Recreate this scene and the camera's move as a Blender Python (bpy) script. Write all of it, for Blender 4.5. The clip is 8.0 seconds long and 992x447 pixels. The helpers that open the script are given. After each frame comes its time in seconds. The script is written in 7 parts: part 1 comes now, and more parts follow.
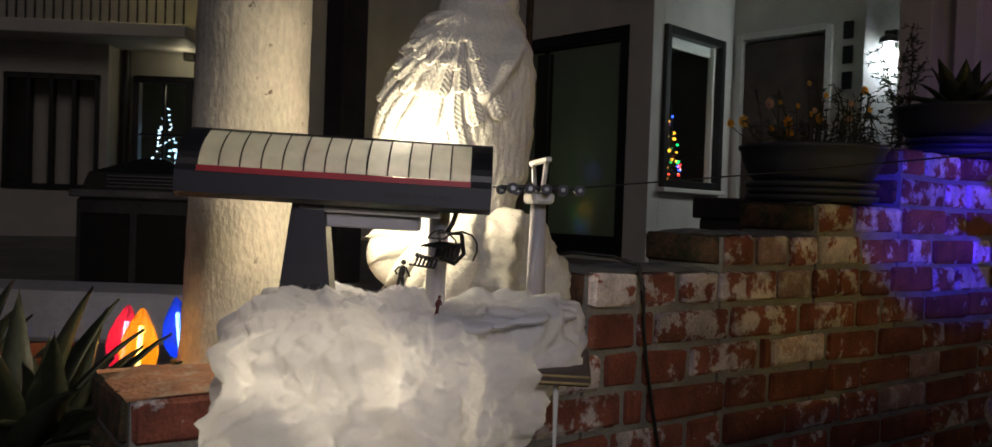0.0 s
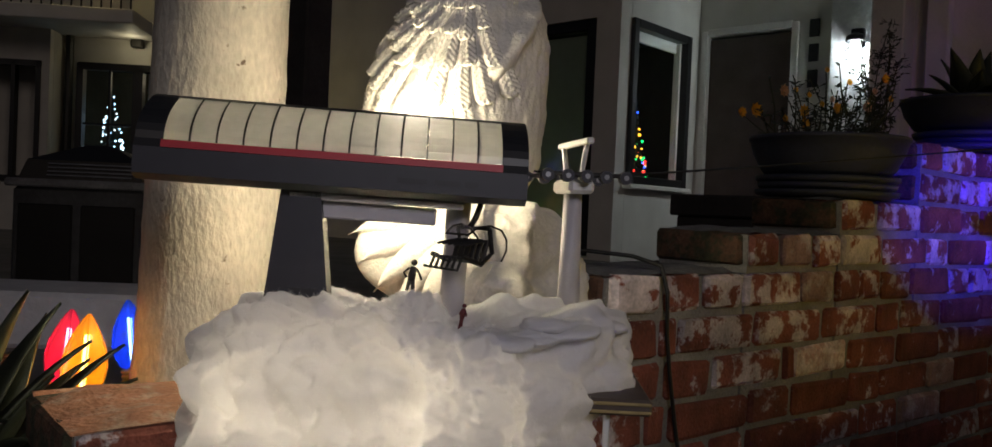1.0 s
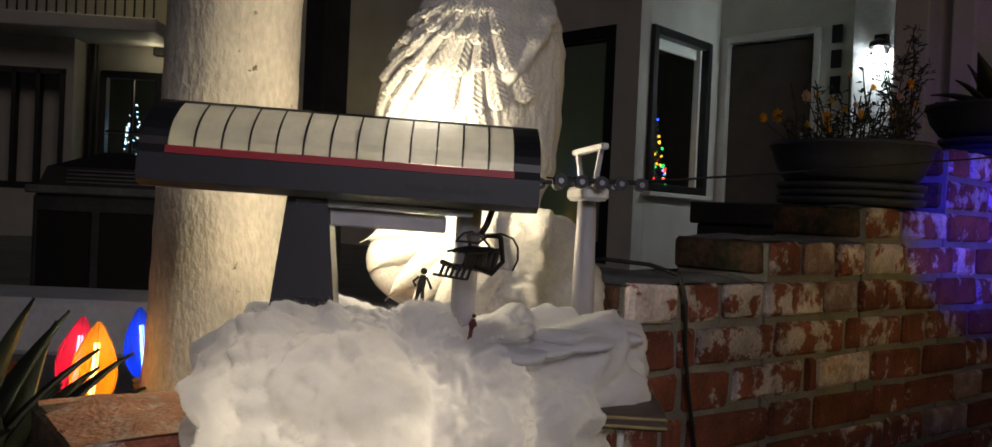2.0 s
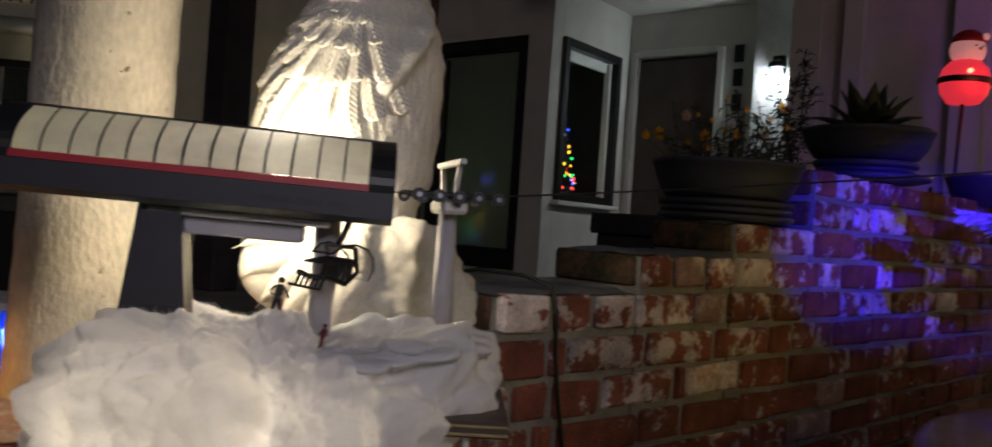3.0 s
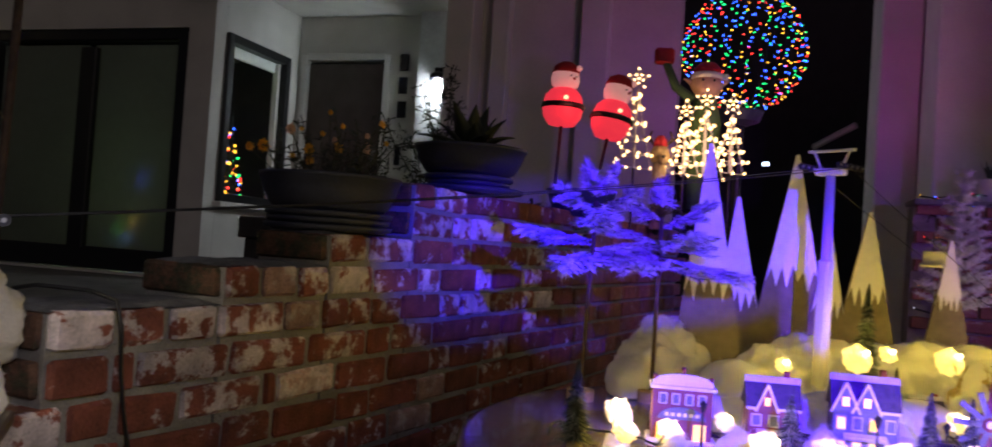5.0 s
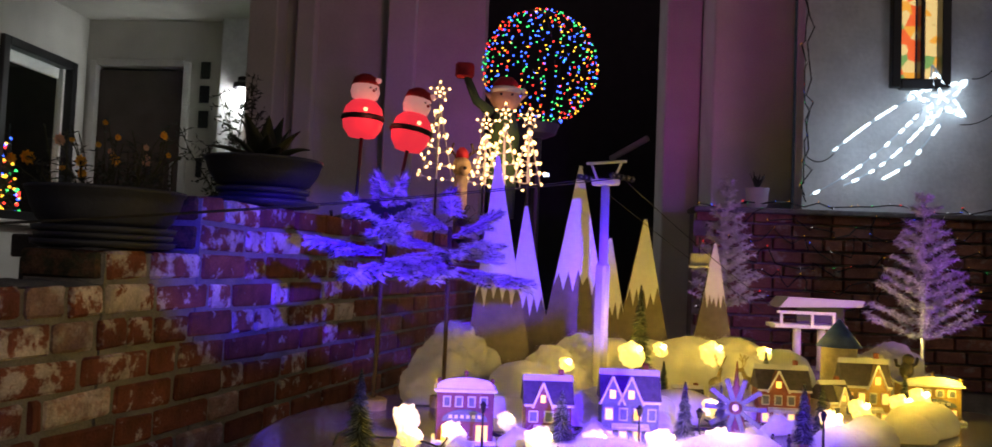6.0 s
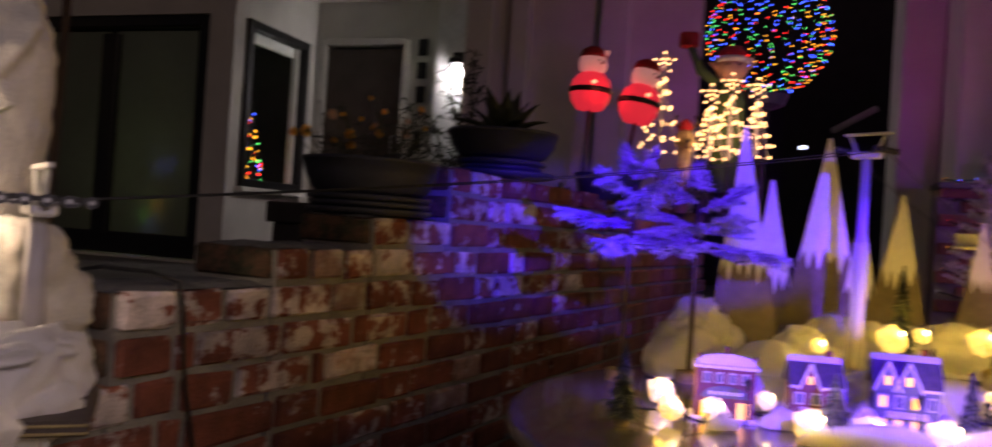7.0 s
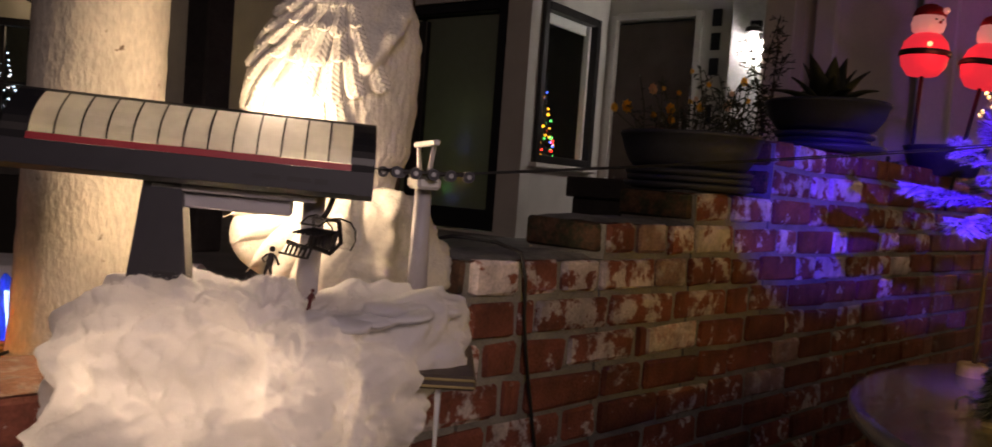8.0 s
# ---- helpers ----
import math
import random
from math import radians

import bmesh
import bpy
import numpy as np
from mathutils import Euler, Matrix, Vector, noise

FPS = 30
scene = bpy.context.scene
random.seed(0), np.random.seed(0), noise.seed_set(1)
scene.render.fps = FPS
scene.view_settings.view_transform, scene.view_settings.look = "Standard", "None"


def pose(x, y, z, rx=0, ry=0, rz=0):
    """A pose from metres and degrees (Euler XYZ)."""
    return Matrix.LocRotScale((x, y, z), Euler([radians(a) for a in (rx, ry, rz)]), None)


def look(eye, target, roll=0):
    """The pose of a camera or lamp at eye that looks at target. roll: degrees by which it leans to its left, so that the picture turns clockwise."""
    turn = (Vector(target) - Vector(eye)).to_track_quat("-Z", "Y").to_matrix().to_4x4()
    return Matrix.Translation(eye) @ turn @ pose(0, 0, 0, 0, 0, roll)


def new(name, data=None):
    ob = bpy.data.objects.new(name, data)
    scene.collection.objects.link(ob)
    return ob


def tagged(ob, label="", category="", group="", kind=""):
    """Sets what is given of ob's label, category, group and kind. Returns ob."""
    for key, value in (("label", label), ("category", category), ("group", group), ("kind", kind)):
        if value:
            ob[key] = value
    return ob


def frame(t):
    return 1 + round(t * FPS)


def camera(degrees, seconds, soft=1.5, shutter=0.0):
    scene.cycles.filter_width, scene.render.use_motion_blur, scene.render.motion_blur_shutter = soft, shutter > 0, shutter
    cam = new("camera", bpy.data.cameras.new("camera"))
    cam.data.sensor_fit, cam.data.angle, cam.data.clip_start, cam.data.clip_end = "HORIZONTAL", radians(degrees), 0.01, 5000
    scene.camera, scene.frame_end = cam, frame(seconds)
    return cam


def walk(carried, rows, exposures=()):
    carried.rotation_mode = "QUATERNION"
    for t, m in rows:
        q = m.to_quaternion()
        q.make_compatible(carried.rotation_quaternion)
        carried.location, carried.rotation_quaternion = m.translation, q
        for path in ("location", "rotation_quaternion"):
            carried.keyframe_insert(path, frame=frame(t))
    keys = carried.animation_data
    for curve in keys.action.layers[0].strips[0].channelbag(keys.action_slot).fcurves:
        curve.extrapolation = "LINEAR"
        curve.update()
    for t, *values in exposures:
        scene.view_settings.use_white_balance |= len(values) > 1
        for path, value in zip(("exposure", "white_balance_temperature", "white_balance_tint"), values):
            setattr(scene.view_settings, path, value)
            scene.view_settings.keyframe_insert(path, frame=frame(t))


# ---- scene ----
cam = camera(61.1, 8.0, shutter=0.3)
PATH = [
    (0, (0.21, 0.099, 1.063), (0.018, 2.089, 1.032), 2.0),
    (0.5, (0.128, 0.204, 1.072), (0.047, 2.202, 1.033), 1.9),
    (1, (0.107, 0.278, 1.053), (0.028, 2.276, 1.018), 2.5),
    (2.5, (0.133, 0.303, 1.054), (-0.006, 2.298, 1.044), 2.5),
    (3, (0.178, 0.281, 1.065), (0.248, 2.28, 1.069), 3.9),
    (3.5, (0.232, 0.254, 1.078), (0.509, 2.235, 1.103), 6.3),
    (4, (0.288, 0.231, 1.08), (0.719, 2.183, 1.12), 5.5),
    (4.5, (0.323, 0.212, 1.083), (0.899, 2.127, 1.119), 4.9),
    (5, (0.35, 0.163, 1.101), (1.126, 2.005, 1.153), 3.8),
    (6.3, (0.394, 0.099, 1.102), (1.572, 1.712, 1.208), 2.2),
    (6.5, (0.383, 0.1, 1.101), (1.528, 1.737, 1.2), 2.0),
    (7, (0.279, 0.158, 1.093), (1.032, 2.011, 1.107), 3.7),
    (7.5, (0.204, 0.17, 1.093), (0.554, 2.138, 1.025), 4.4),
    (8, (0.186, 0.179, 1.085), (0.308, 2.173, 0.996), 4.2),
]
walk(cam, [(t, look(eye, target, roll)) for t, eye, target, roll in PATH],
     [(0.0, 0.05, 6500, 6), (3.0, 0.0, 6400, 8), (3.5, -0.02, 6250, 9), (4.5, 0.02, 5700, 10), (5.0, 0.32, 6300, 11), (6.5, 0.25, 7100, 18), (7.0, -0.02, 7500, 28), (7.5, 0.12, 8000, 28), (8.0, 0.15, 8000, 26)])


# ---- light ----
def lamp(name, kind, place, watts, colour, size=0.02, aim=None, cone=60, blend=0.5):
    data = bpy.data.lights.new(name, kind)
    data.energy, data.color = watts, colour
    if kind in ("POINT", "SPOT"):
        data.shadow_soft_size = size
    if kind == "SPOT":
        data.spot_size, data.spot_blend = radians(cone), blend
    ob = new(name, data)
    ob.matrix_world = look(place, aim) if aim else Matrix.Translation(place)
    return ob


world = bpy.data.worlds.new("night")
scene.world = world
world.use_nodes = True
world.node_tree.nodes["Background"].inputs[0].default_value = (0.35, 0.40, 0.62, 1)
world.node_tree.nodes["Background"].inputs[1].default_value = 0.022
street = bpy.data.lights.new("street_glow", "SUN")
street.energy, street.angle, street.color = 0.115, radians(20), (1.0, 0.80, 0.72)
new("street_glow", street).matrix_world = look((0.5, -6, 4.2), (0.6, 1.8, 0.8))

lamp("display_flood", "POINT", (-0.080, 1.400, 1.150), 3.3, (1.0, 0.84, 0.58), 0.022)
lamp("display_flood", "POINT", (-0.140, 1.400, 1.050), 1.9, (1.0, 0.84, 0.58), 0.022)
lamp("station_led", "POINT", (-0.02, 1.185, 1.128), 0.14, (1.0, 0.90, 0.72), 0.008)
# added fill spot from behind the camera, no known lamp there
lamp("street_front", "SPOT", (0.55, -0.70, 1.70), 34.0, (0.97, 0.91, 1.0), 0.22, (-0.10, 1.40, 1.0), 37, 0.9)


def flood(place, watts, colour, aim, cone, wide, blend, roll=0):
    """A floodlight whose beam is wider than high."""
    ob = lamp("blue_flood", "SPOT", place, watts, colour, 0.012, aim, cone, blend)
    ob.matrix_world = look(place, aim, roll) @ Matrix.Diagonal((wide, 1, 1, 1))


flood((0.80, 0.12, 1.34), 260.0, (0.060, 0.004, 1.0), (1.470, 1.789, 1.190), 16, 1.9, 0.45, 4)
flood((0.80, 0.12, 1.34), 230.0, (0.012, 0.001, 1.0), (1.150, 2.258, 1.075), 13.5, 1.25, 0.8)
flood((0.95, 0.42, 1.25), 160.0, (0.070, 0.004, 1.0), (1.48, 1.27, 0.825), 11, 5.2, 0.5)
flood((0.95, 0.42, 1.25), 260.0, (0.070, 0.004, 1.0), (1.815, 1.66, 1.06), 13, 0.28, 0.5)
lamp("violet_flood", "SPOT", (2.5, 0.2, 1.35), 75.0, (0.36, 0.05, 1.0), 0.03, (2.95, 1.90, 1.22), 46, 0.7)
lamp("purple_flood", "SPOT", (3.2, 3.2, 1.25), 27.0, (0.66, 0.06, 0.60), 0.08, (4.2, 4.7, 3.6), 100, 0.9)
lamp("porch_bulb", "POINT", (2.71, 7.15, 2.40), 58.0, (0.86, 0.95, 1.0), 0.05)


# ---- materials ----
def mat(name, base, rough=0.6, metal=0.0, vary=0.25, scale=8.0, bump=0.3, fine=60.0, second=None, edge=(0.45, 0.6),
        transmit=0.0, emit=None, power=0.0, alpha=1.0, subsurf=0.0, perobj=0.0, coat=0.0, island=False, stretch=1.0, depth=0.004, spread=0.0, patches=1.7):
    """A surface with a base colour, coarse stains, a second colour in patches and fine relief."""
    m = bpy.data.materials.new(name)
    m.use_nodes = True
    t = m.node_tree
    n, lk = t.nodes, t.links
    b = n["Principled BSDF"]
    b.inputs["Roughness"].default_value = rough
    b.inputs["Metallic"].default_value = metal
    b.inputs["Transmission Weight"].default_value = transmit
    b.inputs["Coat Weight"].default_value = coat
    b.inputs["Subsurface Weight"].default_value = subsurf
    if subsurf:
        b.inputs["Subsurface Radius"].default_value = (0.03, 0.027, 0.022)
        b.inputs["Subsurface Scale"].default_value = 0.6
    co = n.new("ShaderNodeTexCoord")
    big = n.new("ShaderNodeTexNoise")
    big.inputs["Scale"].default_value = scale
    big.inputs["Detail"].default_value = 5
    small = n.new("ShaderNodeTexNoise")
    small.inputs["Scale"].default_value = fine
    small.inputs["Detail"].default_value = 4
    flow = n.new("ShaderNodeVectorMath")
    flow.operation = "MULTIPLY"
    flow.inputs[1].default_value = (1, 1, stretch)
    lk.new(co.outputs["Object"], flow.inputs[0])
    lk.new(co.outputs["Object"], big.inputs["Vector"])
    lk.new(flow.outputs[0], small.inputs["Vector"])
    ramp = n.new("ShaderNodeMapRange")
    ramp.inputs["From Min"].default_value, ramp.inputs["From Max"].default_value = 0.3, 0.7
    ramp.inputs["To Min"].default_value, ramp.inputs["To Max"].default_value = 1 - vary, 1 + vary * 0.4
    lk.new(big.outputs["Fac"], ramp.inputs["Value"])
    fin = n.new("ShaderNodeMapRange")
    fin.inputs["From Min"].default_value, fin.inputs["From Max"].default_value = 0.3, 0.7
    fin.inputs["To Min"].default_value, fin.inputs["To Max"].default_value = 1 - vary * 0.5, 1 + vary * 0.3
    lk.new(small.outputs["Fac"], fin.inputs["Value"])
    mul = n.new("ShaderNodeMath")
    mul.operation = "MULTIPLY"
    lk.new(ramp.outputs[0], mul.inputs[0])
    lk.new(fin.outputs[0], mul.inputs[1])
    last = mul.outputs[0]
    if perobj or island:
        src = n.new("ShaderNodeNewGeometry" if island else "ShaderNodeObjectInfo")
        po = n.new("ShaderNodeMapRange")
        po.inputs["To Min"].default_value, po.inputs["To Max"].default_value = 1 - (perobj or 0.3), 1 + (perobj or 0.3)
        lk.new(src.outputs["Random Per Island" if island else "Random"], po.inputs["Value"])
        m2 = n.new("ShaderNodeMath")
        m2.operation = "MULTIPLY"
        lk.new(last, m2.inputs[0])
        lk.new(po.outputs[0], m2.inputs[1])
        last = m2.outputs[0]
    colour = n.new("ShaderNodeVectorMath")
    colour.operation = "SCALE"
    colour.inputs[0].default_value = base
    if second:
        patch = n.new("ShaderNodeTexNoise")
        patch.inputs["Scale"].default_value = scale * patches
        patch.inputs["Detail"].default_value = 6
        patch.inputs["Roughness"].default_value = 0.65
        shift = n.new("ShaderNodeVectorMath")
        oi = n.new("ShaderNodeObjectInfo")
        wide = n.new("ShaderNodeVectorMath")
        wide.operation = "SCALE"
        wide.inputs[0].default_value = (37, 11, 23)
        lk.new(oi.outputs["Random"], wide.inputs["Scale"])
        lk.new(co.outputs["Object"], shift.inputs[0])
        lk.new(wide.outputs[0], shift.inputs[1])
        lk.new(shift.outputs[0], patch.inputs["Vector"])
        sel = n.new("ShaderNodeMapRange")
        sel.inputs["From Min"].default_value, sel.inputs["From Max"].default_value = edge
        tilt = n.new("ShaderNodeMath")
        tilt.operation = "MULTIPLY_ADD"
        tilt.inputs[1].default_value, tilt.inputs[2].default_value = spread, -spread / 2
        lk.new(oi.outputs["Random"], tilt.inputs[0])
        sm = n.new("ShaderNodeMath")
        lk.new(patch.outputs["Fac"], sm.inputs[0])
        lk.new(tilt.outputs[0], sm.inputs[1])
        lk.new(sm.outputs[0], sel.inputs["Value"])
        mix = n.new("ShaderNodeMix")
        mix.data_type = "RGBA"
        mix.inputs["A"].default_value = (*base, 1)
        mix.inputs["B"].default_value = (*second, 1)
        lk.new(sel.outputs[0], mix.inputs["Factor"])
        lk.new(mix.outputs["Result"], colour.inputs[0])
    lk.new(last, colour.inputs["Scale"])
    lk.new(colour.outputs[0], b.inputs["Base Color"])
    if bump:
        bp = n.new("ShaderNodeBump")
        bp.inputs["Strength"].default_value = bump
        bp.inputs["Distance"].default_value = depth
        lk.new(small.outputs["Fac"], bp.inputs["Height"])
        lk.new(bp.outputs[0], b.inputs["Normal"])
    if emit:
        b.inputs["Emission Color"].default_value = (*emit, 1)
        b.inputs["Emission Strength"].default_value = power
    if alpha < 1:
        b.inputs["Alpha"].default_value = alpha
    return m


def glow(name, colour, power):
    m = mat(name, colour, 0.4, bump=0, vary=0.05, emit=colour, power=power)
    return m


def sheer(name, colour, through_part=0.5, rough=0.8, bump=0.4, fine=60, vary=0.1, scale=8.0, depth=0.004):
    """Diffuse cloth or frosted plastic that lets part of the light through."""
    m = mat(name, colour, rough, bump=bump, fine=fine, vary=vary, scale=scale, depth=depth)
    t = m.node_tree
    b = t.nodes["Principled BSDF"]
    tr = t.nodes.new("ShaderNodeBsdfTranslucent")
    tr.inputs["Color"].default_value = (*colour, 1)
    mx = t.nodes.new("ShaderNodeMixShader")
    mx.inputs[0].default_value = through_part
    t.links.new(b.outputs[0], mx.inputs[1])
    t.links.new(tr.outputs[0], mx.inputs[2])
    t.links.new(mx.outputs[0], t.nodes["Material Output"].inputs["Surface"])
    return m


def brick_mat(name, base, edge, vary=0.45):
    return mat(name, base, 0.9, vary=vary, scale=17, fine=160, bump=0.9, second=(0.70, 0.62, 0.62), edge=edge, perobj=0.3, spread=0.08, patches=1.2)


BRICK = brick_mat("brick", (0.27, 0.085, 0.055), (0.60, 0.66))
BRICK_W = brick_mat("limed_brick", (0.28, 0.09, 0.06), (0.43, 0.48))
BRICK_S = brick_mat("streaked_brick", (0.29, 0.095, 0.065), (0.485, 0.56))
BRICK_P = brick_mat("pale_brick", (0.46, 0.30, 0.28), (0.47, 0.60))
# moss and the shade of the step ends, both held in this colour
MOSSY_SHADED = mat("mossy_shaded_brick", (0.150, 0.080, 0.046), 0.95, vary=0.5, scale=18, fine=150, bump=1.0, second=(0.060, 0.060, 0.032), edge=(0.45, 0.58), spread=0.1)
BRICK_FAR = mat("brick_far", (0.27, 0.12, 0.09), 0.9, vary=0.4, scale=9, fine=120, bump=0.6, second=(0.40, 0.34, 0.32), edge=(0.55, 0.7), island=True)
MORTAR = mat("mortar", (0.30, 0.29, 0.27), 0.95, vary=0.4, scale=10, fine=180, bump=0.8)
WORNTOP = mat("worn_brick_top", (0.36, 0.17, 0.10), 0.95, vary=0.4, scale=14, fine=140, bump=0.8, second=(0.42, 0.32, 0.25), edge=(0.5, 0.65))
CEMENT = mat("cement_cap", (0.20, 0.20, 0.20), 0.95, vary=0.4, scale=14, fine=140, bump=0.8)
STUCCO = mat("stucco", (0.62, 0.60, 0.55), 0.9, vary=0.12, scale=3, fine=90, bump=0.5)
STUCCO_W = mat("stucco_white", (0.74, 0.74, 0.74), 0.9, vary=0.15, scale=6, fine=38, bump=1.0)
TRIM = mat("trim_paint", (0.68, 0.66, 0.62), 0.6, vary=0.1, scale=4, bump=0.1)
BLACKFRAME = mat("black_frame", (0.012, 0.012, 0.013), 0.4, vary=0.2, bump=0.05)
DOORWOOD = mat("brown_door", (0.10, 0.075, 0.06), 0.55, vary=0.25, scale=5, fine=80, bump=0.2)
GROUND = mat("asphalt", (0.05, 0.05, 0.05), 0.9, vary=0.4, scale=3, fine=120, bump=0.6)
TILE = mat("terrace_stone", (0.20, 0.19, 0.18), 0.8, vary=0.3, scale=4, fine=60, bump=0.3)
SOIL = mat("soil", (0.05, 0.035, 0.025), 0.95, vary=0.5, scale=20, fine=90, bump=1.0)
COTTON = sheer("cotton_snow", (0.84, 0.83, 0.86), 0.38, 0.95, bump=0.8, fine=34, vary=0.08, scale=16, depth=0.009)
FIBRE = sheer("cotton_fibre", (0.88, 0.87, 0.88), 0.5, 0.95, bump=0, vary=0.03)
STONE = mat("white_cast_stone", (0.74, 0.71, 0.65), 0.85, vary=0.18, scale=9, fine=170, bump=0.55)
BARK = mat("palm_bark", (0.54, 0.50, 0.42), 0.92, vary=0.32, scale=7, fine=120, bump=1.0, second=(0.14, 0.10, 0.07), edge=(0.645, 0.69), stretch=0.5, depth=0.004, patches=4.0)
GREY = mat("grey_plastic", (0.030, 0.030, 0.040), 0.5, vary=0.12, bump=0.05)
LGREY = mat("light_grey_plastic", (0.42, 0.41, 0.45), 0.5, vary=0.08, bump=0.05)
WHITEP = mat("white_plastic", (0.70, 0.69, 0.68), 0.45, vary=0.06, bump=0.05)
BLACKP = mat("black_plastic", (0.012, 0.012, 0.014), 0.45, vary=0.1, bump=0.05)
REDP = mat("red_stripe", (0.42, 0.012, 0.03), 0.4, vary=0.08, bump=0.03)
# strong colour blotches stand in for the uneven light in the panes
PANEP = sheer("frosted_pane", (0.80, 0.79, 0.77), 0.8, 0.2, bump=0.15, fine=90, vary=0.55, scale=26)
PRINT = mat("grey_print", (0.02, 0.02, 0.025), 0.5, vary=0.05, bump=0)
POT = mat("glazed_pot", (0.044, 0.050, 0.078), 0.55, vary=0.25, scale=10, fine=90, bump=0.25)
TERRA = mat("terracotta", (0.33, 0.11, 0.05), 0.85, vary=0.25, scale=10, bump=0.3)
LEAF = mat("agave_leaf", (0.045, 0.052, 0.03), 0.5, vary=0.35, scale=18, fine=90, bump=0.2, island=True)
LEAFB = mat("dry_leaf", (0.20, 0.15, 0.07), 0.7, vary=0.35, scale=18, fine=90, bump=0.2, island=True)
STEM = mat("stem", (0.05, 0.05, 0.02), 0.7, vary=0.3, bump=0.1)
PETAL = mat("orange_petal", (0.95, 0.46, 0.03), 0.6, vary=0.2, bump=0.1, island=True)
PETALP = mat("pale_petal", (0.70, 0.42, 0.30), 0.6, vary=0.2, bump=0.1, island=True)
WIRE = mat("black_wire", (0.012, 0.012, 0.012), 0.55, vary=0.1, bump=0)
STEEL = mat("steel", (0.45, 0.45, 0.47), 0.35, 1.0, vary=0.1, bump=0.05)
BLACKM = mat("black_metal", (0.03, 0.028, 0.026), 0.4, 0.6, vary=0.15, bump=0.05)
GOLDW = mat("gilded_wood", (0.42, 0.32, 0.14), 0.6, vary=0.25, scale=30, bump=0.2)
GLASS = mat("window_glass", (0.9, 0.95, 0.95), 0.03, transmit=1.0, vary=0.02, bump=0)
FROST = sheer("obscure_glass", (0.30, 0.33, 0.27), 0.5, 0.18, bump=0.08, fine=14, vary=0.15, scale=1.2)
# near-black colour that carries the shade of room and passage
SHADEBLACK = mat("near_black_shade", (0.03, 0.03, 0.032), 0.9, vary=0.2, bump=0.1)
FLOCK = mat("flocked_needle", (0.78, 0.78, 0.80), 0.95, vary=0.2, scale=40, bump=0.2, island=True)
NEEDLE = mat("green_needle", (0.035, 0.055, 0.05), 0.8, vary=0.4, scale=40, bump=0, island=True)
NEEDLEF = mat("frosted_needle", (0.30, 0.34, 0.34), 0.85, vary=0.4, scale=40, bump=0, island=True)
TINSEL = mat("tinsel", (0.80, 0.79, 0.80), 0.35, 0.55, vary=0.2, bump=0, island=True)
BARKD = mat("brown_twig", (0.09, 0.06, 0.04), 0.9, vary=0.3, scale=30, bump=0.5)
SNOWP = mat("painted_snow", (0.80, 0.80, 0.82), 0.8, vary=0.08, scale=20, bump=0.3)
BOARD = mat("raw_board", (0.20, 0.17, 0.125), 0.8, vary=0.25, scale=8, fine=50, bump=0.25)
VINYL = mat("table_vinyl", (0.13, 0.13, 0.15), 0.16, vary=0.2, scale=7, fine=25, bump=0.3, coat=0.3)
TABLELEG = mat("table_leg", (0.10, 0.10, 0.10), 0.4, 0.7, vary=0.1, bump=0.05)
FIGURE = mat("dark_figure", (0.035, 0.03, 0.028), 0.6, vary=0.15, bump=0.05)
COTTAGE = [mat("cottage_" + k, c, 0.7, vary=0.25, scale=60, fine=300, bump=0.3) for k, c in
           (("plum", (0.22, 0.08, 0.10)), ("slate", (0.16, 0.18, 0.24)), ("cream", (0.55, 0.48, 0.36)), ("brick", (0.30, 0.10, 0.06)), ("ochre", (0.42, 0.28, 0.12)), ("white", (0.65, 0.63, 0.62)))]
ROOFD = mat("cottage_roof", (0.09, 0.08, 0.11), 0.8, vary=0.3, scale=80, fine=300, bump=0.4)
LITPANE = glow("lit_pane", (1.0, 0.55, 0.12), 1.3)
WARM = glow("warm_bulb", (1.0, 0.80, 0.32), 14.0)
WARMT = glow("clear_bulb", (1.0, 0.60, 0.26), 4.0)
COOL = glow("cool_bulb", (0.66, 0.86, 1.0), 3.2)
COOLDIM = glow("cool_small_bulb", (0.45, 0.75, 1.0), 5.0)
MULTI = [glow("bulb_" + k, c, p) for k, c, p in (("red", (1.0, 0.03, 0.02), 4.0), ("green", (0.02, 0.9, 0.18), 2.4), ("blue", (0.02, 0.08, 1.0), 7.0), ("amber", (1.0, 0.45, 0.03), 3.2), ("white", (0.85, 0.95, 1.0), 2.2))]


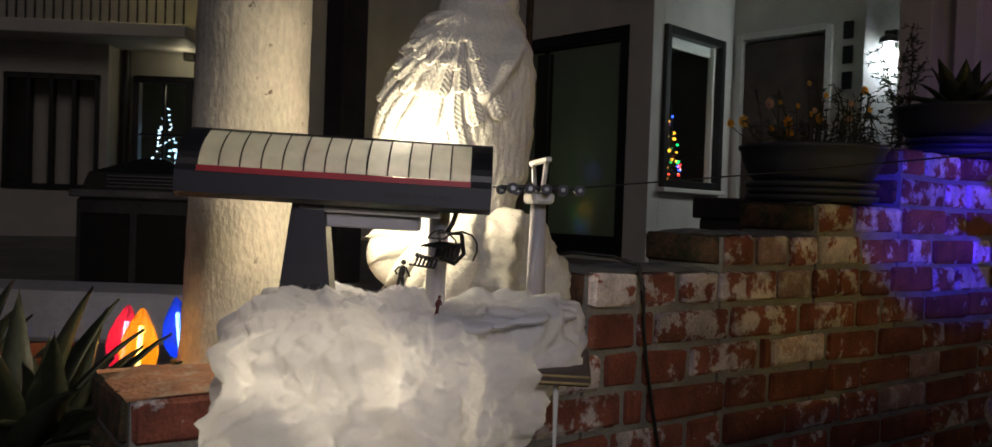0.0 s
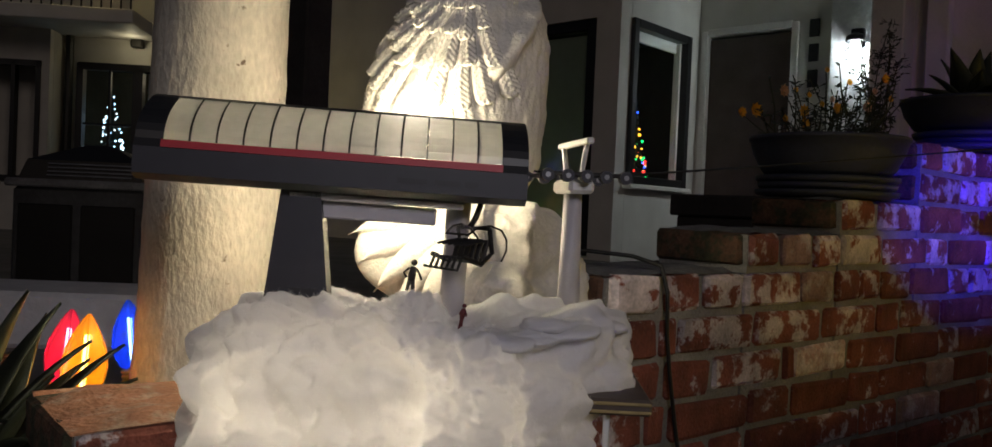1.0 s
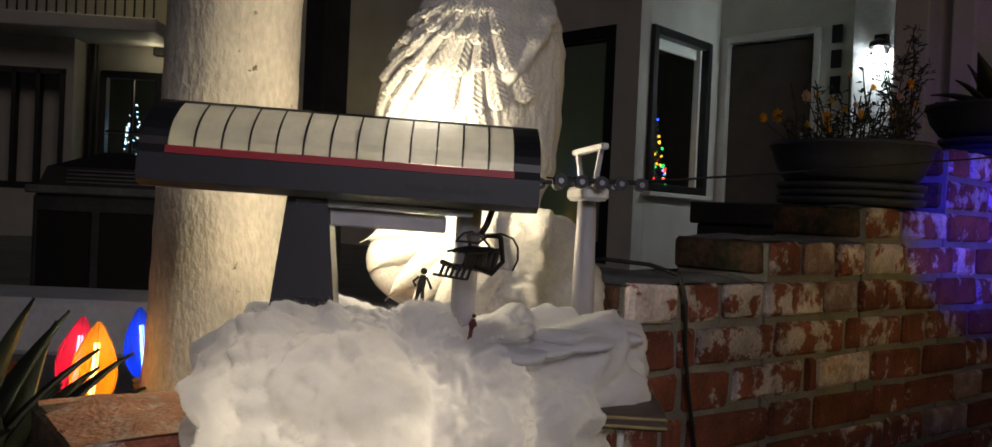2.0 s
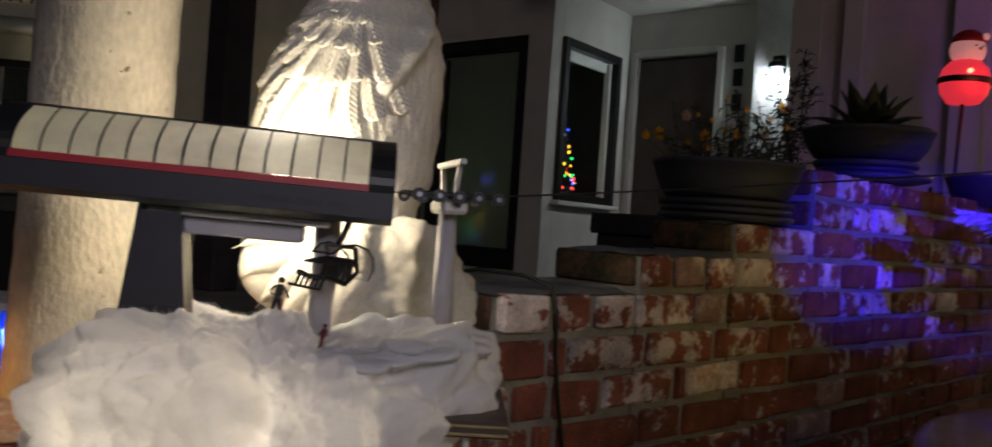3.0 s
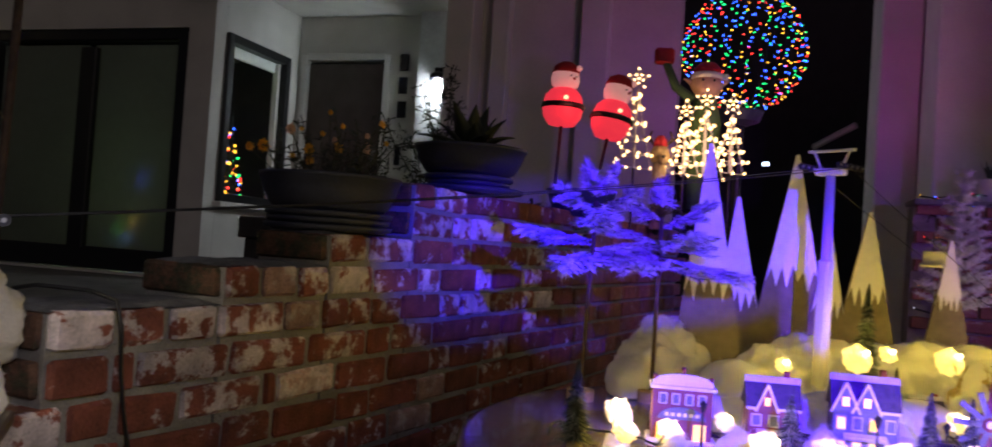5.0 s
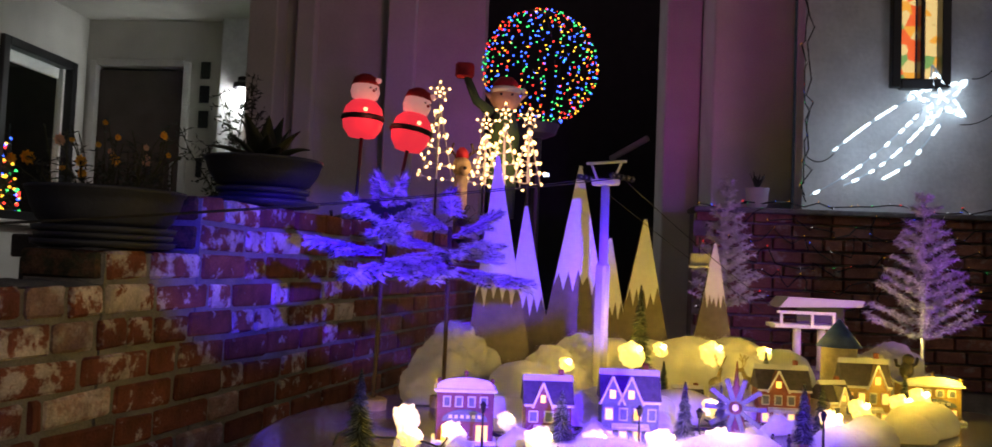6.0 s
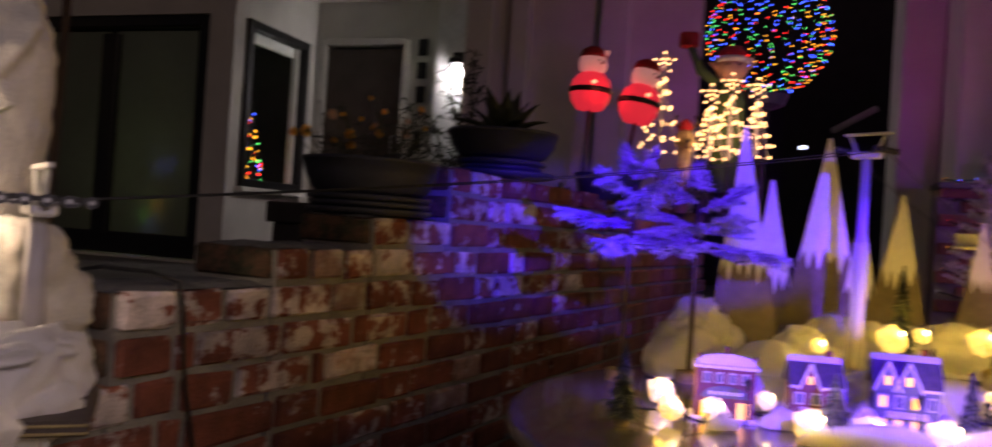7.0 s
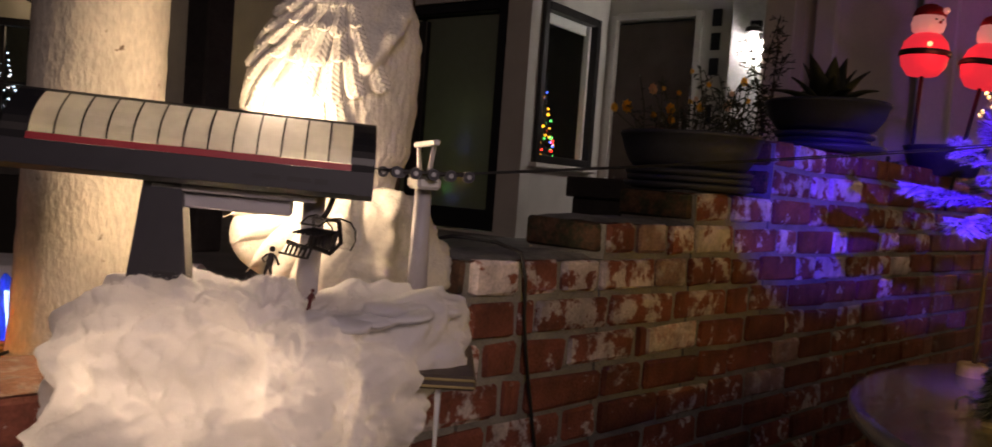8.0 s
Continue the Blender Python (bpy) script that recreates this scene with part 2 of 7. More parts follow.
# ---- mesh tools ----
class Shape:
    """Gathers faces of one mesh, with a material number for each."""

    def __init__(self):
        self.v, self.f, self.m = [], [], []

    def add(self, verts, faces, k=0, M=None):
        o = len(self.v)
        self.v += [tuple(M @ Vector(p)) for p in verts] if M is not None else [tuple(p) for p in verts]
        self.f += [tuple(o + i for i in f) for f in faces]
        self.m += [k] * len(faces)
        return self

    def box(self, c, s, k=0, M=None, b=0.0):
        hx, hy, hz = (a / 2 for a in s)
        if not b:
            vs = [(c[0] + x * hx, c[1] + y * hy, c[2] + z * hz) for x in (-1, 1) for y in (-1, 1) for z in (-1, 1)]
            return self.add(vs, [(0, 1, 3, 2), (4, 6, 7, 5), (0, 4, 5, 1), (2, 3, 7, 6), (0, 2, 6, 4), (1, 5, 7, 3)], k, M)
        b = min(b, hx * 0.9, hy * 0.9, hz * 0.9)
        vs, ids = [], {}
        for x in (-1, 1):
            for y in (-1, 1):
                for z in (-1, 1):
                    for ax in range(3):
                        p = [x * (hx - b), y * (hy - b), z * (hz - b)]
                        p[ax] += (x, y, z)[ax] * b
                        ids[x, y, z, ax] = len(vs)
                        vs.append([p[i] + c[i] for i in range(3)])
        fs = []
        for ax in range(3):
            a, d = [i for i in range(3) if i != ax]
            for sg in (-1, 1):
                q = []
                for p, r in ((-1, -1), (1, -1), (1, 1), (-1, 1)):
                    key = [0, 0, 0]
                    key[ax], key[a], key[d] = sg, p, r
                    q.append(ids[(*key, ax)])
                fs.append(tuple(q))
            for p in (-1, 1):
                for r in (-1, 1):
                    k0, k1 = [0, 0, 0], [0, 0, 0]
                    k0[ax], k1[ax] = -1, 1
                    k0[a] = k1[a] = p
                    k0[d] = k1[d] = r
                    fs.append((ids[(*k0, a)], ids[(*k1, a)], ids[(*k1, d)], ids[(*k0, d)]))
        for x in (-1, 1):
            for y in (-1, 1):
                for z in (-1, 1):
                    fs.append(tuple(ids[x, y, z, ax] for ax in range(3)))
        return self.add(vs, fs, k, M)

    def tube(self, pts, r, n=8, k=0, M=None, cap=True):
        pts = [Vector(p) for p in pts]
        rs = r if isinstance(r, (list, tuple)) else [r] * len(pts)
        vs, fs = [], []
        side = None
        for i, p in enumerate(pts):
            d = (pts[min(i + 1, len(pts) - 1)] - pts[max(i - 1, 0)]).normalized()
            if side is None:
                side = d.orthogonal().normalized()
            side = (side - d * side.dot(d)).normalized()
            up = d.cross(side)
            for j in range(n):
                a = 2 * math.pi * j / n
                vs.append(p + (side * math.cos(a) + up * math.sin(a)) * rs[i])
        for i in range(len(pts) - 1):
            for j in range(n):
                fs.append((i * n + j, i * n + (j + 1) % n, (i + 1) * n + (j + 1) % n, (i + 1) * n + j))
        if cap:
            fs += [tuple(range(n))[::-1], tuple((len(pts) - 1) * n + j for j in range(n))]
        return self.add(vs, fs, k, M)

    def lathe(self, prof, n=24, k=0, M=None, wob=0.0):
        vs, fs = [], []
        for r, z in prof:
            for j in range(n):
                a = 2 * math.pi * j / n
                q = r * (1 + wob * noise.noise((math.cos(a) * 2, math.sin(a) * 2, z * 9)))
                vs.append((q * math.cos(a), q * math.sin(a), z))
        for i in range(len(prof) - 1):
            for j in range(n):
                fs.append((i * n + j, i * n + (j + 1) % n, (i + 1) * n + (j + 1) % n, (i + 1) * n + j))
        fs += [tuple(range(n))[::-1], tuple((len(prof) - 1) * n + j for j in range(n))]
        return self.add(vs, fs, k, M)

    def ball(self, c, r, n=10, k=0, M=None, sq=(1, 1, 1)):
        prof = []
        for i in range(n // 2 + 1):
            a = math.pi * i / (n // 2)
            prof.append((max(r * math.sin(a), r * 0.02), -r * math.cos(a)))
        T = Matrix.Translation(c) @ Matrix.Diagonal((*sq, 1))
        return self.lathe(prof, n, k, (M @ T) if M is not None else T)

    def plate(self, outline, depth, k=0, M=None):
        """An outline in x and z, extruded along y by depth."""
        n = len(outline)
        vs = [(x, 0, z) for x, z in outline] + [(x, depth, z) for x, z in outline]
        fs = [tuple(range(n)), tuple(range(n, 2 * n))[::-1]] + [(j, j + n, (j + 1) % n + n, (j + 1) % n) for j in range(n)]
        return self.add(vs, fs, k, M)

    def blade(self, root, tip, width, side, k=0, bend=0.0, n=1):
        """A thin tapering strip, such as a needle or a leaf."""
        root, tip, side = Vector(root), Vector(tip), Vector(side).normalized() * width / 2
        if n == 1:
            return self.add([root - side, root + side, tip], [(0, 1, 2)], k)
        vs, fs = [], []
        for i in range(n + 1):
            f = i / n
            p = root.lerp(tip, f) + Vector((0, 0, bend * 4 * f * (1 - f)))
            w = side * (0.75 + 0.7 * f if f < 0.35 else (1 - f) / 0.65 * 0.995 + 0.005)
            vs += [p - w, p + Vector((0, 0, -w.length * 0.45)), p + w]
        for i in range(n):
            o = 3 * i
            fs += [(o, o + 1, o + 4, o + 3), (o + 1, o + 2, o + 5, o + 4)]
        return self.add(vs, fs, k)

    def mesh(self, name, mats, smooth=False):
        me = bpy.data.meshes.new(name)
        me.from_pydata(self.v, [], self.f)
        for m in mats:
            me.materials.append(m)
        me.polygons.foreach_set("material_index", self.m)
        if smooth:
            me.polygons.foreach_set("use_smooth", [True] * len(me.polygons))
        me.update()
        return me


def part(name, shape, mats, parent=None, label="", smooth=False):
    mats = mats if isinstance(mats, (list, tuple)) else [mats]
    ob = new(name, shape.mesh(name, mats, smooth) if isinstance(shape, Shape) else shape)
    if parent is not None:
        ob.parent = parent
    return tagged(ob, label)


def thing(name, m, label, category, group="", kind=""):
    ob = new(name)
    ob.empty_display_size = 0.05
    ob.matrix_world = m
    return tagged(ob, label, category, group, kind)


def solid(name, shape, mats, label, category, group="", kind="", m=None, smooth=False):
    ob = part(name, shape, mats, None, "", smooth)
    if m is not None:
        ob.matrix_world = m
    return tagged(ob, label, category, group, kind)


def chance(seed):
    return random.Random(seed)


def blob(spheres, centre, nu, nv, k=0.03, rough=0.008, scale=18, floor=None, power=1.0):
    """A lumpy closed skin round joined balls, seen from a centre that sees all of it."""
    c = Vector(centre)
    bs = [(Vector(s[:3]), s[3]) for s in spheres]
    sh = Shape()
    vs, fs = [], []
    for i in range(nv + 1):
        th = math.pi * i / nv
        for j in range(nu):
            ph = 2 * math.pi * j / nu
            d = Vector((math.sin(th) * math.cos(ph), math.sin(th) * math.sin(ph), math.cos(th)))
            far = 0.0
            for p, r in bs:
                e = p - c
                t = e.dot(d)
                q = e.length_squared - t * t
                if q < r * r:
                    far = max(far, t + math.sqrt(r * r - q))
                elif t > 0:
                    far = max(far, t - 2.2 * (math.sqrt(q) - r))
            far = max(far, 0.01)
            p = c + d * far
            lump = noise.fractal(p * scale, 0.9, 2.1, 5) * rough + noise.fractal(p * scale * 4, 1.0, 2.0, 2) * rough * 0.25
            p = c + d * (far + lump)
            if floor is not None and p.z < floor:
                p.z = floor
            vs.append(p)
    for i in range(nv):
        for j in range(nu):
            fs.append((i * nu + j, (i + 1) * nu + j, (i + 1) * nu + (j + 1) % nu, i * nu + (j + 1) % nu))
    return sh.add(vs, fs)


def smoothed(ob, times=3, factor=0.5):
    """Rounds a skin's creases."""
    bm = bmesh.new()
    bm.from_mesh(ob.data)
    bmesh.ops.remove_doubles(bm, verts=bm.verts, dist=0.0004)
    for _ in range(times):
        bmesh.ops.smooth_vert(bm, verts=bm.verts, factor=factor, use_axis_x=True, use_axis_y=True, use_axis_z=True)
    bmesh.ops.recalc_face_normals(bm, faces=bm.faces)
    bm.to_mesh(ob.data)
    bm.free()


def fuzz(me, count, length, width, seed, upto=None):
    """Fine stray fibres standing off a skin."""
    r = chance(seed)
    sh = Shape()
    polys = [p for p in me.polygons if upto is None or upto(p.center)]
    for _ in range(count):
        p = polys[r.randrange(len(polys))]
        vs = [me.vertices[i].co for i in p.vertices]
        a, b = r.random(), r.random()
        q = vs[0].lerp(vs[1], a).lerp(vs[-1].lerp(vs[-2], a), b)
        nrm = p.normal
        t = Vector((r.uniform(-1, 1), r.uniform(-1, 1), r.uniform(-1, 1)))
        way = (nrm * 0.55 + t * 0.9).normalized()
        L = length * r.uniform(0.4, 1.3)
        sh.blade(q - way * 0.1 * L, q + way * L, width, way.cross(t))
    return sh


def beads(parent, points, mats, shape, seed, name="bulb", most=300):
    """Bulbs, each an object of its own on shared meshes; those past the limit joined by colour."""
    r = chance(seed)
    kinds = [shape.mesh(name, [m]) for m in mats]
    rest = [Shape() for _ in mats]
    for i, p in enumerate(points):
        k = r.randrange(len(mats))
        if i < most:
            ob = part(name, kinds[k], mats[k], parent)
            ob.location = p
            ob.rotation_euler = (r.uniform(-0.6, 0.6), r.uniform(-0.6, 0.6), r.uniform(0, 6))
        else:
            rest[k].add(shape.v, shape.f, 0, Matrix.Translation(p))
    for b_, m_ in zip(rest, mats):
        if b_.v:
            tagged(part("bulb_rest", b_, m_, parent), kind="stuff")


# ---- the ground and the brick garden wall ----
ROT_WALL = math.atan2(0.653, 0.757)
WALL = Matrix.Translation((0.32, 1.642, 0)) @ Matrix.Rotation(ROT_WALL, 4, "Z")   # x along the wall, y into it
ROT_HOUSE = math.atan2(-0.64, 0.77)
HOUSE = Matrix.Rotation(ROT_HOUSE, 4, "Z")   # x along the facade, y into the house

g = Shape()
g.add([(-300, -300, 0), (300, -300, 0), (300, 300, 0), (-300, 300, 0)], [(0, 1, 2, 3)])
solid("ground", g, GROUND, "dark asphalt ground in front of the garden wall", "ground", kind="structure")

terrace = Shape()
terrace.box((1.0, 4.2, 0.33), (14.0, 7.9, 0.66), b=0.01)
solid("terrace", terrace, TILE, "raised stone terrace floor behind the brick wall", "terrace", kind="structure", m=WALL)

THICK = 0.215
STEPS = [(-0.86, 0.818), (-0.115, 0.962), (0.240, 1.034), (0.552, 1.106), (0.885, 1.250), (3.62, 1.250)]
wall = thing("wall_garden", WALL, "weathered red brick garden wall with stepped top and whitish stains", "brick wall", kind="structure")
for (s0, top), (s1, _) in zip(STEPS, STEPS[1:]):
    part("mortar_core", Shape().box(((s0 + s1) / 2, THICK / 2, top / 2 - 0.004), (s1 - s0 - 0.008, THICK - 0.012, top - 0.008)), MORTAR, wall)
for (s0, top), (s1, _) in zip(STEPS[:4], STEPS[1:5]):
    capm = Shape()
    nx, ny = 14, 6
    vs = []
    for j in range(ny + 1):
        for i in range(nx + 1):
            x, y = s0 + (s1 - s0) * i / nx, THICK * j / ny
            e = 0.006 * noise.noise((x * 25, y * 25, top * 5)) - (0.007 if j in (0, ny) or i in (0, nx) else 0)
            vs.append((x + 0.004 * noise.noise((y * 40, x, 3)), y + (0.004 if j == 0 else -0.004 if j == ny else 0), top + 0.002 + e))
    capm.add(vs, [(j * (nx + 1) + i, j * (nx + 1) + i + 1, (j + 1) * (nx + 1) + i + 1, (j + 1) * (nx + 1) + i) for j in range(ny) for i in range(nx)])
    part("cement_cap", capm, CEMENT if s0 > -0.5 else WORNTOP, wall)

PITCH = 0.072


def rough_brick(length, height, depth, seed, material):
    r = chance(seed)
    sh = Shape()
    sh.box((0, 0, 0), (length, depth, height), b=0.006)
    sh.v = [(x + r.uniform(-1, 1) * 0.0026, y + r.uniform(-1, 1) * 0.0022, z + r.uniform(-1, 1) * 0.0026) for x, y, z in sh.v]
    return sh.mesh("brick", [material])


LOOKS = {"r": BRICK, "w": BRICK_W, "s": BRICK_S, "p": BRICK_P, "m": MOSSY_SHADED}
BRICKS = {k: [rough_brick(0.198, 0.059, 0.098, 31 * i + ord(k), m) for i in range(5)] for k, m in LOOKS.items()}
HALVES = {k: [rough_brick(0.098, 0.059, 0.098, 71 * i + ord(k), m) for i in range(4)] for k, m in LOOKS.items()}
# bricks of the nearest courses: where each ends along the wall, and its look
COURSES = {2: "0.698s 0.894s 1.100r 1.210s 1.410r", 3: "0.340s 0.449p 0.555s 0.727w 0.935r 1.045s 1.250r 1.360w",
           4: "0.012w 0.115s 0.228w 0.411s 0.536p 0.634s 0.723w 0.850s 1.050r 1.160s 1.360w",
           5: "0.006r 0.052r 0.265w 0.498s 0.712s 0.820r 1.020s 1.230r", 6: "-0.072w 0.022r 0.150r 0.364s 0.402r 0.600p 0.810r 1.010r 1.120s",
           7: "-0.02s 0.038r 0.258r 0.400s 0.610r 0.740r 0.958r 1.105p 1.310r", 8: "-0.05r 0.150s 0.255r 0.460r 0.660s 0.832r 1.042p 1.240r"}
far_bricks = Shape()
rb = chance(5)
count = 0
for row in range(17):
    top = 1.250 - 0.0035 - row * PITCH
    zc = top - 0.032
    s_lo = min(s for s, h in STEPS if h >= top - 0.002)
    plan = [(float(w[:-1]), w[-1]) for w in COURSES.get(row, "").split()]
    x = s_lo
    if row in (5, 6, 7, 8):
        while x + 0.21 < -0.115:
            plan.insert(0, (x + 0.21, "r"))
            x += 0.21
        plan.sort()
        x = s_lo
    while x < 3.60:
        if plan:
            end, look_ = plan.pop(0)
        else:
            end, look_ = x + rb.choice((0.21, 0.21, 0.21, 0.165, 0.108)), rb.choice("rrrrssw" if row < 6 else "rrrrrrs")
        L = end - x - rb.uniform(0.012, 0.019)
        cx = x + 0.007 + L / 2
        if L > 0.02 and cx < 2.0 and zc > 0.20 and count < 285:
            short = L < 0.14
            ob = part("brick", rb.choice((HALVES if short else BRICKS)[look_]), LOOKS[look_], wall)
            ob.location = (cx, 0.046 + rb.uniform(-0.004, 0.003), zc + rb.uniform(-0.002, 0.002))
            ob.rotation_euler = (rb.uniform(-0.02, 0.02) + (math.pi if rb.random() < 0.5 else 0), rb.uniform(-0.012, 0.012), rb.uniform(-0.012, 0.012) + (math.pi if rb.random() < 0.5 else 0))
            ob.scale = (L / (0.098 if short else 0.198), 1, 1)
            count += 1
        elif L > 0.02:
            far_bricks.box((cx, 0.046 + rb.uniform(-0.004, 0.003), zc), (L, 0.098, 0.060), b=0.005)
        x = end
    # the mossy brick that turns the corner of each step, darkened for its shaded side
    if s_lo > -0.9 or row > 4:
        ob = part("brick", rb.choice(BRICKS["m"]), MOSSY_SHADED, wall)
        ob.rotation_euler = (0, 0, math.pi / 2)
        ob.location = (s_lo + 0.044, 0.112 + 0.003, zc)
part("brick_rest", far_bricks, BRICK_FAR, wall)["kind"] = "stuff"

# planting bed behind the far stretch of the wall
bed = Shape()
bed.box((2.75, 0.395, 0.60), (2.1, 0.35, 1.20), b=0.03)
solid("planting_bed", bed, SOIL, "dark soil of the raised planting bed", "soil", kind="structure", m=WALL)

# brick wall below the white stucco, running off along the house
side = thing("wall_side", HOUSE, "brick planter wall hung with coloured string lights", "brick wall", kind="structure")
sc = Shape()
sc.box((2.4, 5.14, 0.72), (2.9, 0.16, 1.44))
part("mortar_core", sc, MORTAR, side)
sb = Shape()
rs = chance(8)
for row in range(13):
    x = 0.96 + (0.1 if row % 2 else 0)
    while x < 3.75:
        L = rs.choice((0.198, 0.198, 0.15, 0.094))
        sb.box((x + L / 2, 5.052 + rs.uniform(-0.004, 0.004), 1.43 - row * PITCH), (L, 0.06, 0.06), b=0.005)
        x += L + 0.012
part("brick_rest", sb, BRICK_FAR, side)["kind"] = "stuff"
cp = Shape()
cp.box((2.4, 5.12, 1.462), (2.92, 0.26, 0.03), b=0.006)
part("cement_cap", cp, CEMENT, side)

# ---- the house across the terrace ----
FL = 0.66


def wall_with_hole(lo, hi, z0, z1, hole, thick):
    """A wall along x from lo to hi, with one hole (x0, x1, z0, z1), as one closed ring."""
    a, b, c, d = hole
    ring = [(lo, z0), (hi, z0), (hi, z1), (lo, z1), (a, c), (b, c), (b, d), (a, d)]
    vs = [(x, y, z) for y in (0, thick) for x, z in ring]
    fs = []
    for i in range(4):
        k = (i + 1) % 4
        fs += [(i, k, 4 + k, 4 + i), (8 + i, 12 + i, 12 + k, 8 + k), (i, 8 + i, 8 + k, k), (4 + i, 4 + k, 12 + k, 12 + i)]
    return Shape().add(vs, fs)


wa = wall_with_hole(-13.0, -4.0, 0.0, 5.5, (-6.30, -4.24, FL + 0.02, 2.69), 0.16)
solid("wall_front", wa, STUCCO, "pale stucco house wall round the sliding door", "wall", kind="structure", m=HOUSE @ Matrix.Translation((0, 6.038, 0)))
wb = wall_with_hole(0.162, 1.30, 0.0, 5.5, (0.165, 1.10, 1.31, 2.69), 0.15)
solid("wall_return", wb, STUCCO, "pale stucco porch wall with a black window", "wall", kind="structure",
      m=HOUSE @ Matrix.Translation((-4.0, 6.038, 0)) @ Matrix.Rotation(math.pi / 2, 4, "Z"))
wc = wall_with_hole(-4.16, -2.74, 0.0, 5.5, (-3.93, -3.09, FL + 0.01, 2.73), 0.15)
solid("wall_entry", wc, STUCCO, "pale stucco wall round the front door", "wall", kind="structure", m=HOUSE @ Matrix.Translation((0, 7.345, 0)))
wd = Shape()
wd.box((-2.25, 7.32, 2.4), (0.98, 0.20, 4.8), b=0.006)
solid("wall_lamp", wd, STUCCO_W, "white pilaster wall lit by the porch lamp", "wall", kind="structure", m=HOUSE)
so = Shape()
so.box((-2.7, 6.5, 3.20), (2.6, 1.75, 0.14), b=0.004)
solid("ceiling_porch", so, STUCCO, "pale plaster ceiling of the porch", "ceiling", kind="structure", m=HOUSE)
# room shell, its darkness put into the wall colour
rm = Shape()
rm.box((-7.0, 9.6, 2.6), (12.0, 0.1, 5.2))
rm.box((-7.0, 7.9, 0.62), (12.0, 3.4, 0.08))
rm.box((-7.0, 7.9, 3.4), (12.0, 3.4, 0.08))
solid("wall_room", rm, SHADEBLACK, "room shell behind the windows, near black for its shade", "wall", kind="structure", m=HOUSE)

# sliding door
sd = thing("door_sliding", HOUSE @ Matrix.Translation((-5.27, 6.05, FL + 0.03)), "black framed sliding glass door with hazy obscured panes", "sliding door", kind="structure")
for name, c, s in (("frame", (-0.98, 0.06, 1.0), (0.09, 0.10, 2.0)), ("frame", (0.965, 0.06, 1.0), (0.10, 0.10, 2.0)), ("frame", (0, 0.06, 1.955), (1.88, 0.10, 0.09)),
                   ("frame", (0, 0.06, 0.09), (1.88, 0.10, 0.18)), ("stile", (0.03, 0.035, 1.0), (0.16, 0.06, 1.70))):
    part(name, Shape().box(c, s, b=0.006), BLACKFRAME, sd)
for x in (-0.47, 0.50):
    part("pane", Shape().box((x, 0.075, 1.0), (0.90, 0.012, 1.76)), FROST, sd)

# unseen bulbs and lamps added close behind the pane to give its coloured blurs
fb = thing("pane_spot_bulbs", HOUSE @ Matrix.Translation((-4.75, 6.18, 0.0)), "few unseen bulbs added for coloured spots in the glass door", "fairy lights")
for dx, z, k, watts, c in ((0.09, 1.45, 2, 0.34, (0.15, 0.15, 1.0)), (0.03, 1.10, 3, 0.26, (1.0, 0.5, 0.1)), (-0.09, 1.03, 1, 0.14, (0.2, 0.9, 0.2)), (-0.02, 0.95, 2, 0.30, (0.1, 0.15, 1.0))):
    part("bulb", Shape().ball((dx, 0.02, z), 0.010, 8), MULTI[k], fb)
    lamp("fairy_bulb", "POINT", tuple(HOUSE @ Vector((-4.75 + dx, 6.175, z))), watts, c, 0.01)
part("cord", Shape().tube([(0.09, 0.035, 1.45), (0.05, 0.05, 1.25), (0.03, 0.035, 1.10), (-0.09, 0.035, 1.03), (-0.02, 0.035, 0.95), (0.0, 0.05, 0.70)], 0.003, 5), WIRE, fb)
# added greenish lamp that fills the pane with haze
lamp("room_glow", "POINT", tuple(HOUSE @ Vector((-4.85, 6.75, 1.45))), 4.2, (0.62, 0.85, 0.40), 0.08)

# window on the porch return
wn = thing("window_porch", HOUSE @ Matrix.Translation((-4.0, 6.66, 1.31)) @ Matrix.Rotation(math.pi / 2, 4, "Z"), "black framed porch window onto a dark room", "window", kind="structure")
for c, s in (((-0.43, 0.02, 0.69), (0.07, 0.12, 1.38)), ((0.45, 0.02, 0.69), (0.07, 0.12, 1.38)), ((0.01, 0.02, 1.345), (0.81, 0.12, 0.07)), ((0.01, 0.02, 0.035), (0.81, 0.12, 0.07))):
    part("window_frame", Shape().box(c, s, b=0.005), BLACKFRAME, wn)
part("jamb", Shape().box((0.395, 0.05, 0.69), (0.03, 0.05, 1.24), b=0.004), TRIM, wn, "white inner jamb")
part("blind", Shape().box((0.0, 0.07, 1.265), (0.72, 0.03, 0.09), b=0.004), TRIM, wn, "rolled up white blind")
pn = part("pane", Shape().box((0, 0.03, 0.69), (0.80, 0.008, 1.26)), GLASS, wn)
pn.visible_shadow = False
sl = Shape()
sl.box((0.0, -0.03, -0.02), (1.0, 0.10, 0.04), b=0.006)
part("window_sill", sl, TRIM, wn)

# front door
fd = thing("door_front", HOUSE @ Matrix.Translation((-3.51, 7.36, FL + 0.01)), "plain dark brown front door in a pale frame", "front door", kind="structure")
part("leaf", Shape().box((0, 0.05, 1.02), (0.80, 0.05, 2.02), b=0.004), DOORWOOD, fd)
for c, s in (((-0.425, 0.0, 1.05), (0.06, 0.08, 2.1)), ((0.425, 0.0, 1.05), (0.06, 0.08, 2.1)), ((0, 0.0, 2.085), (0.79, 0.08, 0.06))):
    part("door_frame", Shape().box(c, s, b=0.005), TRIM, fd)
hd = Shape()
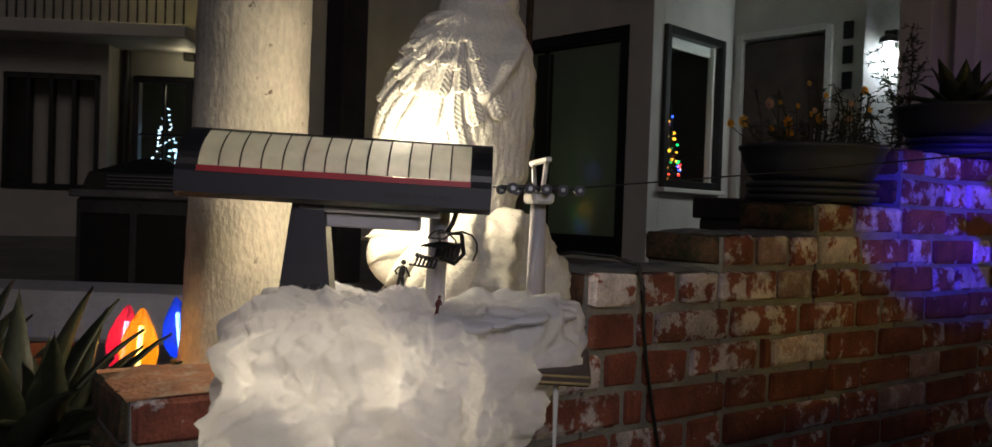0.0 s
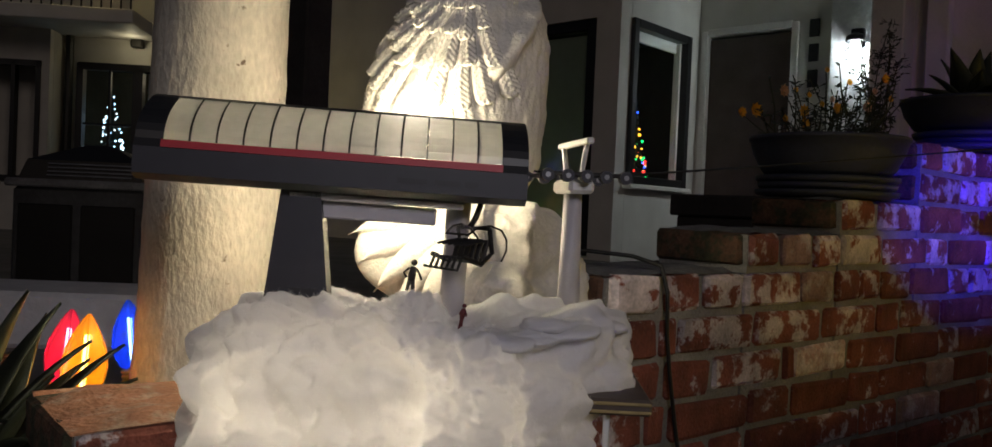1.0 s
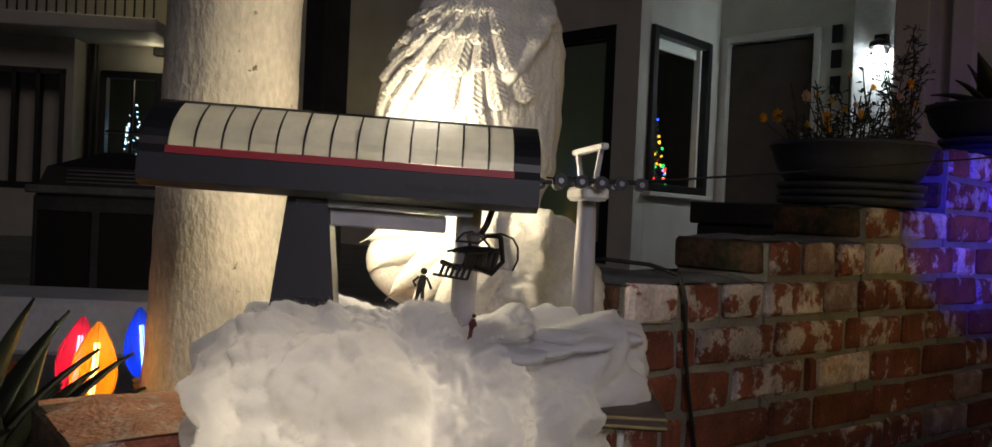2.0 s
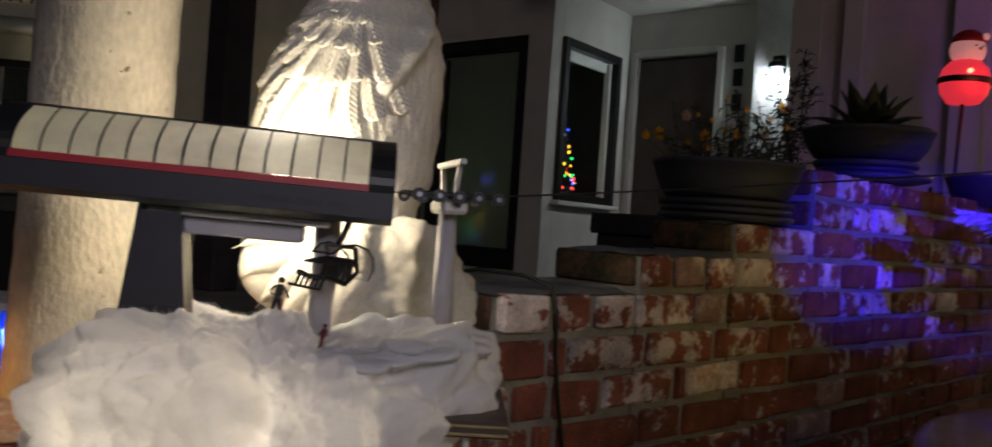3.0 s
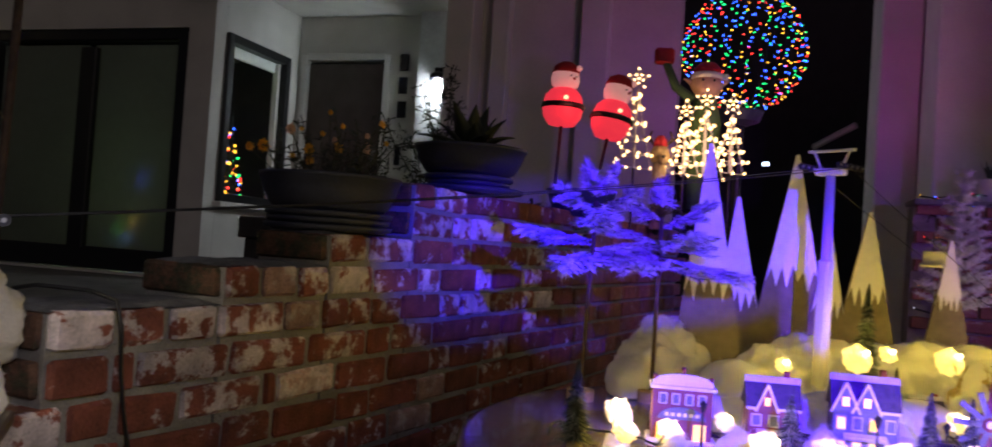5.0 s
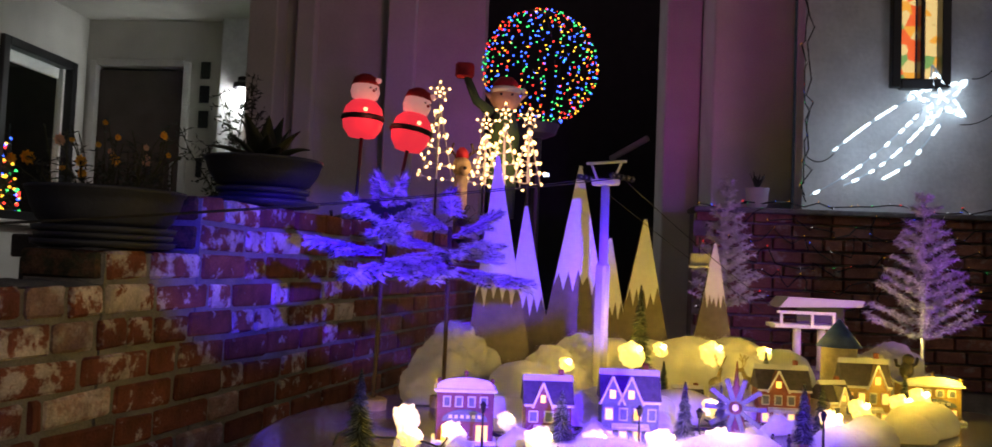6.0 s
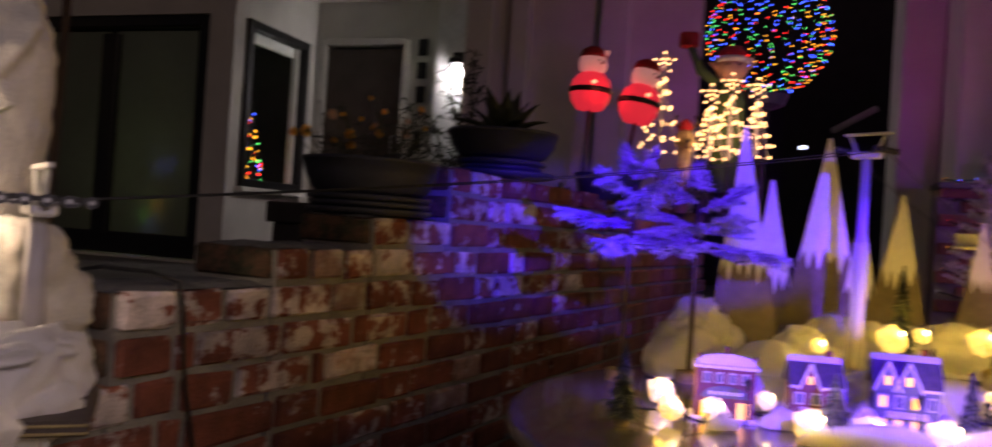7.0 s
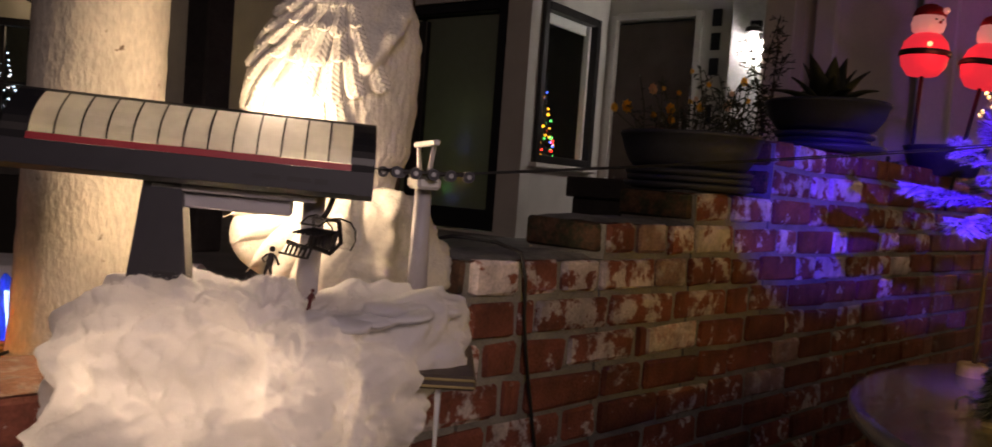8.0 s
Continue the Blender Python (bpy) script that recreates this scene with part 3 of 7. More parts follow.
hd.tube([(0.335, 0.0, 0.95), (0.335, -0.05, 0.97), (0.335, -0.05, 1.20), (0.335, 0.0, 1.22)], 0.010, 8)
part("door_handle", hd, STEEL, fd, "long steel pull handle", True)
keyp = Shape().box((0.575, -0.02, 1.18), (0.05, 0.03, 0.17), b=0.006)
part("keypad", keyp, BLACKP, fd)
num = thing("wall_bars", HOUSE @ Matrix.Translation((-2.92, 7.335, 2.2)), "three short black bars fixed on pale stucco", "wall bars")
for z in (0.07, 0.29, 0.50):
    part("bar", Shape().box((0, 0, z), (0.085, 0.018, 0.15), b=0.004), BLACKP, num)

# porch lamp
pl = thing("wall_lamp_porch", HOUSE @ Matrix.Translation((-2.51, 7.215, 2.45)), "black porch wall lamp with a glaring white bulb", "wall lamp")
part("bracket", Shape().box((0, -0.02, 0.09), (0.10, 0.06, 0.16), b=0.008), BLACKM, pl)
part("cap", Shape().lathe([(0.075, 0.06), (0.07, 0.10), (0.02, 0.13)], 16, M=Matrix.Translation((0, -0.075, 0))), BLACKM, pl)
part("bulb", Shape().lathe([(0.012, -0.06), (0.035, -0.045), (0.04, 0.0), (0.03, 0.055)], 16, M=Matrix.Translation((0, -0.075, 0))), glow("porch_glow", (0.85, 0.95, 1.0), 40.0), pl, "", True)

# right part of the house
we = Shape()
we.box((-1.16, 6.15, 2.7), (1.60, 0.2, 5.4))
solid("wall_east", we, STUCCO, "pale house wall washed with purple light", "wall", kind="structure", m=HOUSE)
for k, (x, w, p) in enumerate(((-1.60, 0.13, 0.10), (-0.93, 0.20, 0.08), (-1.86, 0.20, 0.22))):
    solid("trim", Shape().box((x, 6.05 - p / 2, 2.7), (w, p, 5.4), b=0.008), TRIM if k < 2 else STUCCO, "pale vertical trim board on the house", "trim", kind="structure", m=HOUSE)
# wall added deep in the passage, coloured near black as its shade
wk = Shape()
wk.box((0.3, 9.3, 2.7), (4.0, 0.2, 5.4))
solid("wall_gap", wk, SHADEBLACK, "added wall closing the passage, near black for its shade", "wall", kind="structure", m=HOUSE)
wf = Shape()
wf.box((1.375, 5.85, 2.7), (0.49, 0.5, 5.4), b=0.01)
wf.box((1.01, 6.35, 2.7), (0.24, 0.5, 5.4), b=0.01)
solid("wall_pier", wf, STUCCO, "stucco pier in magenta light", "wall", kind="structure", m=HOUSE)
wg = wall_with_hole(1.575, 5.2, 0.0, 5.4, (2.085, 2.325, 2.20, 3.5), 0.16)
solid("wall_white", wg, STUCCO_W, "rough white stucco wall behind the comet light", "wall", kind="structure", m=HOUSE @ Matrix.Translation((0, 5.22, 0)))
br_ = Shape()
rp = chance(77)
for row in range(26):
    x = 2.62 + (0.05 if row % 2 else 0)
    while x < 3.3:
        br_.box((x + 0.095, 5.17, 1.52 + row * PITCH), (0.19, 0.09, 0.06), b=0.005)
        x += 0.2
solid("wall_chimney", br_, BRICK_FAR, "brick chimney breast on the white wall", "brick wall", kind="structure", m=HOUSE)

# coloured leaded window
cwd = thing("window_coloured", HOUSE @ Matrix.Translation((2.205, 5.22, 2.20)), "narrow leaded window with lit orange and green glass", "window", kind="structure")
for c, s in (((-0.135, 0, 0.68), (0.05, 0.10, 1.36)), ((0.135, 0, 0.68), (0.05, 0.10, 1.36)), ((0, 0, 0.02), (0.22, 0.10, 0.06)), ((0.01, -0.01, 0.68), (0.025, 0.06, 1.3))):
    part("window_frame", Shape().box(c, s, b=0.005), BLACKFRAME, cwd)
cg = mat("coloured_glass", (0.8, 0.5, 0.2), 0.2, vary=0.2, bump=0.1)
t = cg.node_tree
vor = t.nodes.new("ShaderNodeTexVoronoi")
vor.inputs["Scale"].default_value = 16
cr = t.nodes.new("ShaderNodeValToRGB")
cr.color_ramp.interpolation = "CONSTANT"
cr.color_ramp.elements[0].color = (0.85, 0.62, 0.25, 1)
cr.color_ramp.elements[1].position, cr.color_ramp.elements[1].color = 0.55, (0.9, 0.12, 0.03, 1)
for pos, c in ((0.7, (0.12, 0.35, 0.10, 1)), (0.8, (0.9, 0.4, 0.05, 1)), (0.9, (0.85, 0.7, 0.4, 1))):
    el = cr.color_ramp.elements.new(pos)
    el.color = c
tc = t.nodes.new("ShaderNodeTexCoord")
t.links.new(tc.outputs["Object"], vor.inputs["Vector"])
t.links.new(vor.outputs["Color"], cr.inputs[0])
t.links.new(cr.outputs[0], t.nodes["Principled BSDF"].inputs["Emission Color"])
t.nodes["Principled BSDF"].inputs["Emission Strength"].default_value = 0.75
for x in (-0.06, 0.065):
    part("pane", Shape().box((x, 0.03, 0.68), (0.10, 0.01, 1.30)), cg, cwd)


# ---- the ski lift model on its cotton snow ----
LIFT = [(-0.115, 1.09, 0.857, 0.100), (-0.13, 1.15, 0.850, 0.105), (-0.05, 1.05, 0.845, 0.102), (0.03, 1.08, 0.838, 0.100), (0.085, 1.13, 0.842, 0.095),
        (-0.03, 1.17, 0.855, 0.102), (0.08, 1.22, 0.855, 0.102), (-0.12, 1.25, 0.850, 0.10), (0.182, 1.19, 0.906, 0.050), (0.15, 1.15, 0.890, 0.060),
        (-0.105, 1.03, 0.765, 0.105), (-0.02, 1.00, 0.750, 0.110), (0.02, 1.04, 0.770, 0.088), (-0.09, 1.05, 0.70, 0.12), (-0.03, 1.10, 0.70, 0.11), (-0.135, 0.995, 0.730, 0.095)]
snow = part("snow_mound", blob(LIFT, (-0.01, 1.12, 0.82), 300, 180, rough=0.030, scale=15), COTTON, None, "", True)
smoothed(snow, 1, 0.5)
tagged(snow, "heaped white cotton wool snow under the ski lift model", "artificial snow")
fz = part("stray_fibre", fuzz(snow.data, 26000, 0.006, 0.0004, 3, lambda c: c.z > 0.70), FIBRE, snow)
tagged(fz, "fine cotton fibres", kind="stuff")
# folded soft sheets of batting on the front ledge
fold = blob([(-0.035, 0, 0, 0.020), (0.0, 0.004, 0, 0.023), (0.035, -0.002, 0.004, 0.018), (0.012, 0.012, 0, 0.020)], (0, 0, 0), 60, 34, rough=0.006, scale=40)
for p, r_, sc_ in (((0.115, 1.085, 0.931), (4, -4, 18), (1.3, 1.1, 0.38)), ((0.160, 1.125, 0.937), (-3, 5, 40), (1.2, 1.2, 0.45)), ((0.060, 1.075, 0.927), (8, 3, -12), (1.1, 1.0, 0.42))):
    solid("cotton_sheet", fold, COTTON, "soft folded sheet of white cotton batting", "cotton sheet", "cotton sheets", m=pose(*p, *r_) @ Matrix.Diagonal((*sc_, 1)), smooth=True)
stand = thing("stand", Matrix.Translation((-0.02, 1.10, 0)), "plain dark wooden stand hidden under the cotton snow", "stand")
part("top", Shape().box((0, 0, 0.66), (0.20, 0.18, 0.03), b=0.004), DOORWOOD, stand)
part("column", Shape().box((0.02, 0.03, 0.7675), (0.06, 0.06, 0.185), b=0.003), DOORWOOD, stand)
tray = part("tray", Shape().box((0.150, 0.075, 0.868), (0.205, 0.185, 0.016), b=0.003), DOORWOOD, stand, "brown board with a gilt edge")
for z in (0.864, 0.872):
    part("gilt_line", Shape().box((0.150, -0.0185, z), (0.203, 0.003, 0.003), b=0.001), GOLDW, tray)
for sx in (-0.08, 0.08):
    for sy in (-0.07, 0.07):
        part("leg", Shape().box((sx, sy, 0.3225), (0.03, 0.03, 0.645), b=0.003), DOORWOOD, stand)

for q, w in (((-0.135, 1.030, 0.866), 0.10), ((-0.075, 1.010, 0.850), 0.08), ((-0.005, 1.010, 0.872), 0.11), ((0.065, 1.045, 0.850), 0.06), ((-0.145, 1.030, 0.800), 0.08), ((-0.030, 0.965, 0.800), 0.07)):
    lamp("snow_led", "POINT", q, w, (1.0, 0.84, 0.58), 0.02)

STA = pose(-0.279, 1.075, 1.0735, 0, 1.6, 7.6)
LEN, TOPZ = 0.386, 0.0835
st = thing("lift_station", STA, "dark grey model ski lift station with red stripe and frosted panes", "ski lift model")
hull = [(0.0, 0.0), (0.012, -0.006), (0.135, -0.006), (0.150, 0.0), (0.150, 0.026), (0.0, 0.026)]
M = Matrix(((0, 1, 0, 0), (1, 0, 0, 0), (0, 0, 1, 0), (0, 0, 0, 1)))


def profile(outline, x0, x1):
    """An outline in depth and height, drawn out along the length."""
    return Shape().plate(outline, x1 - x0, 0, Matrix.Translation((x0, 0, 0)) @ M)


def bow(f, off=0.0):
    """Depth and height up the bowed front of the roof, f from 0 to 1."""
    return (0.004 + 0.046 * f ** 2.1 + off, 0.034 + 0.046 * f)


part("hull", profile(hull, 0.0, LEN), GREY, st)
part("stripe", profile([(-0.0015, 0.0262), (0.010, 0.0262), (0.010, 0.0335), (0.0005, 0.0335)], 0.026, LEN - 0.026), REDP, st, "thin red stripe")
endp = [(0.0, 0.0262)] + [bow(i / 6) for i in range(7)] + [(0.062, TOPZ), (0.105, TOPZ - 0.002), (0.150, 0.055), (0.150, 0.0262)]
for x in (0.0, LEN - 0.026):
    part("end_cap", profile(endp, x, x + 0.026), BLACKP, st, "black end of the roof")
part("roof_top", profile([bow(1.0, -0.001), (0.062, TOPZ), (0.092, TOPZ - 0.001), (0.092, TOPZ - 0.007), (0.056, TOPZ - 0.006)], 0.026, LEN - 0.026), BLACKP, st)
NP = 13
pw = (LEN - 0.052) / NP
for i in range(NP):
    x0 = 0.026 + i * pw
    o = [bow(j / 6) for j in range(7)]
    part("pane", profile(o + [(a + 0.0012, z) for a, z in reversed(o)], x0 + 0.001, x0 + pw - 0.001), PANEP, st)
for i in range(NP + 1):
    x0 = 0.026 + i * pw
    o = [bow(j / 6, -0.0006) for j in range(7)]
    part("mullion", profile(o + [(a + 0.003, z) for a, z in reversed(o)], x0 - 0.0009, x0 + 0.0009), BLACKP, st)
part("inner_rail", profile([(0.05, 0.040), (0.053, 0.040), (0.053, 0.043), (0.05, 0.043)], 0.20, LEN - 0.03), LGREY, st)
for k, (x, w) in enumerate(((0.255, 0.030), (0.292, 0.026), (0.322, 0.014))):
    part("print", Shape().box((x + w / 2, -0.0003, 0.011), (w, 0.0008, 0.005 if k < 2 else 0.006)), PRINT, st, "dark printed bar")
part("plate", Shape().box((0.235, 0.075, -0.0105), (0.180, 0.09, 0.008), b=0.002), LGREY, st)
part("beam", Shape().box((0.235, 0.070, -0.024), (0.125, 0.05, 0.018), b=0.002), LGREY, st)
legs = Shape().plate([(0.138, -0.006), (0.178, -0.006), (0.194, -0.135), (0.126, -0.135)], 0.045, M=Matrix.Translation((0, 0.030, 0)))
leg = part("leg", legs, GREY, st, "tapered dark grey leg")
part("plaque", Shape().box((0.166, 0.029, -0.108), (0.028, 0.0014, 0.006)), PRINT, leg)
part("post", Shape().tube([(0.322, 0.085, -0.14), (0.322, 0.085, -0.006)], 0.0135, 20), LGREY, st, "pale round post", True)

# first lift tower
ALONG = Vector((0.97, 0.245, 0)).normalized()


def lift_tower(base, height, label):
    """A round post with a block, a raised frame and two rows of cable wheels."""
    ang = math.degrees(math.atan2(ALONG.y, ALONG.x))
    tw = thing("lift_tower", pose(*base, 0, 0, ang), label, "ski lift tower", "lift towers")
    part("post", Shape().tube([(0, 0, -0.02), (0, 0, height)], [0.0135, 0.0105], 20), LGREY, tw, "", True)
    part("block", Shape().box((0, 0, height + 0.007), (0.030, 0.070, 0.016), b=0.004), WHITEP, tw)
    for y in (-0.030, 0.030):
        part("upright", Shape().tube([(0.0, y * 0.8, height + 0.012), (0.0, y * 1.5, height + 0.056)], 0.0032, 6), WHITEP, tw)
    part("crossbar", Shape().box((0, 0, height + 0.057), (0.008, 0.118, 0.007), b=0.0015), WHITEP, tw)
    for y in (-0.048, 0.048):
        rail = part("wheel_rail", Shape().box((0.0, y, height + 0.020), (0.100, 0.004, 0.005), b=0.001), BLACKM, tw)
        for x in (-0.045, -0.022, 0.0, 0.022, 0.045):
            wl = Shape().tube([(x, y - 0.0045, height + 0.018), (x, y + 0.0045, height + 0.018)], 0.0072, 14)
            wl.tube([(x, y - 0.0055, height + 0.018), (x, y + 0.0055, height + 0.018)], 0.003, 8, 1)
            part("wheel", wl, [GREY, STEEL], rail)
        part("hanger", Shape().tube([(0, y * 0.5, height + 0.012), (0, y, height + 0.016)], 0.0025, 6), WHITEP, tw)
    return tw


lift_tower((0.156, 1.255, 0.955), 0.120, "pale plastic lift tower standing in cotton snow beside the station")
tower2 = lift_tower((1.815, 1.660, 0.80), 0.515, "tall lift tower rising from the village snow in violet light")
box2 = Shape().box((0, 0, 0.17), (0.030, 0.030, 0.30), b=0.006)
part("casing", box2, LGREY, tower2)


def sag(a, b, drop, n=14):
    a, b = Vector(a), Vector(b)
    return [a.lerp(b, i / n) - Vector((0, 0, drop * 4 * (i / n) * (1 - i / n))) for i in range(n + 1)]


for y in (-0.048, 0.048):
    off = Vector((-ALONG.y, ALONG.x, 0)) * y
    a, b = Vector((0.156, 1.255, 1.092)) + off, Vector((1.815, 1.660, 1.332)) + off
    solid("lift_cable", Shape().tube([Vector((0.10, 1.235, 1.096)) + off * 0.8] + sag(a, b, 0.014, 20), 0.0011, 5), WIRE, "thin black lift cable between the towers", "cable", "lift cables", smooth=True)

# the chair on its way into the station
ch = thing("chair", pose(0.060, 1.175, 1.092, 0, 14, 38), "small black six seat lift chair with a clear bubble", "lift chair")
part("hanger", Shape().tube([(0, 0, 0), (0.004, 0, -0.018), (0.0, 0.0, -0.05), (-0.004, 0, -0.062)], 0.0032, 8), BLACKM, ch, "", True)
part("grip", Shape().box((0, 0, -0.004), (0.016, 0.008, 0.010), b=0.002), BLACKM, ch)
fr = Shape().tube([(0, -0.030, -0.062), (0, 0.030, -0.062)], 0.002, 6)
for y in (-0.03, 0.03):
    fr.tube([(0, y, -0.062), (0.010, y, -0.085), (0.0, y, -0.100), (-0.024, y, -0.098)], 0.0028, 6)
part("frame", fr, BLACKM, ch)
for i in range(6):
    y = -0.026 + i * 0.0104
    stt = Shape().box((-0.012, y, -0.099), (0.022, 0.008, 0.003), b=0.001)
    stt.box((0.003, y, -0.085), (0.003, 0.008, 0.024), b=0.001)
    stt.tube([(-0.022, y, -0.099), (-0.024, y, -0.112), (-0.032, y, -0.113)], 0.0017, 5)
    stt.tube([(0.004, y, -0.074), (-0.010, y, -0.080), (-0.022, y, -0.086)], 0.0014, 5)
    part("seat", stt, BLACKP, ch)
bb = Shape()
vs = []
for i in range(7):
    a = radians(-20 + 30 * i)
    for y in (-0.03, 0, 0.03):
        vs.append((0.006 + 0.026 * math.cos(a), y * (1 - 0.1 * abs(i - 3)), -0.082 + 0.024 * math.sin(a)))
bb.add(vs, [(i * 3 + j, i * 3 + j + 1, i * 3 + j + 4, i * 3 + j + 3) for i in range(6) for j in range(2)])
part("bubble_rim", Shape().tube([vs[i * 3] for i in range(7)], 0.0012, 5).tube([vs[i * 3 + 2] for i in range(7)], 0.0012, 5).tube([vs[18], vs[19], vs[20]], 0.0012, 5), BLACKM, ch)
bub = part("bubble", bb, mat("smoky_bubble", (0.5, 0.5, 0.45), 0.1, transmit=0.0, alpha=0.35, bump=0, vary=0.05), ch, "clear smoky bubble", True)


def figurine(name, m, size, label, mats=None):
    """A small plain toy figure in a stride, one mesh."""
    s = Shape()
    h = size
    s.tube([(-0.10 * h, 0, 0.0), (-0.07 * h, -0.02 * h, 0.24 * h), (-0.03 * h, 0, 0.48 * h)], [0.035 * h, 0.045 * h, 0.06 * h], 7)
    s.tube([(0.10 * h, 0, 0.02 * h), (0.08 * h, 0.02 * h, 0.25 * h), (0.03 * h, 0, 0.48 * h)], [0.035 * h, 0.045 * h, 0.06 * h], 7)
    s.tube([(0, 0, 0.45 * h), (0.01 * h, 0, 0.62 * h), (0.02 * h, 0, 0.80 * h)], [0.09 * h, 0.10 * h, 0.07 * h], 8)
    s.tube([(-0.08 * h, 0, 0.76 * h), (-0.20 * h, 0.0, 0.62 * h), (-0.12 * h, -0.03 * h, 0.52 * h)], 0.032 * h, 6)
    s.tube([(0.10 * h, 0, 0.76 * h), (0.20 * h, -0.02 * h, 0.60 * h), (0.25 * h, 0, 0.50 * h)], 0.032 * h, 6)
    s.ball((0.02 * h, 0, 0.90 * h), 0.085 * h, 8)
    return solid(name, s, mats or FIGURE, label, "figurine", "toy figures", m=m, smooth=True)


figurine("toy_figure", pose(-0.022, 1.195, 0.950, 0, 6, 10), 0.045, "tiny dark toy figure walking on the cotton snow")
figurine("toy_figure", pose(0.042, 1.115, 0.930, 10, 0, 60), 0.028, "tiny dark red toy skier sunk in the cotton snow", mat("dark_red_paint", (0.10, 0.012, 0.015), 0.5, vary=0.1, bump=0))

# floodlight hidden behind the station
fl_ = thing("floodlight", pose(-0.080, 1.400, 1.095, -60, 0, 0), "small black floodlight aimed up at the statue", "floodlight")
part("housing", Shape().box((0, -0.012, 0.0), (0.05, 0.014, 0.035), b=0.004), BLACKM, fl_)
part("stake", Shape().tube([(0, -0.012, -0.004), (0, -0.10, -0.075)], 0.004, 6), BLACKM, fl_)

# ---- white bird statue ----
TORSO = ((0.66, 0.10), (0.90, 0.06), (0.99, 0.055), (1.03, 0.075), (1.07, 0.102), (1.13, 0.122), (1.20, 0.126), (1.25, 0.125), (1.30, 0.117), (1.34, 0.104), (1.38, 0.086), (1.42, 0.066), (1.47, 0.055), (1.54, 0.052), (1.60, 0.062), (1.65, 0.058), (1.69, 0.03), (1.695, 0.004))


def torso(z, a):
    """A point on the bird's body at a height and an angle."""
    for (z0, r0), (z1, r1) in zip(TORSO, TORSO[1:]):
        if z0 <= z <= z1:
            f = (z - z0) / (z1 - z0)
            f = f * f * (3 - 2 * f)
            r = r0 + (r1 - r0) * f
            break
    cx = -0.012 + max(0, z - 1.22) * 0.16
    flat = 1.03 + 0.05 * math.cos(2 * a)
    return Vector((cx + r * flat * math.cos(a), 1.60 + r * 0.86 * math.sin(a), z))


def wing_ridge(u, z):
    """Height of the shoulder ridge that runs slanting down the body."""
    ax, az, bx, bz = 0.150, 1.375, 0.070, 1.245
    lx, lz = bx - ax, bz - az
    ll = lx * lx + lz * lz
    f = ((u - ax) * lx + (z - az) * lz) / ll
    d = ((u - ax) * lz - (z - az) * lx) / math.sqrt(ll)
    return 0.019 * math.exp(-(d / 0.015) ** 2) * math.exp(-max(0.0, abs(f - 0.5) - 0.42) ** 2 * 60)


bird = Shape()
nz, na = 200, 200
vs = []
for i in range(nz + 1):
    z = 0.66 + (1.694 - 0.66) * i / nz
    for j in range(na):
        a = 2 * math.pi * j / na
        p = torso(z, a)
        d = (p - Vector((0, 1.6, z))).normalized()
        s_a = (a + math.pi) % (2 * math.pi) - math.pi + radians(98)
        vs.append(p + d * (wing_ridge(s_a * 0.126, z) + 0.0024 * noise.noise((a * 26, a * 3, z * 34)) + 0.0016 * noise.noise((a * 55, 2, z * 60)) + 0.003 * noise.noise(p * 17)))
bird.add(vs, [(i * na + j, i * na + (j + 1) % na, (i + 1) * na + (j + 1) % na, (i + 1) * na + j) for i in range(nz) for j in range(na)])
rf = chance(12)


def feather(arc, z, length, width, phi, lift):
    """A raised plume with a quill and slanting barbs, lying on the body and ending in a thick lip."""
    n, w = 34, 6
    vs = []
    for i in range(n + 1):
        f = i / n
        ca, cz = arc + length * f * math.sin(phi), z - length * f * math.cos(phi)
        half = width / 2 * (0.75 + 0.25 * f) * (1 if f < 0.82 else math.sqrt(max(0.0, 1 - ((f - 0.82) / 0.19) ** 2)))
        for j in range(-w, w + 1):
            x = half * j / w
            zz = cz + x * math.sin(phi)
            aa = radians(-98) + (ca + x * math.cos(phi)) / 0.126
            q = torso(min(max(zz, 1.03), 1.44), aa)
            d = (q - Vector((0.0, 1.6, q.z))).normalized()
            barb = 0.0017 * math.sin(2 * math.pi * (f * length * 120 - abs(j) * 0.30))
            quill = 0.0022 if j == 0 else 0.0
            rim = -0.006 if abs(j) == w or i == n else 0.0
            vs.append(q + d * (0.003 + lift * f + 0.0016 * (1 - abs(j) / w) + barb + quill + rim))
    k = 2 * w + 1
    bird.add(vs, [(i * k + j, (i + 1) * k + j, (i + 1) * k + j + 1, i * k + j + 1) for i in range(n) for j in range(2 * w)])


# plumes fan out from the nape
for row, (rho, ln_, wd, lf_) in enumerate(((0.005, 0.058, 0.020, 0.008), (0.046, 0.062, 0.025, 0.010), (0.092, 0.066, 0.029, 0.011), (0.140, 0.072, 0.032, 0.012), (0.190, 0.078, 0.034, 0.010))):
    cnt = 6 + 2 * row
    for c in range(cnt):
        phi = radians(-92 + (92 + 36) * (c + (0.5 if row % 2 else 0.2)) / cnt) + rf.uniform(-0.03, 0.03)
        ar, zz = rho * math.sin(phi), 1.405 - rho * math.cos(phi)
        if zz - ln_ * math.cos(phi) < 1.12 or (phi > 0.2 and row == 4):
            continue
        feather(ar, zz, ln_ * rf.uniform(0.92, 1.10), wd, phi, lf_)
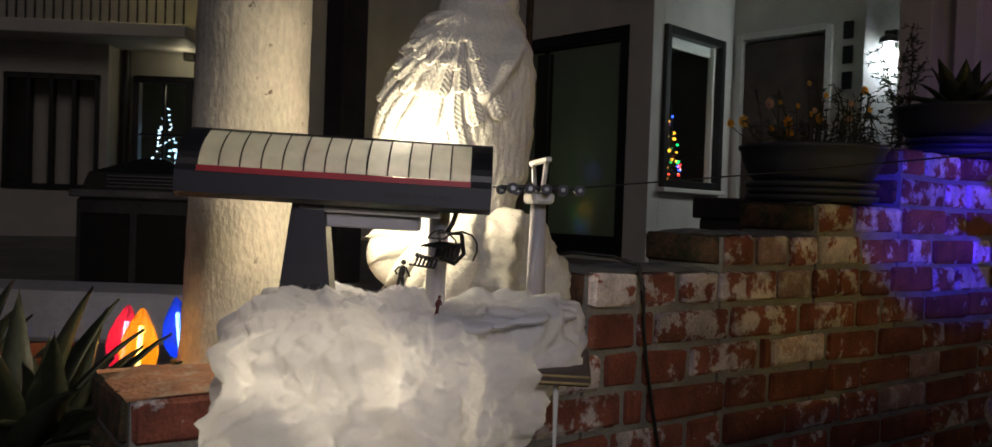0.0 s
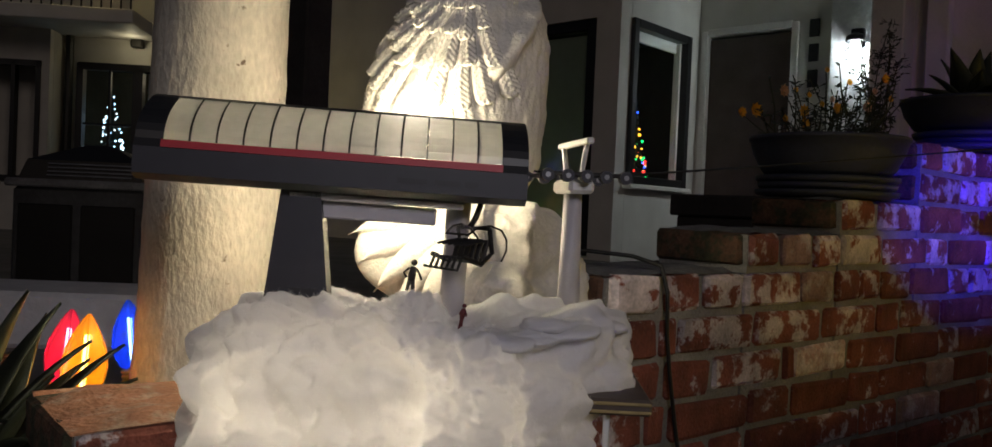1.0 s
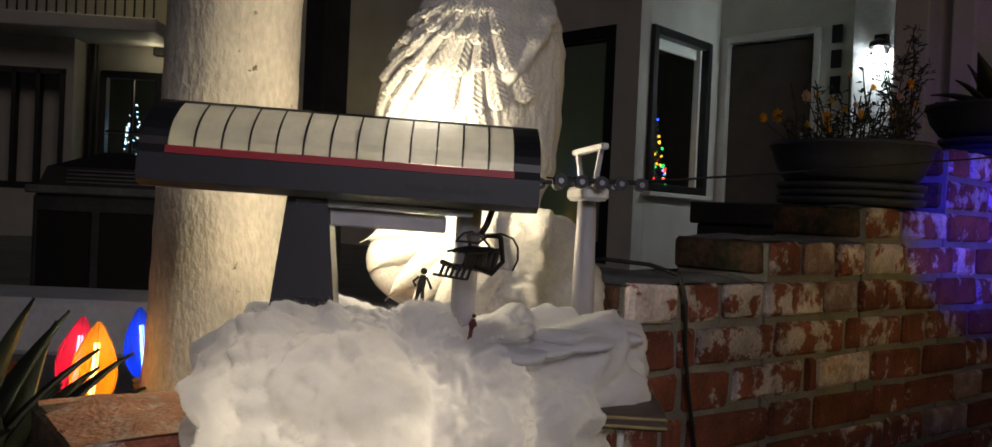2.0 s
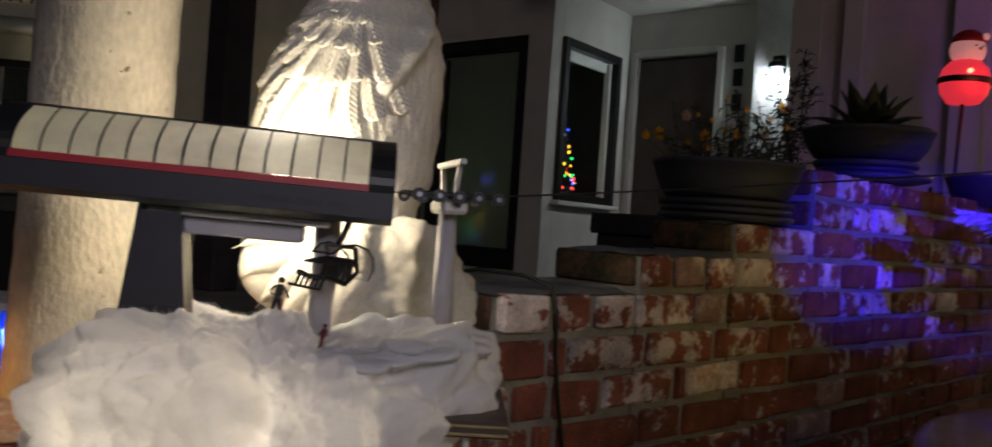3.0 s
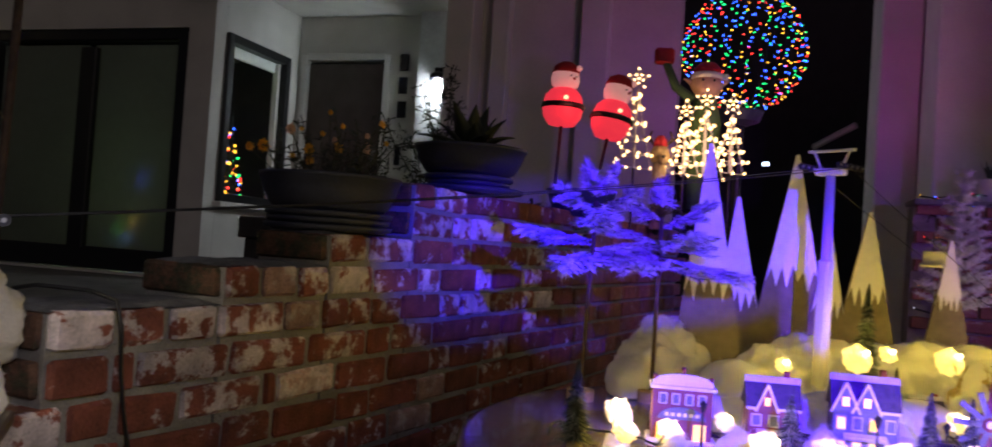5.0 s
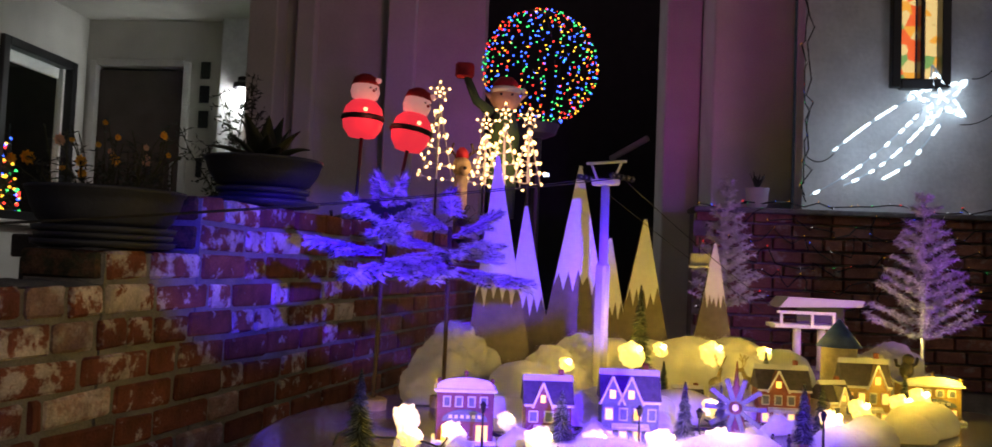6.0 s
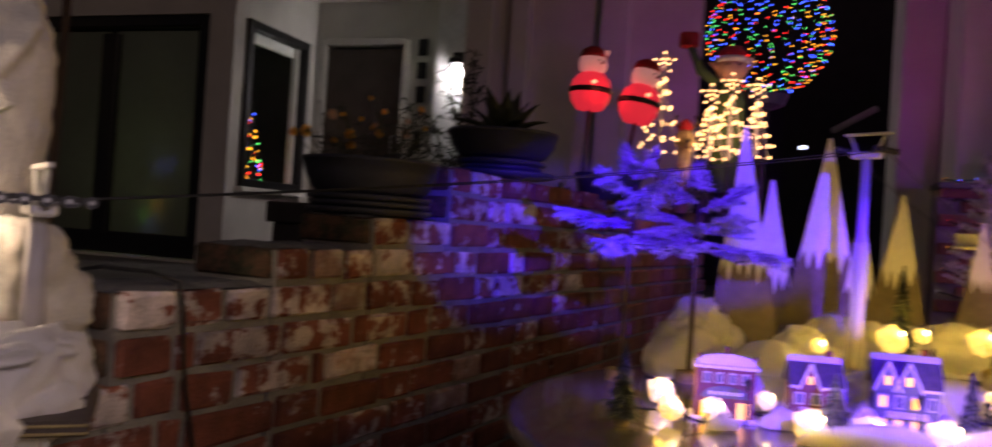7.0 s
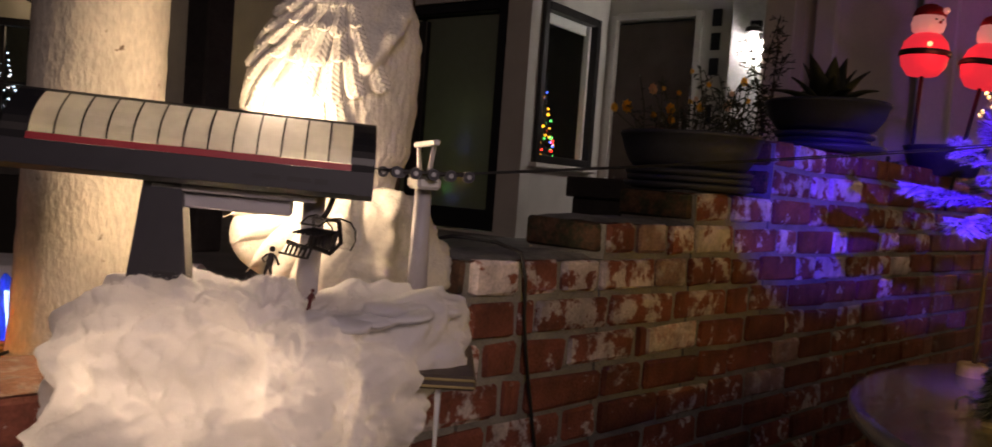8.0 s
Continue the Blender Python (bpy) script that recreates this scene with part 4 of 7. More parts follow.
# the folded wing below: broad overlapping feathers sweeping to the side, over a smooth swell
bird.ball((-0.020, 1.550, 0.980), 0.10, 36, sq=(1.38, 0.50, 0.82))
for k in range(6):
    t0 = radians(176 + 13 * k)
    vs = []
    for i in range(19):
        f = i / 18
        w = 0.024 * math.sin(math.pi * min(1.0, 0.30 + 0.75 * f)) ** 0.6 + 0.001
        c = Vector((0.040 + 0.215 * f * math.cos(t0 + 0.35 * f), 1.505 - 0.013 * k - 0.024 * math.sin(math.pi * f) + 0.035 * f, 1.045 - 0.012 * k + 0.185 * f * math.sin(t0 + 0.35 * f) * 0.8))
        n = Vector((-math.sin(t0), 0, math.cos(t0)))
        for j in range(-4, 5):
            q = j / 4
            vs.append(c + n * w * q + Vector((0, 0.010 * q * q - 0.0012 * math.sin(f * 60 - abs(j)), 0)))
    bird.add(vs, [(i * 9 + j, (i + 1) * 9 + j, (i + 1) * 9 + j + 1, i * 9 + j + 1) for i in range(18) for j in range(8)])
# the rock below, with folds and a crack
rock = blob([(0.01, 1.575, 0.95, 0.095), (0.090, 1.575, 0.985, 0.078), (0.125, 1.60, 0.935, 0.070), (0.01, 1.62, 0.88, 0.12), (0.06, 1.545, 0.925, 0.07)], (0.04, 1.59, 0.93), 110, 70, rough=0.020, scale=15)
bird.add(rock.v, rock.f)
solid("bird_statue", bird, STONE, "white cast stone bird statue with carved feathers, lit from below", "statue", smooth=True)

# ---- palm trunk ----
tr = Shape()
nz, na = 150, 56
vs = []
for i in range(nz + 1):
    z = 0.60 + 3.2 * i / nz
    for j in range(na):
        a = 2 * math.pi * j / na
        r = 0.1045 + 0.022 * math.exp(-(z - 0.62) / 0.12) - 0.004 * (z - 1)
        p = Vector((math.cos(a), math.sin(a), 0))
        r += 0.0022 * noise.noise((p.x * 9, p.y * 9, z * 2.2)) + 0.0012 * noise.noise((p.x * 34, p.y * 34, z * 5)) + 0.0016 * abs(math.sin(z * 42 + 0.5 * noise.noise((p.x, p.y, z * 3)))) ** 8
        vs.append(p * r + Vector((-0.403 + 0.012 * (z - 1), 1.615, z)))
tr.add(vs, [(i * na + j, i * na + (j + 1) % na, (i + 1) * na + (j + 1) % na, (i + 1) * na + j) for i in range(nz) for j in range(na)])
palm = part("trunk", tr, BARK, None, "", True)
palm.name = "palm_trunk"
tagged(palm, "smooth pale grey palm trunk with dark flecks, lit warm", "palm trunk")

# bare stake behind the statue
cane = Shape().tube([(0.062, 2.27, 0.66), (0.060, 2.27, 1.10), (0.066, 2.272, 1.36), (0.075, 2.27, 1.95)], 0.0095, 8)
for z, s in ((1.18, 1), (1.30, -1), (1.42, 1), (1.58, -1)):
    cane.blade((0.064, 2.262, z), (0.064 + 0.035 * s, 2.25, z + 0.05), 0.012, (0, 1, 0.4), 1)
solid("cane", cane, [BARKD, LEAFB], "thin brown cane with dry leaf sheaths", "plant stem", smooth=True)

# ---- big glowing bulbs and the agave by the palm ----
BULB = [(0.010, 0.0), (0.022, 0.006), (0.030, 0.024), (0.033, 0.045), (0.029, 0.070), (0.020, 0.092), (0.009, 0.112), (0.002, 0.121)]


def big_bulb(place, colour, power, tilt, base_mat, label):
    b = thing("bulb_ornament", pose(*place, *tilt), label, "bulb ornament", "giant bulbs")
    gl = mat("bulb_shell", colour, 0.15, vary=0.08, bump=0, emit=colour, power=power * 0.25, alpha=0.6)
    sh = Shape().lathe(BULB, 20)
    shell = part("shell", sh, gl, b, "", True)
    for k in range(6):
        a = k * math.pi / 3
        rib = Shape().tube([(r * math.cos(a) * 1.01, r * math.sin(a) * 1.01, z) for r, z in BULB], 0.0012, 5)
        part("rib", rib, gl, shell)
    part("filament", Shape().tube([(0, 0, 0.015), (0, 0, 0.09)], 0.004, 8), glow("filament", tuple(min(1, c * 1.2 + 0.12) for c in colour), 18.0), b)
    so_ = Shape()
    for k in range(4):
        so_.lathe([(0.016, -0.036 + k * 0.009), (0.020, -0.033 + k * 0.009), (0.020, -0.030 + k * 0.009), (0.016, -0.027 + k * 0.009)], 18)
    part("socket", so_, base_mat, b, "ribbed socket")
    part("stake", Shape().tube([(0, 0, -0.30), (0, 0, -0.03)], 0.006, 8), base_mat, b)
    return b


YEL = mat("yellow_socket", (0.55, 0.38, 0.06), 0.5, vary=0.1, bump=0.05)
big_bulb((-0.538, 1.481, 0.752), (1.0, 0.46, 0.02), 0.5, (0, 4, 0), YEL, "glowing orange giant bulb ornament on a stake")
big_bulb((-0.645, 1.62, 0.738), (1.0, 0.05, 0.16), 0.4, (0, 6, 0), YEL, "glowing pink giant bulb ornament on a stake")
big_bulb((-0.585, 1.74, 0.742), (0.02, 0.16, 1.0), 0.4, (0, -6, 0), YEL, "glowing blue giant bulb ornament behind the palm")
lamp("orange_bulb_light", "POINT", (-0.538, 1.45, 0.80), 0.12, (1.0, 0.45, 0.06), 0.03)


def rosette(name, place, count, length, width, seed, label, up=(0.35, 1.2), mats=LEAF, bend=0.02, cat="agave plant"):
    """A rosette of thick pointed leaves, each a leaf of its own."""
    r = chance(seed)
    t_ = thing(name, Matrix.Translation(place), label, cat)
    for i in range(count):
        a = i * 2.39996 + r.uniform(-0.2, 0.2)
        e = up[0] + (up[1] - up[0]) * i / count + r.uniform(-0.1, 0.1)
        L = length * r.uniform(0.75, 1.1)
        tip = Vector((math.cos(a) * math.cos(e), math.sin(a) * math.cos(e), math.sin(e))) * L
        s = Shape().blade((math.cos(a) * 0.012, math.sin(a) * 0.012, 0.0), tip, width * r.uniform(0.85, 1.1), (-math.sin(a), math.cos(a), 0), 0, bend * (1 if e > 0.5 else 1.6), 8)
        ob = part("leaf", s, mats, t_, "", True)
        sol = ob.modifiers.new("thick", "SOLIDIFY")
        sol.thickness = 0.004
    return t_


rosette("agave", (-0.60, 1.25, 0.675), 15, 0.27, 0.060, 4, "dark green agave beside the glowing bulbs", (0.15, 1.25))
rosette("agave", (-0.84, 1.40, 0.66), 13, 0.30, 0.060, 9, "dark agave clump at the foot of the palm", (0.2, 1.3))
rosette("agave", (-0.575, 1.30, 0.675), 24, 0.23, 0.052, 14, "small agave with bronze leaves before the glowing bulbs", (0.25, 1.1))
pt = Shape().lathe([(0.055, 0.0), (0.075, 0.08), (0.085, 0.15), (0.090, 0.155), (0.090, 0.175), (0.075, 0.175), (0.07, 0.12)], 26)
solid("terracotta_pot", pt, TERRA, "terracotta pot half hidden by agave leaves", "plant pot", m=Matrix.Translation((-0.72, 1.46, 0.62)), smooth=False)

ledge = Shape().box((0, 0, 0.07), (1.5, 0.30, 0.14), b=0.012)
solid("ledge", ledge, STUCCO_W, "low white stucco ledge on the terrace behind the bulbs", "ledge", kind="structure", m=pose(-1.22, 2.42, 0.66, 0, 0, 6))

# ---- dark garden barbecue and the neighbour's house ----
bq = thing("barbecue", pose(-1.53, 3.40, 0.66, 0, 0, 5), "dark stone garden barbecue with a louvred lid", "barbecue")
part("base", Shape().box((0, 0, 0.20), (0.46, 0.34, 0.40), b=0.012), mat("dark_stone", (0.06, 0.06, 0.06), 0.8, vary=0.4, scale=6, bump=0.5), bq)
part("counter", Shape().box((0, 0, 0.415), (0.50, 0.38, 0.03), b=0.006), CEMENT, bq)
lid = Shape()
lid.add([(-0.22, -0.15, 0.43), (0.22, -0.15, 0.43), (0.22, 0.15, 0.43), (-0.22, 0.15, 0.43), (-0.20, -0.13, 0.50), (0.20, -0.13, 0.50), (0.20, 0.13, 0.50), (-0.20, 0.13, 0.50), (-0.05, 0, 0.565), (0.05, 0, 0.565)],
        [(0, 1, 5, 4), (1, 2, 6, 5), (2, 3, 7, 6), (3, 0, 4, 7), (4, 5, 9, 8), (5, 6, 9), (6, 7, 8, 9), (7, 4, 8), (0, 3, 2, 1)])
hood = part("lid", lid, BLACKM, bq)
for k in range(4):
    part("louvre", Shape().box((0.03, -0.146 + 0.003 * k, 0.445 + 0.014 * k), (0.30, 0.012, 0.005), b=0.001), STEEL, hood)
for k in range(2):
    part("drawer", Shape().box((-0.11 + 0.22 * k, -0.172, 0.2), (0.19, 0.012, 0.28), b=0.004), BLACKM, bq)

# the neighbour's house, facing along x turned to the street
NB = pose(-5.67, 10.6, 0, 0, 0, 8)
nb = thing("neighbour_house", NB, "pale stucco neighbour house with balcony and black framed glass", "house")
wl_ = wall_with_hole(-4.0, 3.4, 0.0, 6.5, (0.06, 1.5, 0.7, 2.66), 0.2)
part("wall", wl_, STUCCO, nb)
bay = wall_with_hole(-3.2, -0.10, 0.0, 3.3, (-1.35, -0.22, 1.15, 2.58), 0.12)
for i, q in enumerate(bay.v):
    bay.v[i] = (q[0], q[1] - 0.45, q[2])
part("bay", bay, STUCCO, nb)
part("bay_side", Shape().box((-0.14, -0.165, 1.65), (0.08, 0.32, 3.3)), STUCCO, nb)
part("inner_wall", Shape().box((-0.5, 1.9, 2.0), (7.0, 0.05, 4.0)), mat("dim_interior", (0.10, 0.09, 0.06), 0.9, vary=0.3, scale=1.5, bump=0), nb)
dd = part("door", Shape().box((0.08, 0.05, 1.68), (0.08, 0.12, 1.95)), BLACKFRAME, nb)
for c, s in (((0.78, 0.05, 2.62), (1.44, 0.12, 0.09)), ((0.78, 0.05, 1.68), (0.12, 0.12, 1.9)), ((1.46, 0.05, 1.68), (0.08, 0.12, 1.95)), ((0.43, 0.05, 1.75), (0.03, 0.05, 1.8)), ((0.43, 0.05, 1.9), (0.66, 0.05, 0.03))):
    part("frame", Shape().box(c, s), BLACKFRAME, dd)
wi = part("window", Shape().box((-0.78, -0.43, 2.55), (1.18, 0.1, 0.07)), BLACKFRAME, nb)
for x in (-1.34, -1.06, -0.78, -0.50, -0.22):
    part("frame", Shape().box((x, -0.43, 1.87), (0.05, 0.1, 1.42)), BLACKFRAME, wi)
part("frame", Shape().box((-0.78, -0.43, 1.17), (1.18, 0.1, 0.07)), BLACKFRAME, wi)
part("downpipe", Shape().tube([(-0.02, -0.08, 0.6), (-0.02, -0.08, 3.1)], 0.05, 10), BLACKFRAME, nb)
bl = part("balcony", Shape().box((-0.4, -0.55, 3.05), (2.9, 1.1, 0.16), b=0.01), TRIM, nb)
part("rail", Shape().box((-0.4, -1.05, 3.98), (2.9, 0.06, 0.06)), BLACKM, bl)
for k in range(27):
    part("baluster", Shape().box((-1.8 + k * 0.108, -1.05, 3.55), (0.018, 0.018, 0.84)), BLACKM, bl)
part("sconce", Shape().box((0.78, -0.06, 2.93), (0.14, 0.12, 0.12), b=0.01), BLACKM, nb)


def lit_tree(place, h, r0, count, mats, seed, label, size=0.010):
    """A small indoor tree seen by its lights."""
    r = chance(seed)
    t_ = thing("lit_tree", Matrix.Translation(place), label, "christmas tree", "indoor trees")
    s = Shape()
    for _ in range(500):
        z = r.random() ** 1.3
        a = r.uniform(0, 6.283)
        q = r0 * (1 - z)
        s.blade((0, 0, z * h + 0.02), (q * math.cos(a), q * math.sin(a), z * h - 0.03), 0.02 * r0 / 0.15, (-math.sin(a), math.cos(a), 0.2))
    part("branches", s, NEEDLE, t_)
    bs = [Shape() for _ in mats]
    for i in range(count):
        z = 1 - math.sqrt(r.random())
        a = r.uniform(0, 6.283)
        q = r0 * (1 - z) * r.uniform(0.85, 1.05)
        bs[i % len(mats)].ball((q * math.cos(a), q * math.sin(a), z * h), size * r.uniform(0.7, 1.3), 6)
    for b_, m_ in zip(bs, mats):
        tagged(part("light", b_, m_, t_), kind="stuff")
    return t_


W2 = Matrix(NB)
lit_tree(W2 @ Vector((0.32, 0.45, 1.15)), 1.25, 0.27, 110, [COOLDIM, COOLDIM, MULTI[4]], 3, "indoor christmas tree with icy blue lights", 0.013)
lit_tree(W2 @ Vector((-0.42, 0.30, 1.25)), 1.2, 0.24, 70, [COOLDIM, COOLDIM, MULTI[4]], 4, "second indoor tree with blue lights behind the bay window", 0.012)
gar = thing("garland", W2 @ Matrix.Translation((0.55, -1.1, 3.95)), "balcony garland with clustered warm lights", "garland")
rg = chance(2)
gs, gl2 = Shape(), Shape()
for k in range(120):
    x = rg.uniform(-0.35, 0.5)
    p = Vector((x, rg.uniform(-0.08, 0.04), rg.uniform(-0.32, 0.12) + 0.15 * math.cos(x * 6)))
    gs.blade(p, p + Vector((rg.uniform(-0.1, 0.1), 0, rg.uniform(-0.1, 0.1))), 0.02, (0, 0, 1))
    if k < 45:
        gl2.ball(p, 0.016, 6)
part("greenery", gs, NEEDLE, gar)
tagged(part("light", gl2, WARM, gar), kind="stuff")
lamp("neighbour_room", "POINT", tuple(W2 @ Vector((0.9, 1.0, 2.6))), 1.6, (1.0, 0.85, 0.6), 0.1)
lamp("neighbour_eave", "POINT", tuple(W2 @ Vector((0.78, -0.3, 2.85))), 1.0, (1.0, 0.85, 0.55), 0.06)
# window tree of the porch room
sb_ = Shape().box((0, 0, 0.35), (0.7, 0.4, 0.7), b=0.01)
solid("sideboard", sb_, DOORWOOD, "dark sideboard behind the porch window", "sideboard", m=HOUSE @ Matrix.Translation((-4.40, 6.95, 0.66)))
lit_tree(HOUSE @ Vector((-4.385, 6.92, 1.365)), 0.74, 0.13, 64, MULTI[:4] + [MULTI[3]], 6, "small indoor christmas tree with coloured lights", 0.013)
# dark posts and lantern between palm and statue
dp = Shape().box((0, 0, 1.6), (0.16, 0.16, 3.2), b=0.01)
solid("post", dp, mat("dark_timber", (0.05, 0.045, 0.045), 0.8, vary=0.3, bump=0.3), "dark square garden post behind the palm", "post", m=pose(-1.02, 4.4, 0.66, 0, 0, -35))
ln = thing("fairy_cluster", Matrix.Translation((-2.43, 8.9, 2.30)), "small cluster of warm fairy lights by the house", "fairy lights")
fs2 = Shape()
for k in range(16):
    fs2.ball((rg.uniform(-0.05, 0.05), 0, rg.uniform(-0.1, 0.1)), 0.014, 6)
part("light", fs2, WARM, ln)
part("cord", Shape().tube([(0, 0, 0.1), (0.01, 0, 1.6)], 0.006, 5), WIRE, ln)
# power cord over the wall
cord = [(-0.09, 0.19, 0.972), (-0.06, 0.11, 0.990), (-0.01, 0.05, 0.985), (0.005, 0.0, 0.972), (0.006, -0.014, 0.93), (0.012, -0.012, 0.86), (0.020, -0.014, 0.80), (0.040, -0.012, 0.72), (0.068, -0.014, 0.60), (0.075, -0.014, 0.30), (0.07, -0.02, 0.012)]
cv = []
for i in range(len(cord) - 1):
    for k in range(5):
        f = k / 5
        cv.append(Vector(cord[i]).lerp(Vector(cord[i + 1]), f))
solid("power_cord", Shape().tube(cv, 0.0035, 7), WIRE, "black power cord hanging over the brick wall", "cable", m=WALL, smooth=True)
ic = Shape().tube([(0, 0, 0.0), (0, 0, 0.07), (0, 0, 0.085)], [0.002, 0.0035, 0.0035], 8)
solid("icicle_light", ic, mat("clear_tube", (0.8, 0.82, 0.85), 0.1, vary=0.05, bump=0, coat=0.5), "small clear tube icicle hanging from the snow", "icicle ornament", m=Matrix.Translation((0.192, 1.112, 0.775)))


# ---- pots on the wall ----
def saucer(s, r, z, h, k=0):
    s.lathe([(r * 0.86, z), (r, z + h * 0.3), (r * 1.02, z + h), (r * 0.96, z + h), (r * 0.9, z + h * 0.5)], 40, k)


ROTP = math.degrees(ROT_WALL)
pot1 = thing("flower_bowl", pose(0.765, 2.185, 1.108, 0, 0, ROTP) @ Matrix.Diagonal((1, 1, 0.82, 1)), "wide dark grey bowl of orange flowers on the brick wall", "flower pot")
ps = Shape().lathe([(0.125, 0.055), (0.142, 0.075), (0.158, 0.115), (0.166, 0.150), (0.170, 0.152), (0.170, 0.162), (0.160, 0.162), (0.150, 0.130), (0.02, 0.128)], 44)
part("bowl", ps, POT, pot1, "", True)
for k in range(3):
    s = Shape()
    saucer(s, 0.150 - 0.006 * (k % 2), 0.0 + 0.019 * k, 0.019)
    part("saucer", s, POT, pot1, "", True)
part("soil", Shape().lathe([(0.155, 0.132), (0.150, 0.140), (0.01, 0.146)], 30), SOIL, pot1)
rf = chance(21)
stems, lf = Shape(), Shape()
heads = []
for k in range(46):
    a, q = rf.uniform(0, 6.283), 0.13 * math.sqrt(rf.random())
    b = Vector((q * math.cos(a), q * math.sin(a), 0.135))
    tip = b + Vector((math.cos(a) * rf.uniform(0.0, 0.09) + rf.uniform(-0.03, 0.03), math.sin(a) * rf.uniform(0.0, 0.07), rf.uniform(0.05, 0.20)))
    mid = b.lerp(tip, 0.5) + Vector((rf.uniform(-0.015, 0.015), rf.uniform(-0.015, 0.015), 0.01))
    stems.tube([b, mid, tip], 0.0013, 4)
    for _ in range(9):
        p = b.lerp(tip, rf.uniform(0.1, 1.0))
        d = Vector((rf.uniform(-1, 1), rf.uniform(-1, 1), rf.uniform(-0.2, 0.8))).normalized()
        lf.blade(p, p + d * rf.uniform(0.012, 0.028), 0.009, d.orthogonal(), 0, 0.002, 2)
    if k % 11 == 0:
        heads.append((tip, 0.7))
for across, up, size in ((-0.223, 0.050, 1.1), (-0.193, 0.055, 1.5), (-0.131, 0.100, 1.25), (-0.085, 0.057, 1.3), (-0.082, 0.030, 1.1), (-0.017, 0.066, 1.2),
                         (0.047, 0.072, 1.4), (0.085, 0.134, 1.1), (-0.040, 0.150, 0.6), (-0.105, 0.104, 0.6), (-0.025, 0.085, 0.7), (0.10, 0.09, 0.7)):
    p = Vector((across * 0.757, -across * 0.653 - 0.03, 0.162 + up / 0.82))
    heads.append((p, size))
    stems.tube([(p.x * 0.5, p.y * 0.5, 0.135), (p.x * 0.85, p.y * 0.85, p.z - 0.03), p], 0.0013, 4)
tagged(part("stem_tangle", stems, STEM, pot1), kind="stuff")
tagged(part("foliage", lf, LEAF, pot1), kind="stuff")
for i, (h, big) in enumerate(heads):
    fs_ = Shape()
    for ring in range(2):
        for k in range(8):
            a = k * 0.785 + ring * 0.39
            d = Vector((math.cos(a), -0.35 + 0.2 * math.sin(i), math.sin(a))).normalized()
            fs_.blade(h, h + d * (0.016 - 0.004 * ring) * big + Vector((0, -0.004 * ring, 0)), 0.013 * big, d.cross(Vector((0, 1, 0))), 0, 0.0, 3)
    fs_.ball(h + Vector((0, -0.002, 0)), 0.0035, 6)
    part("flower", fs_, PETALP if i % 4 == 3 else PETAL, pot1)
gb = thing("planter_box", HOUSE @ Matrix.Translation((-1.86, 3.80, 0.66)), "dark low planter box on the terrace before the porch", "planter box")
DARKBOX = mat("dark_planter", (0.045, 0.042, 0.04), 0.85, vary=0.3, scale=6, bump=0.4)
part("body", Shape().box((0, 0.15, 0.20), (0.54, 0.26, 0.40), b=0.008), DARKBOX, gb)
part("rim", Shape().box((0, 0.15, 0.45), (0.60, 0.30, 0.10), b=0.008), DARKBOX, gb)

pot2 = thing("agave_bowl", pose(1.255, 2.545, 1.250, 0, 0, ROTP) @ Matrix.Diagonal((1, 1, 0.92, 1)), "dark footed bowl with a spiky agave on stacked saucers", "plant pot")
s = Shape().lathe([(0.10, 0.055), (0.135, 0.070), (0.158, 0.105), (0.168, 0.140), (0.172, 0.142), (0.172, 0.152), (0.160, 0.152), (0.150, 0.125), (0.02, 0.122)], 44)
part("bowl", s, POT, pot2, "", True)
for k in range(3):
    s = Shape()
    saucer(s, 0.135 - 0.010 * (k % 2) + (0.03 if k == 0 else 0), 0.019 * k, 0.019)
    part("saucer", s, POT, pot2, "", True)
part("soil", Shape().lathe([(0.155, 0.126), (0.01, 0.138)], 30), SOIL, pot2)
rosette("agave_plant", (1.255, 2.545, 1.372), 17, 0.165, 0.062, 31, "dark spiky agave growing in the footed bowl", (0.05, 1.2), bend=0.012)

# wispy shrub by the porch lamp
wi_ = thing("shrub", Matrix.Translation((1.88, 4.74, 0.64)), "thin feathery shrub against the porch light", "shrub")
rw = chance(40)
tw_, lv = Shape(), Shape()
for k in range(9):
    base = Vector((rw.uniform(-0.05, 0.05), rw.uniform(-0.05, 0.05), 0))
    tip = Vector((rw.uniform(-0.10, 0.12), rw.uniform(-0.1, 0.1), rw.uniform(1.25, 1.72)))
    if k % 3 == 0:
        tip = Vector((rw.uniform(-0.34, -0.14), rw.uniform(-0.1, 0.1), rw.uniform(0.95, 1.2)))
    pts = [base.lerp(tip, f / 8) + Vector((0.03 * math.sin(f * 1.1 + k) - (tip.x * 0.35 * math.sin(math.pi * f / 8)), 0, 0)) for f in range(9)]
    tw_.tube(pts, 0.003, 4)
    for f in range(26):
        p = pts[rw.randrange(4, 9)].lerp(pts[rw.randrange(5, 9)], rw.random())
        d = Vector((rw.uniform(-1, 1), rw.uniform(-1, 1), rw.uniform(-0.5, 0.4))).normalized()
        tw_.tube([p, p + d * 0.07], 0.0008, 4)
        for g in range(6):
            q = p + d * 0.07 * g / 5
            e = (d * 0.6 + Vector((rw.uniform(-1, 1), rw.uniform(-1, 1), rw.uniform(-1, 1)))).normalized()
            lv.blade(q, q + e * rw.uniform(0.020, 0.038), 0.013, e.orthogonal(), 0, 0, 2)
tagged(part("twig_tangle", tw_, STEM, wi_), kind="stuff")
tagged(part("foliage", lv, LEAF, wi_), kind="stuff")

# ---- the village table ----
TX, TY, TRAD = 1.755, 1.235, 0.735
TZ = 0.775


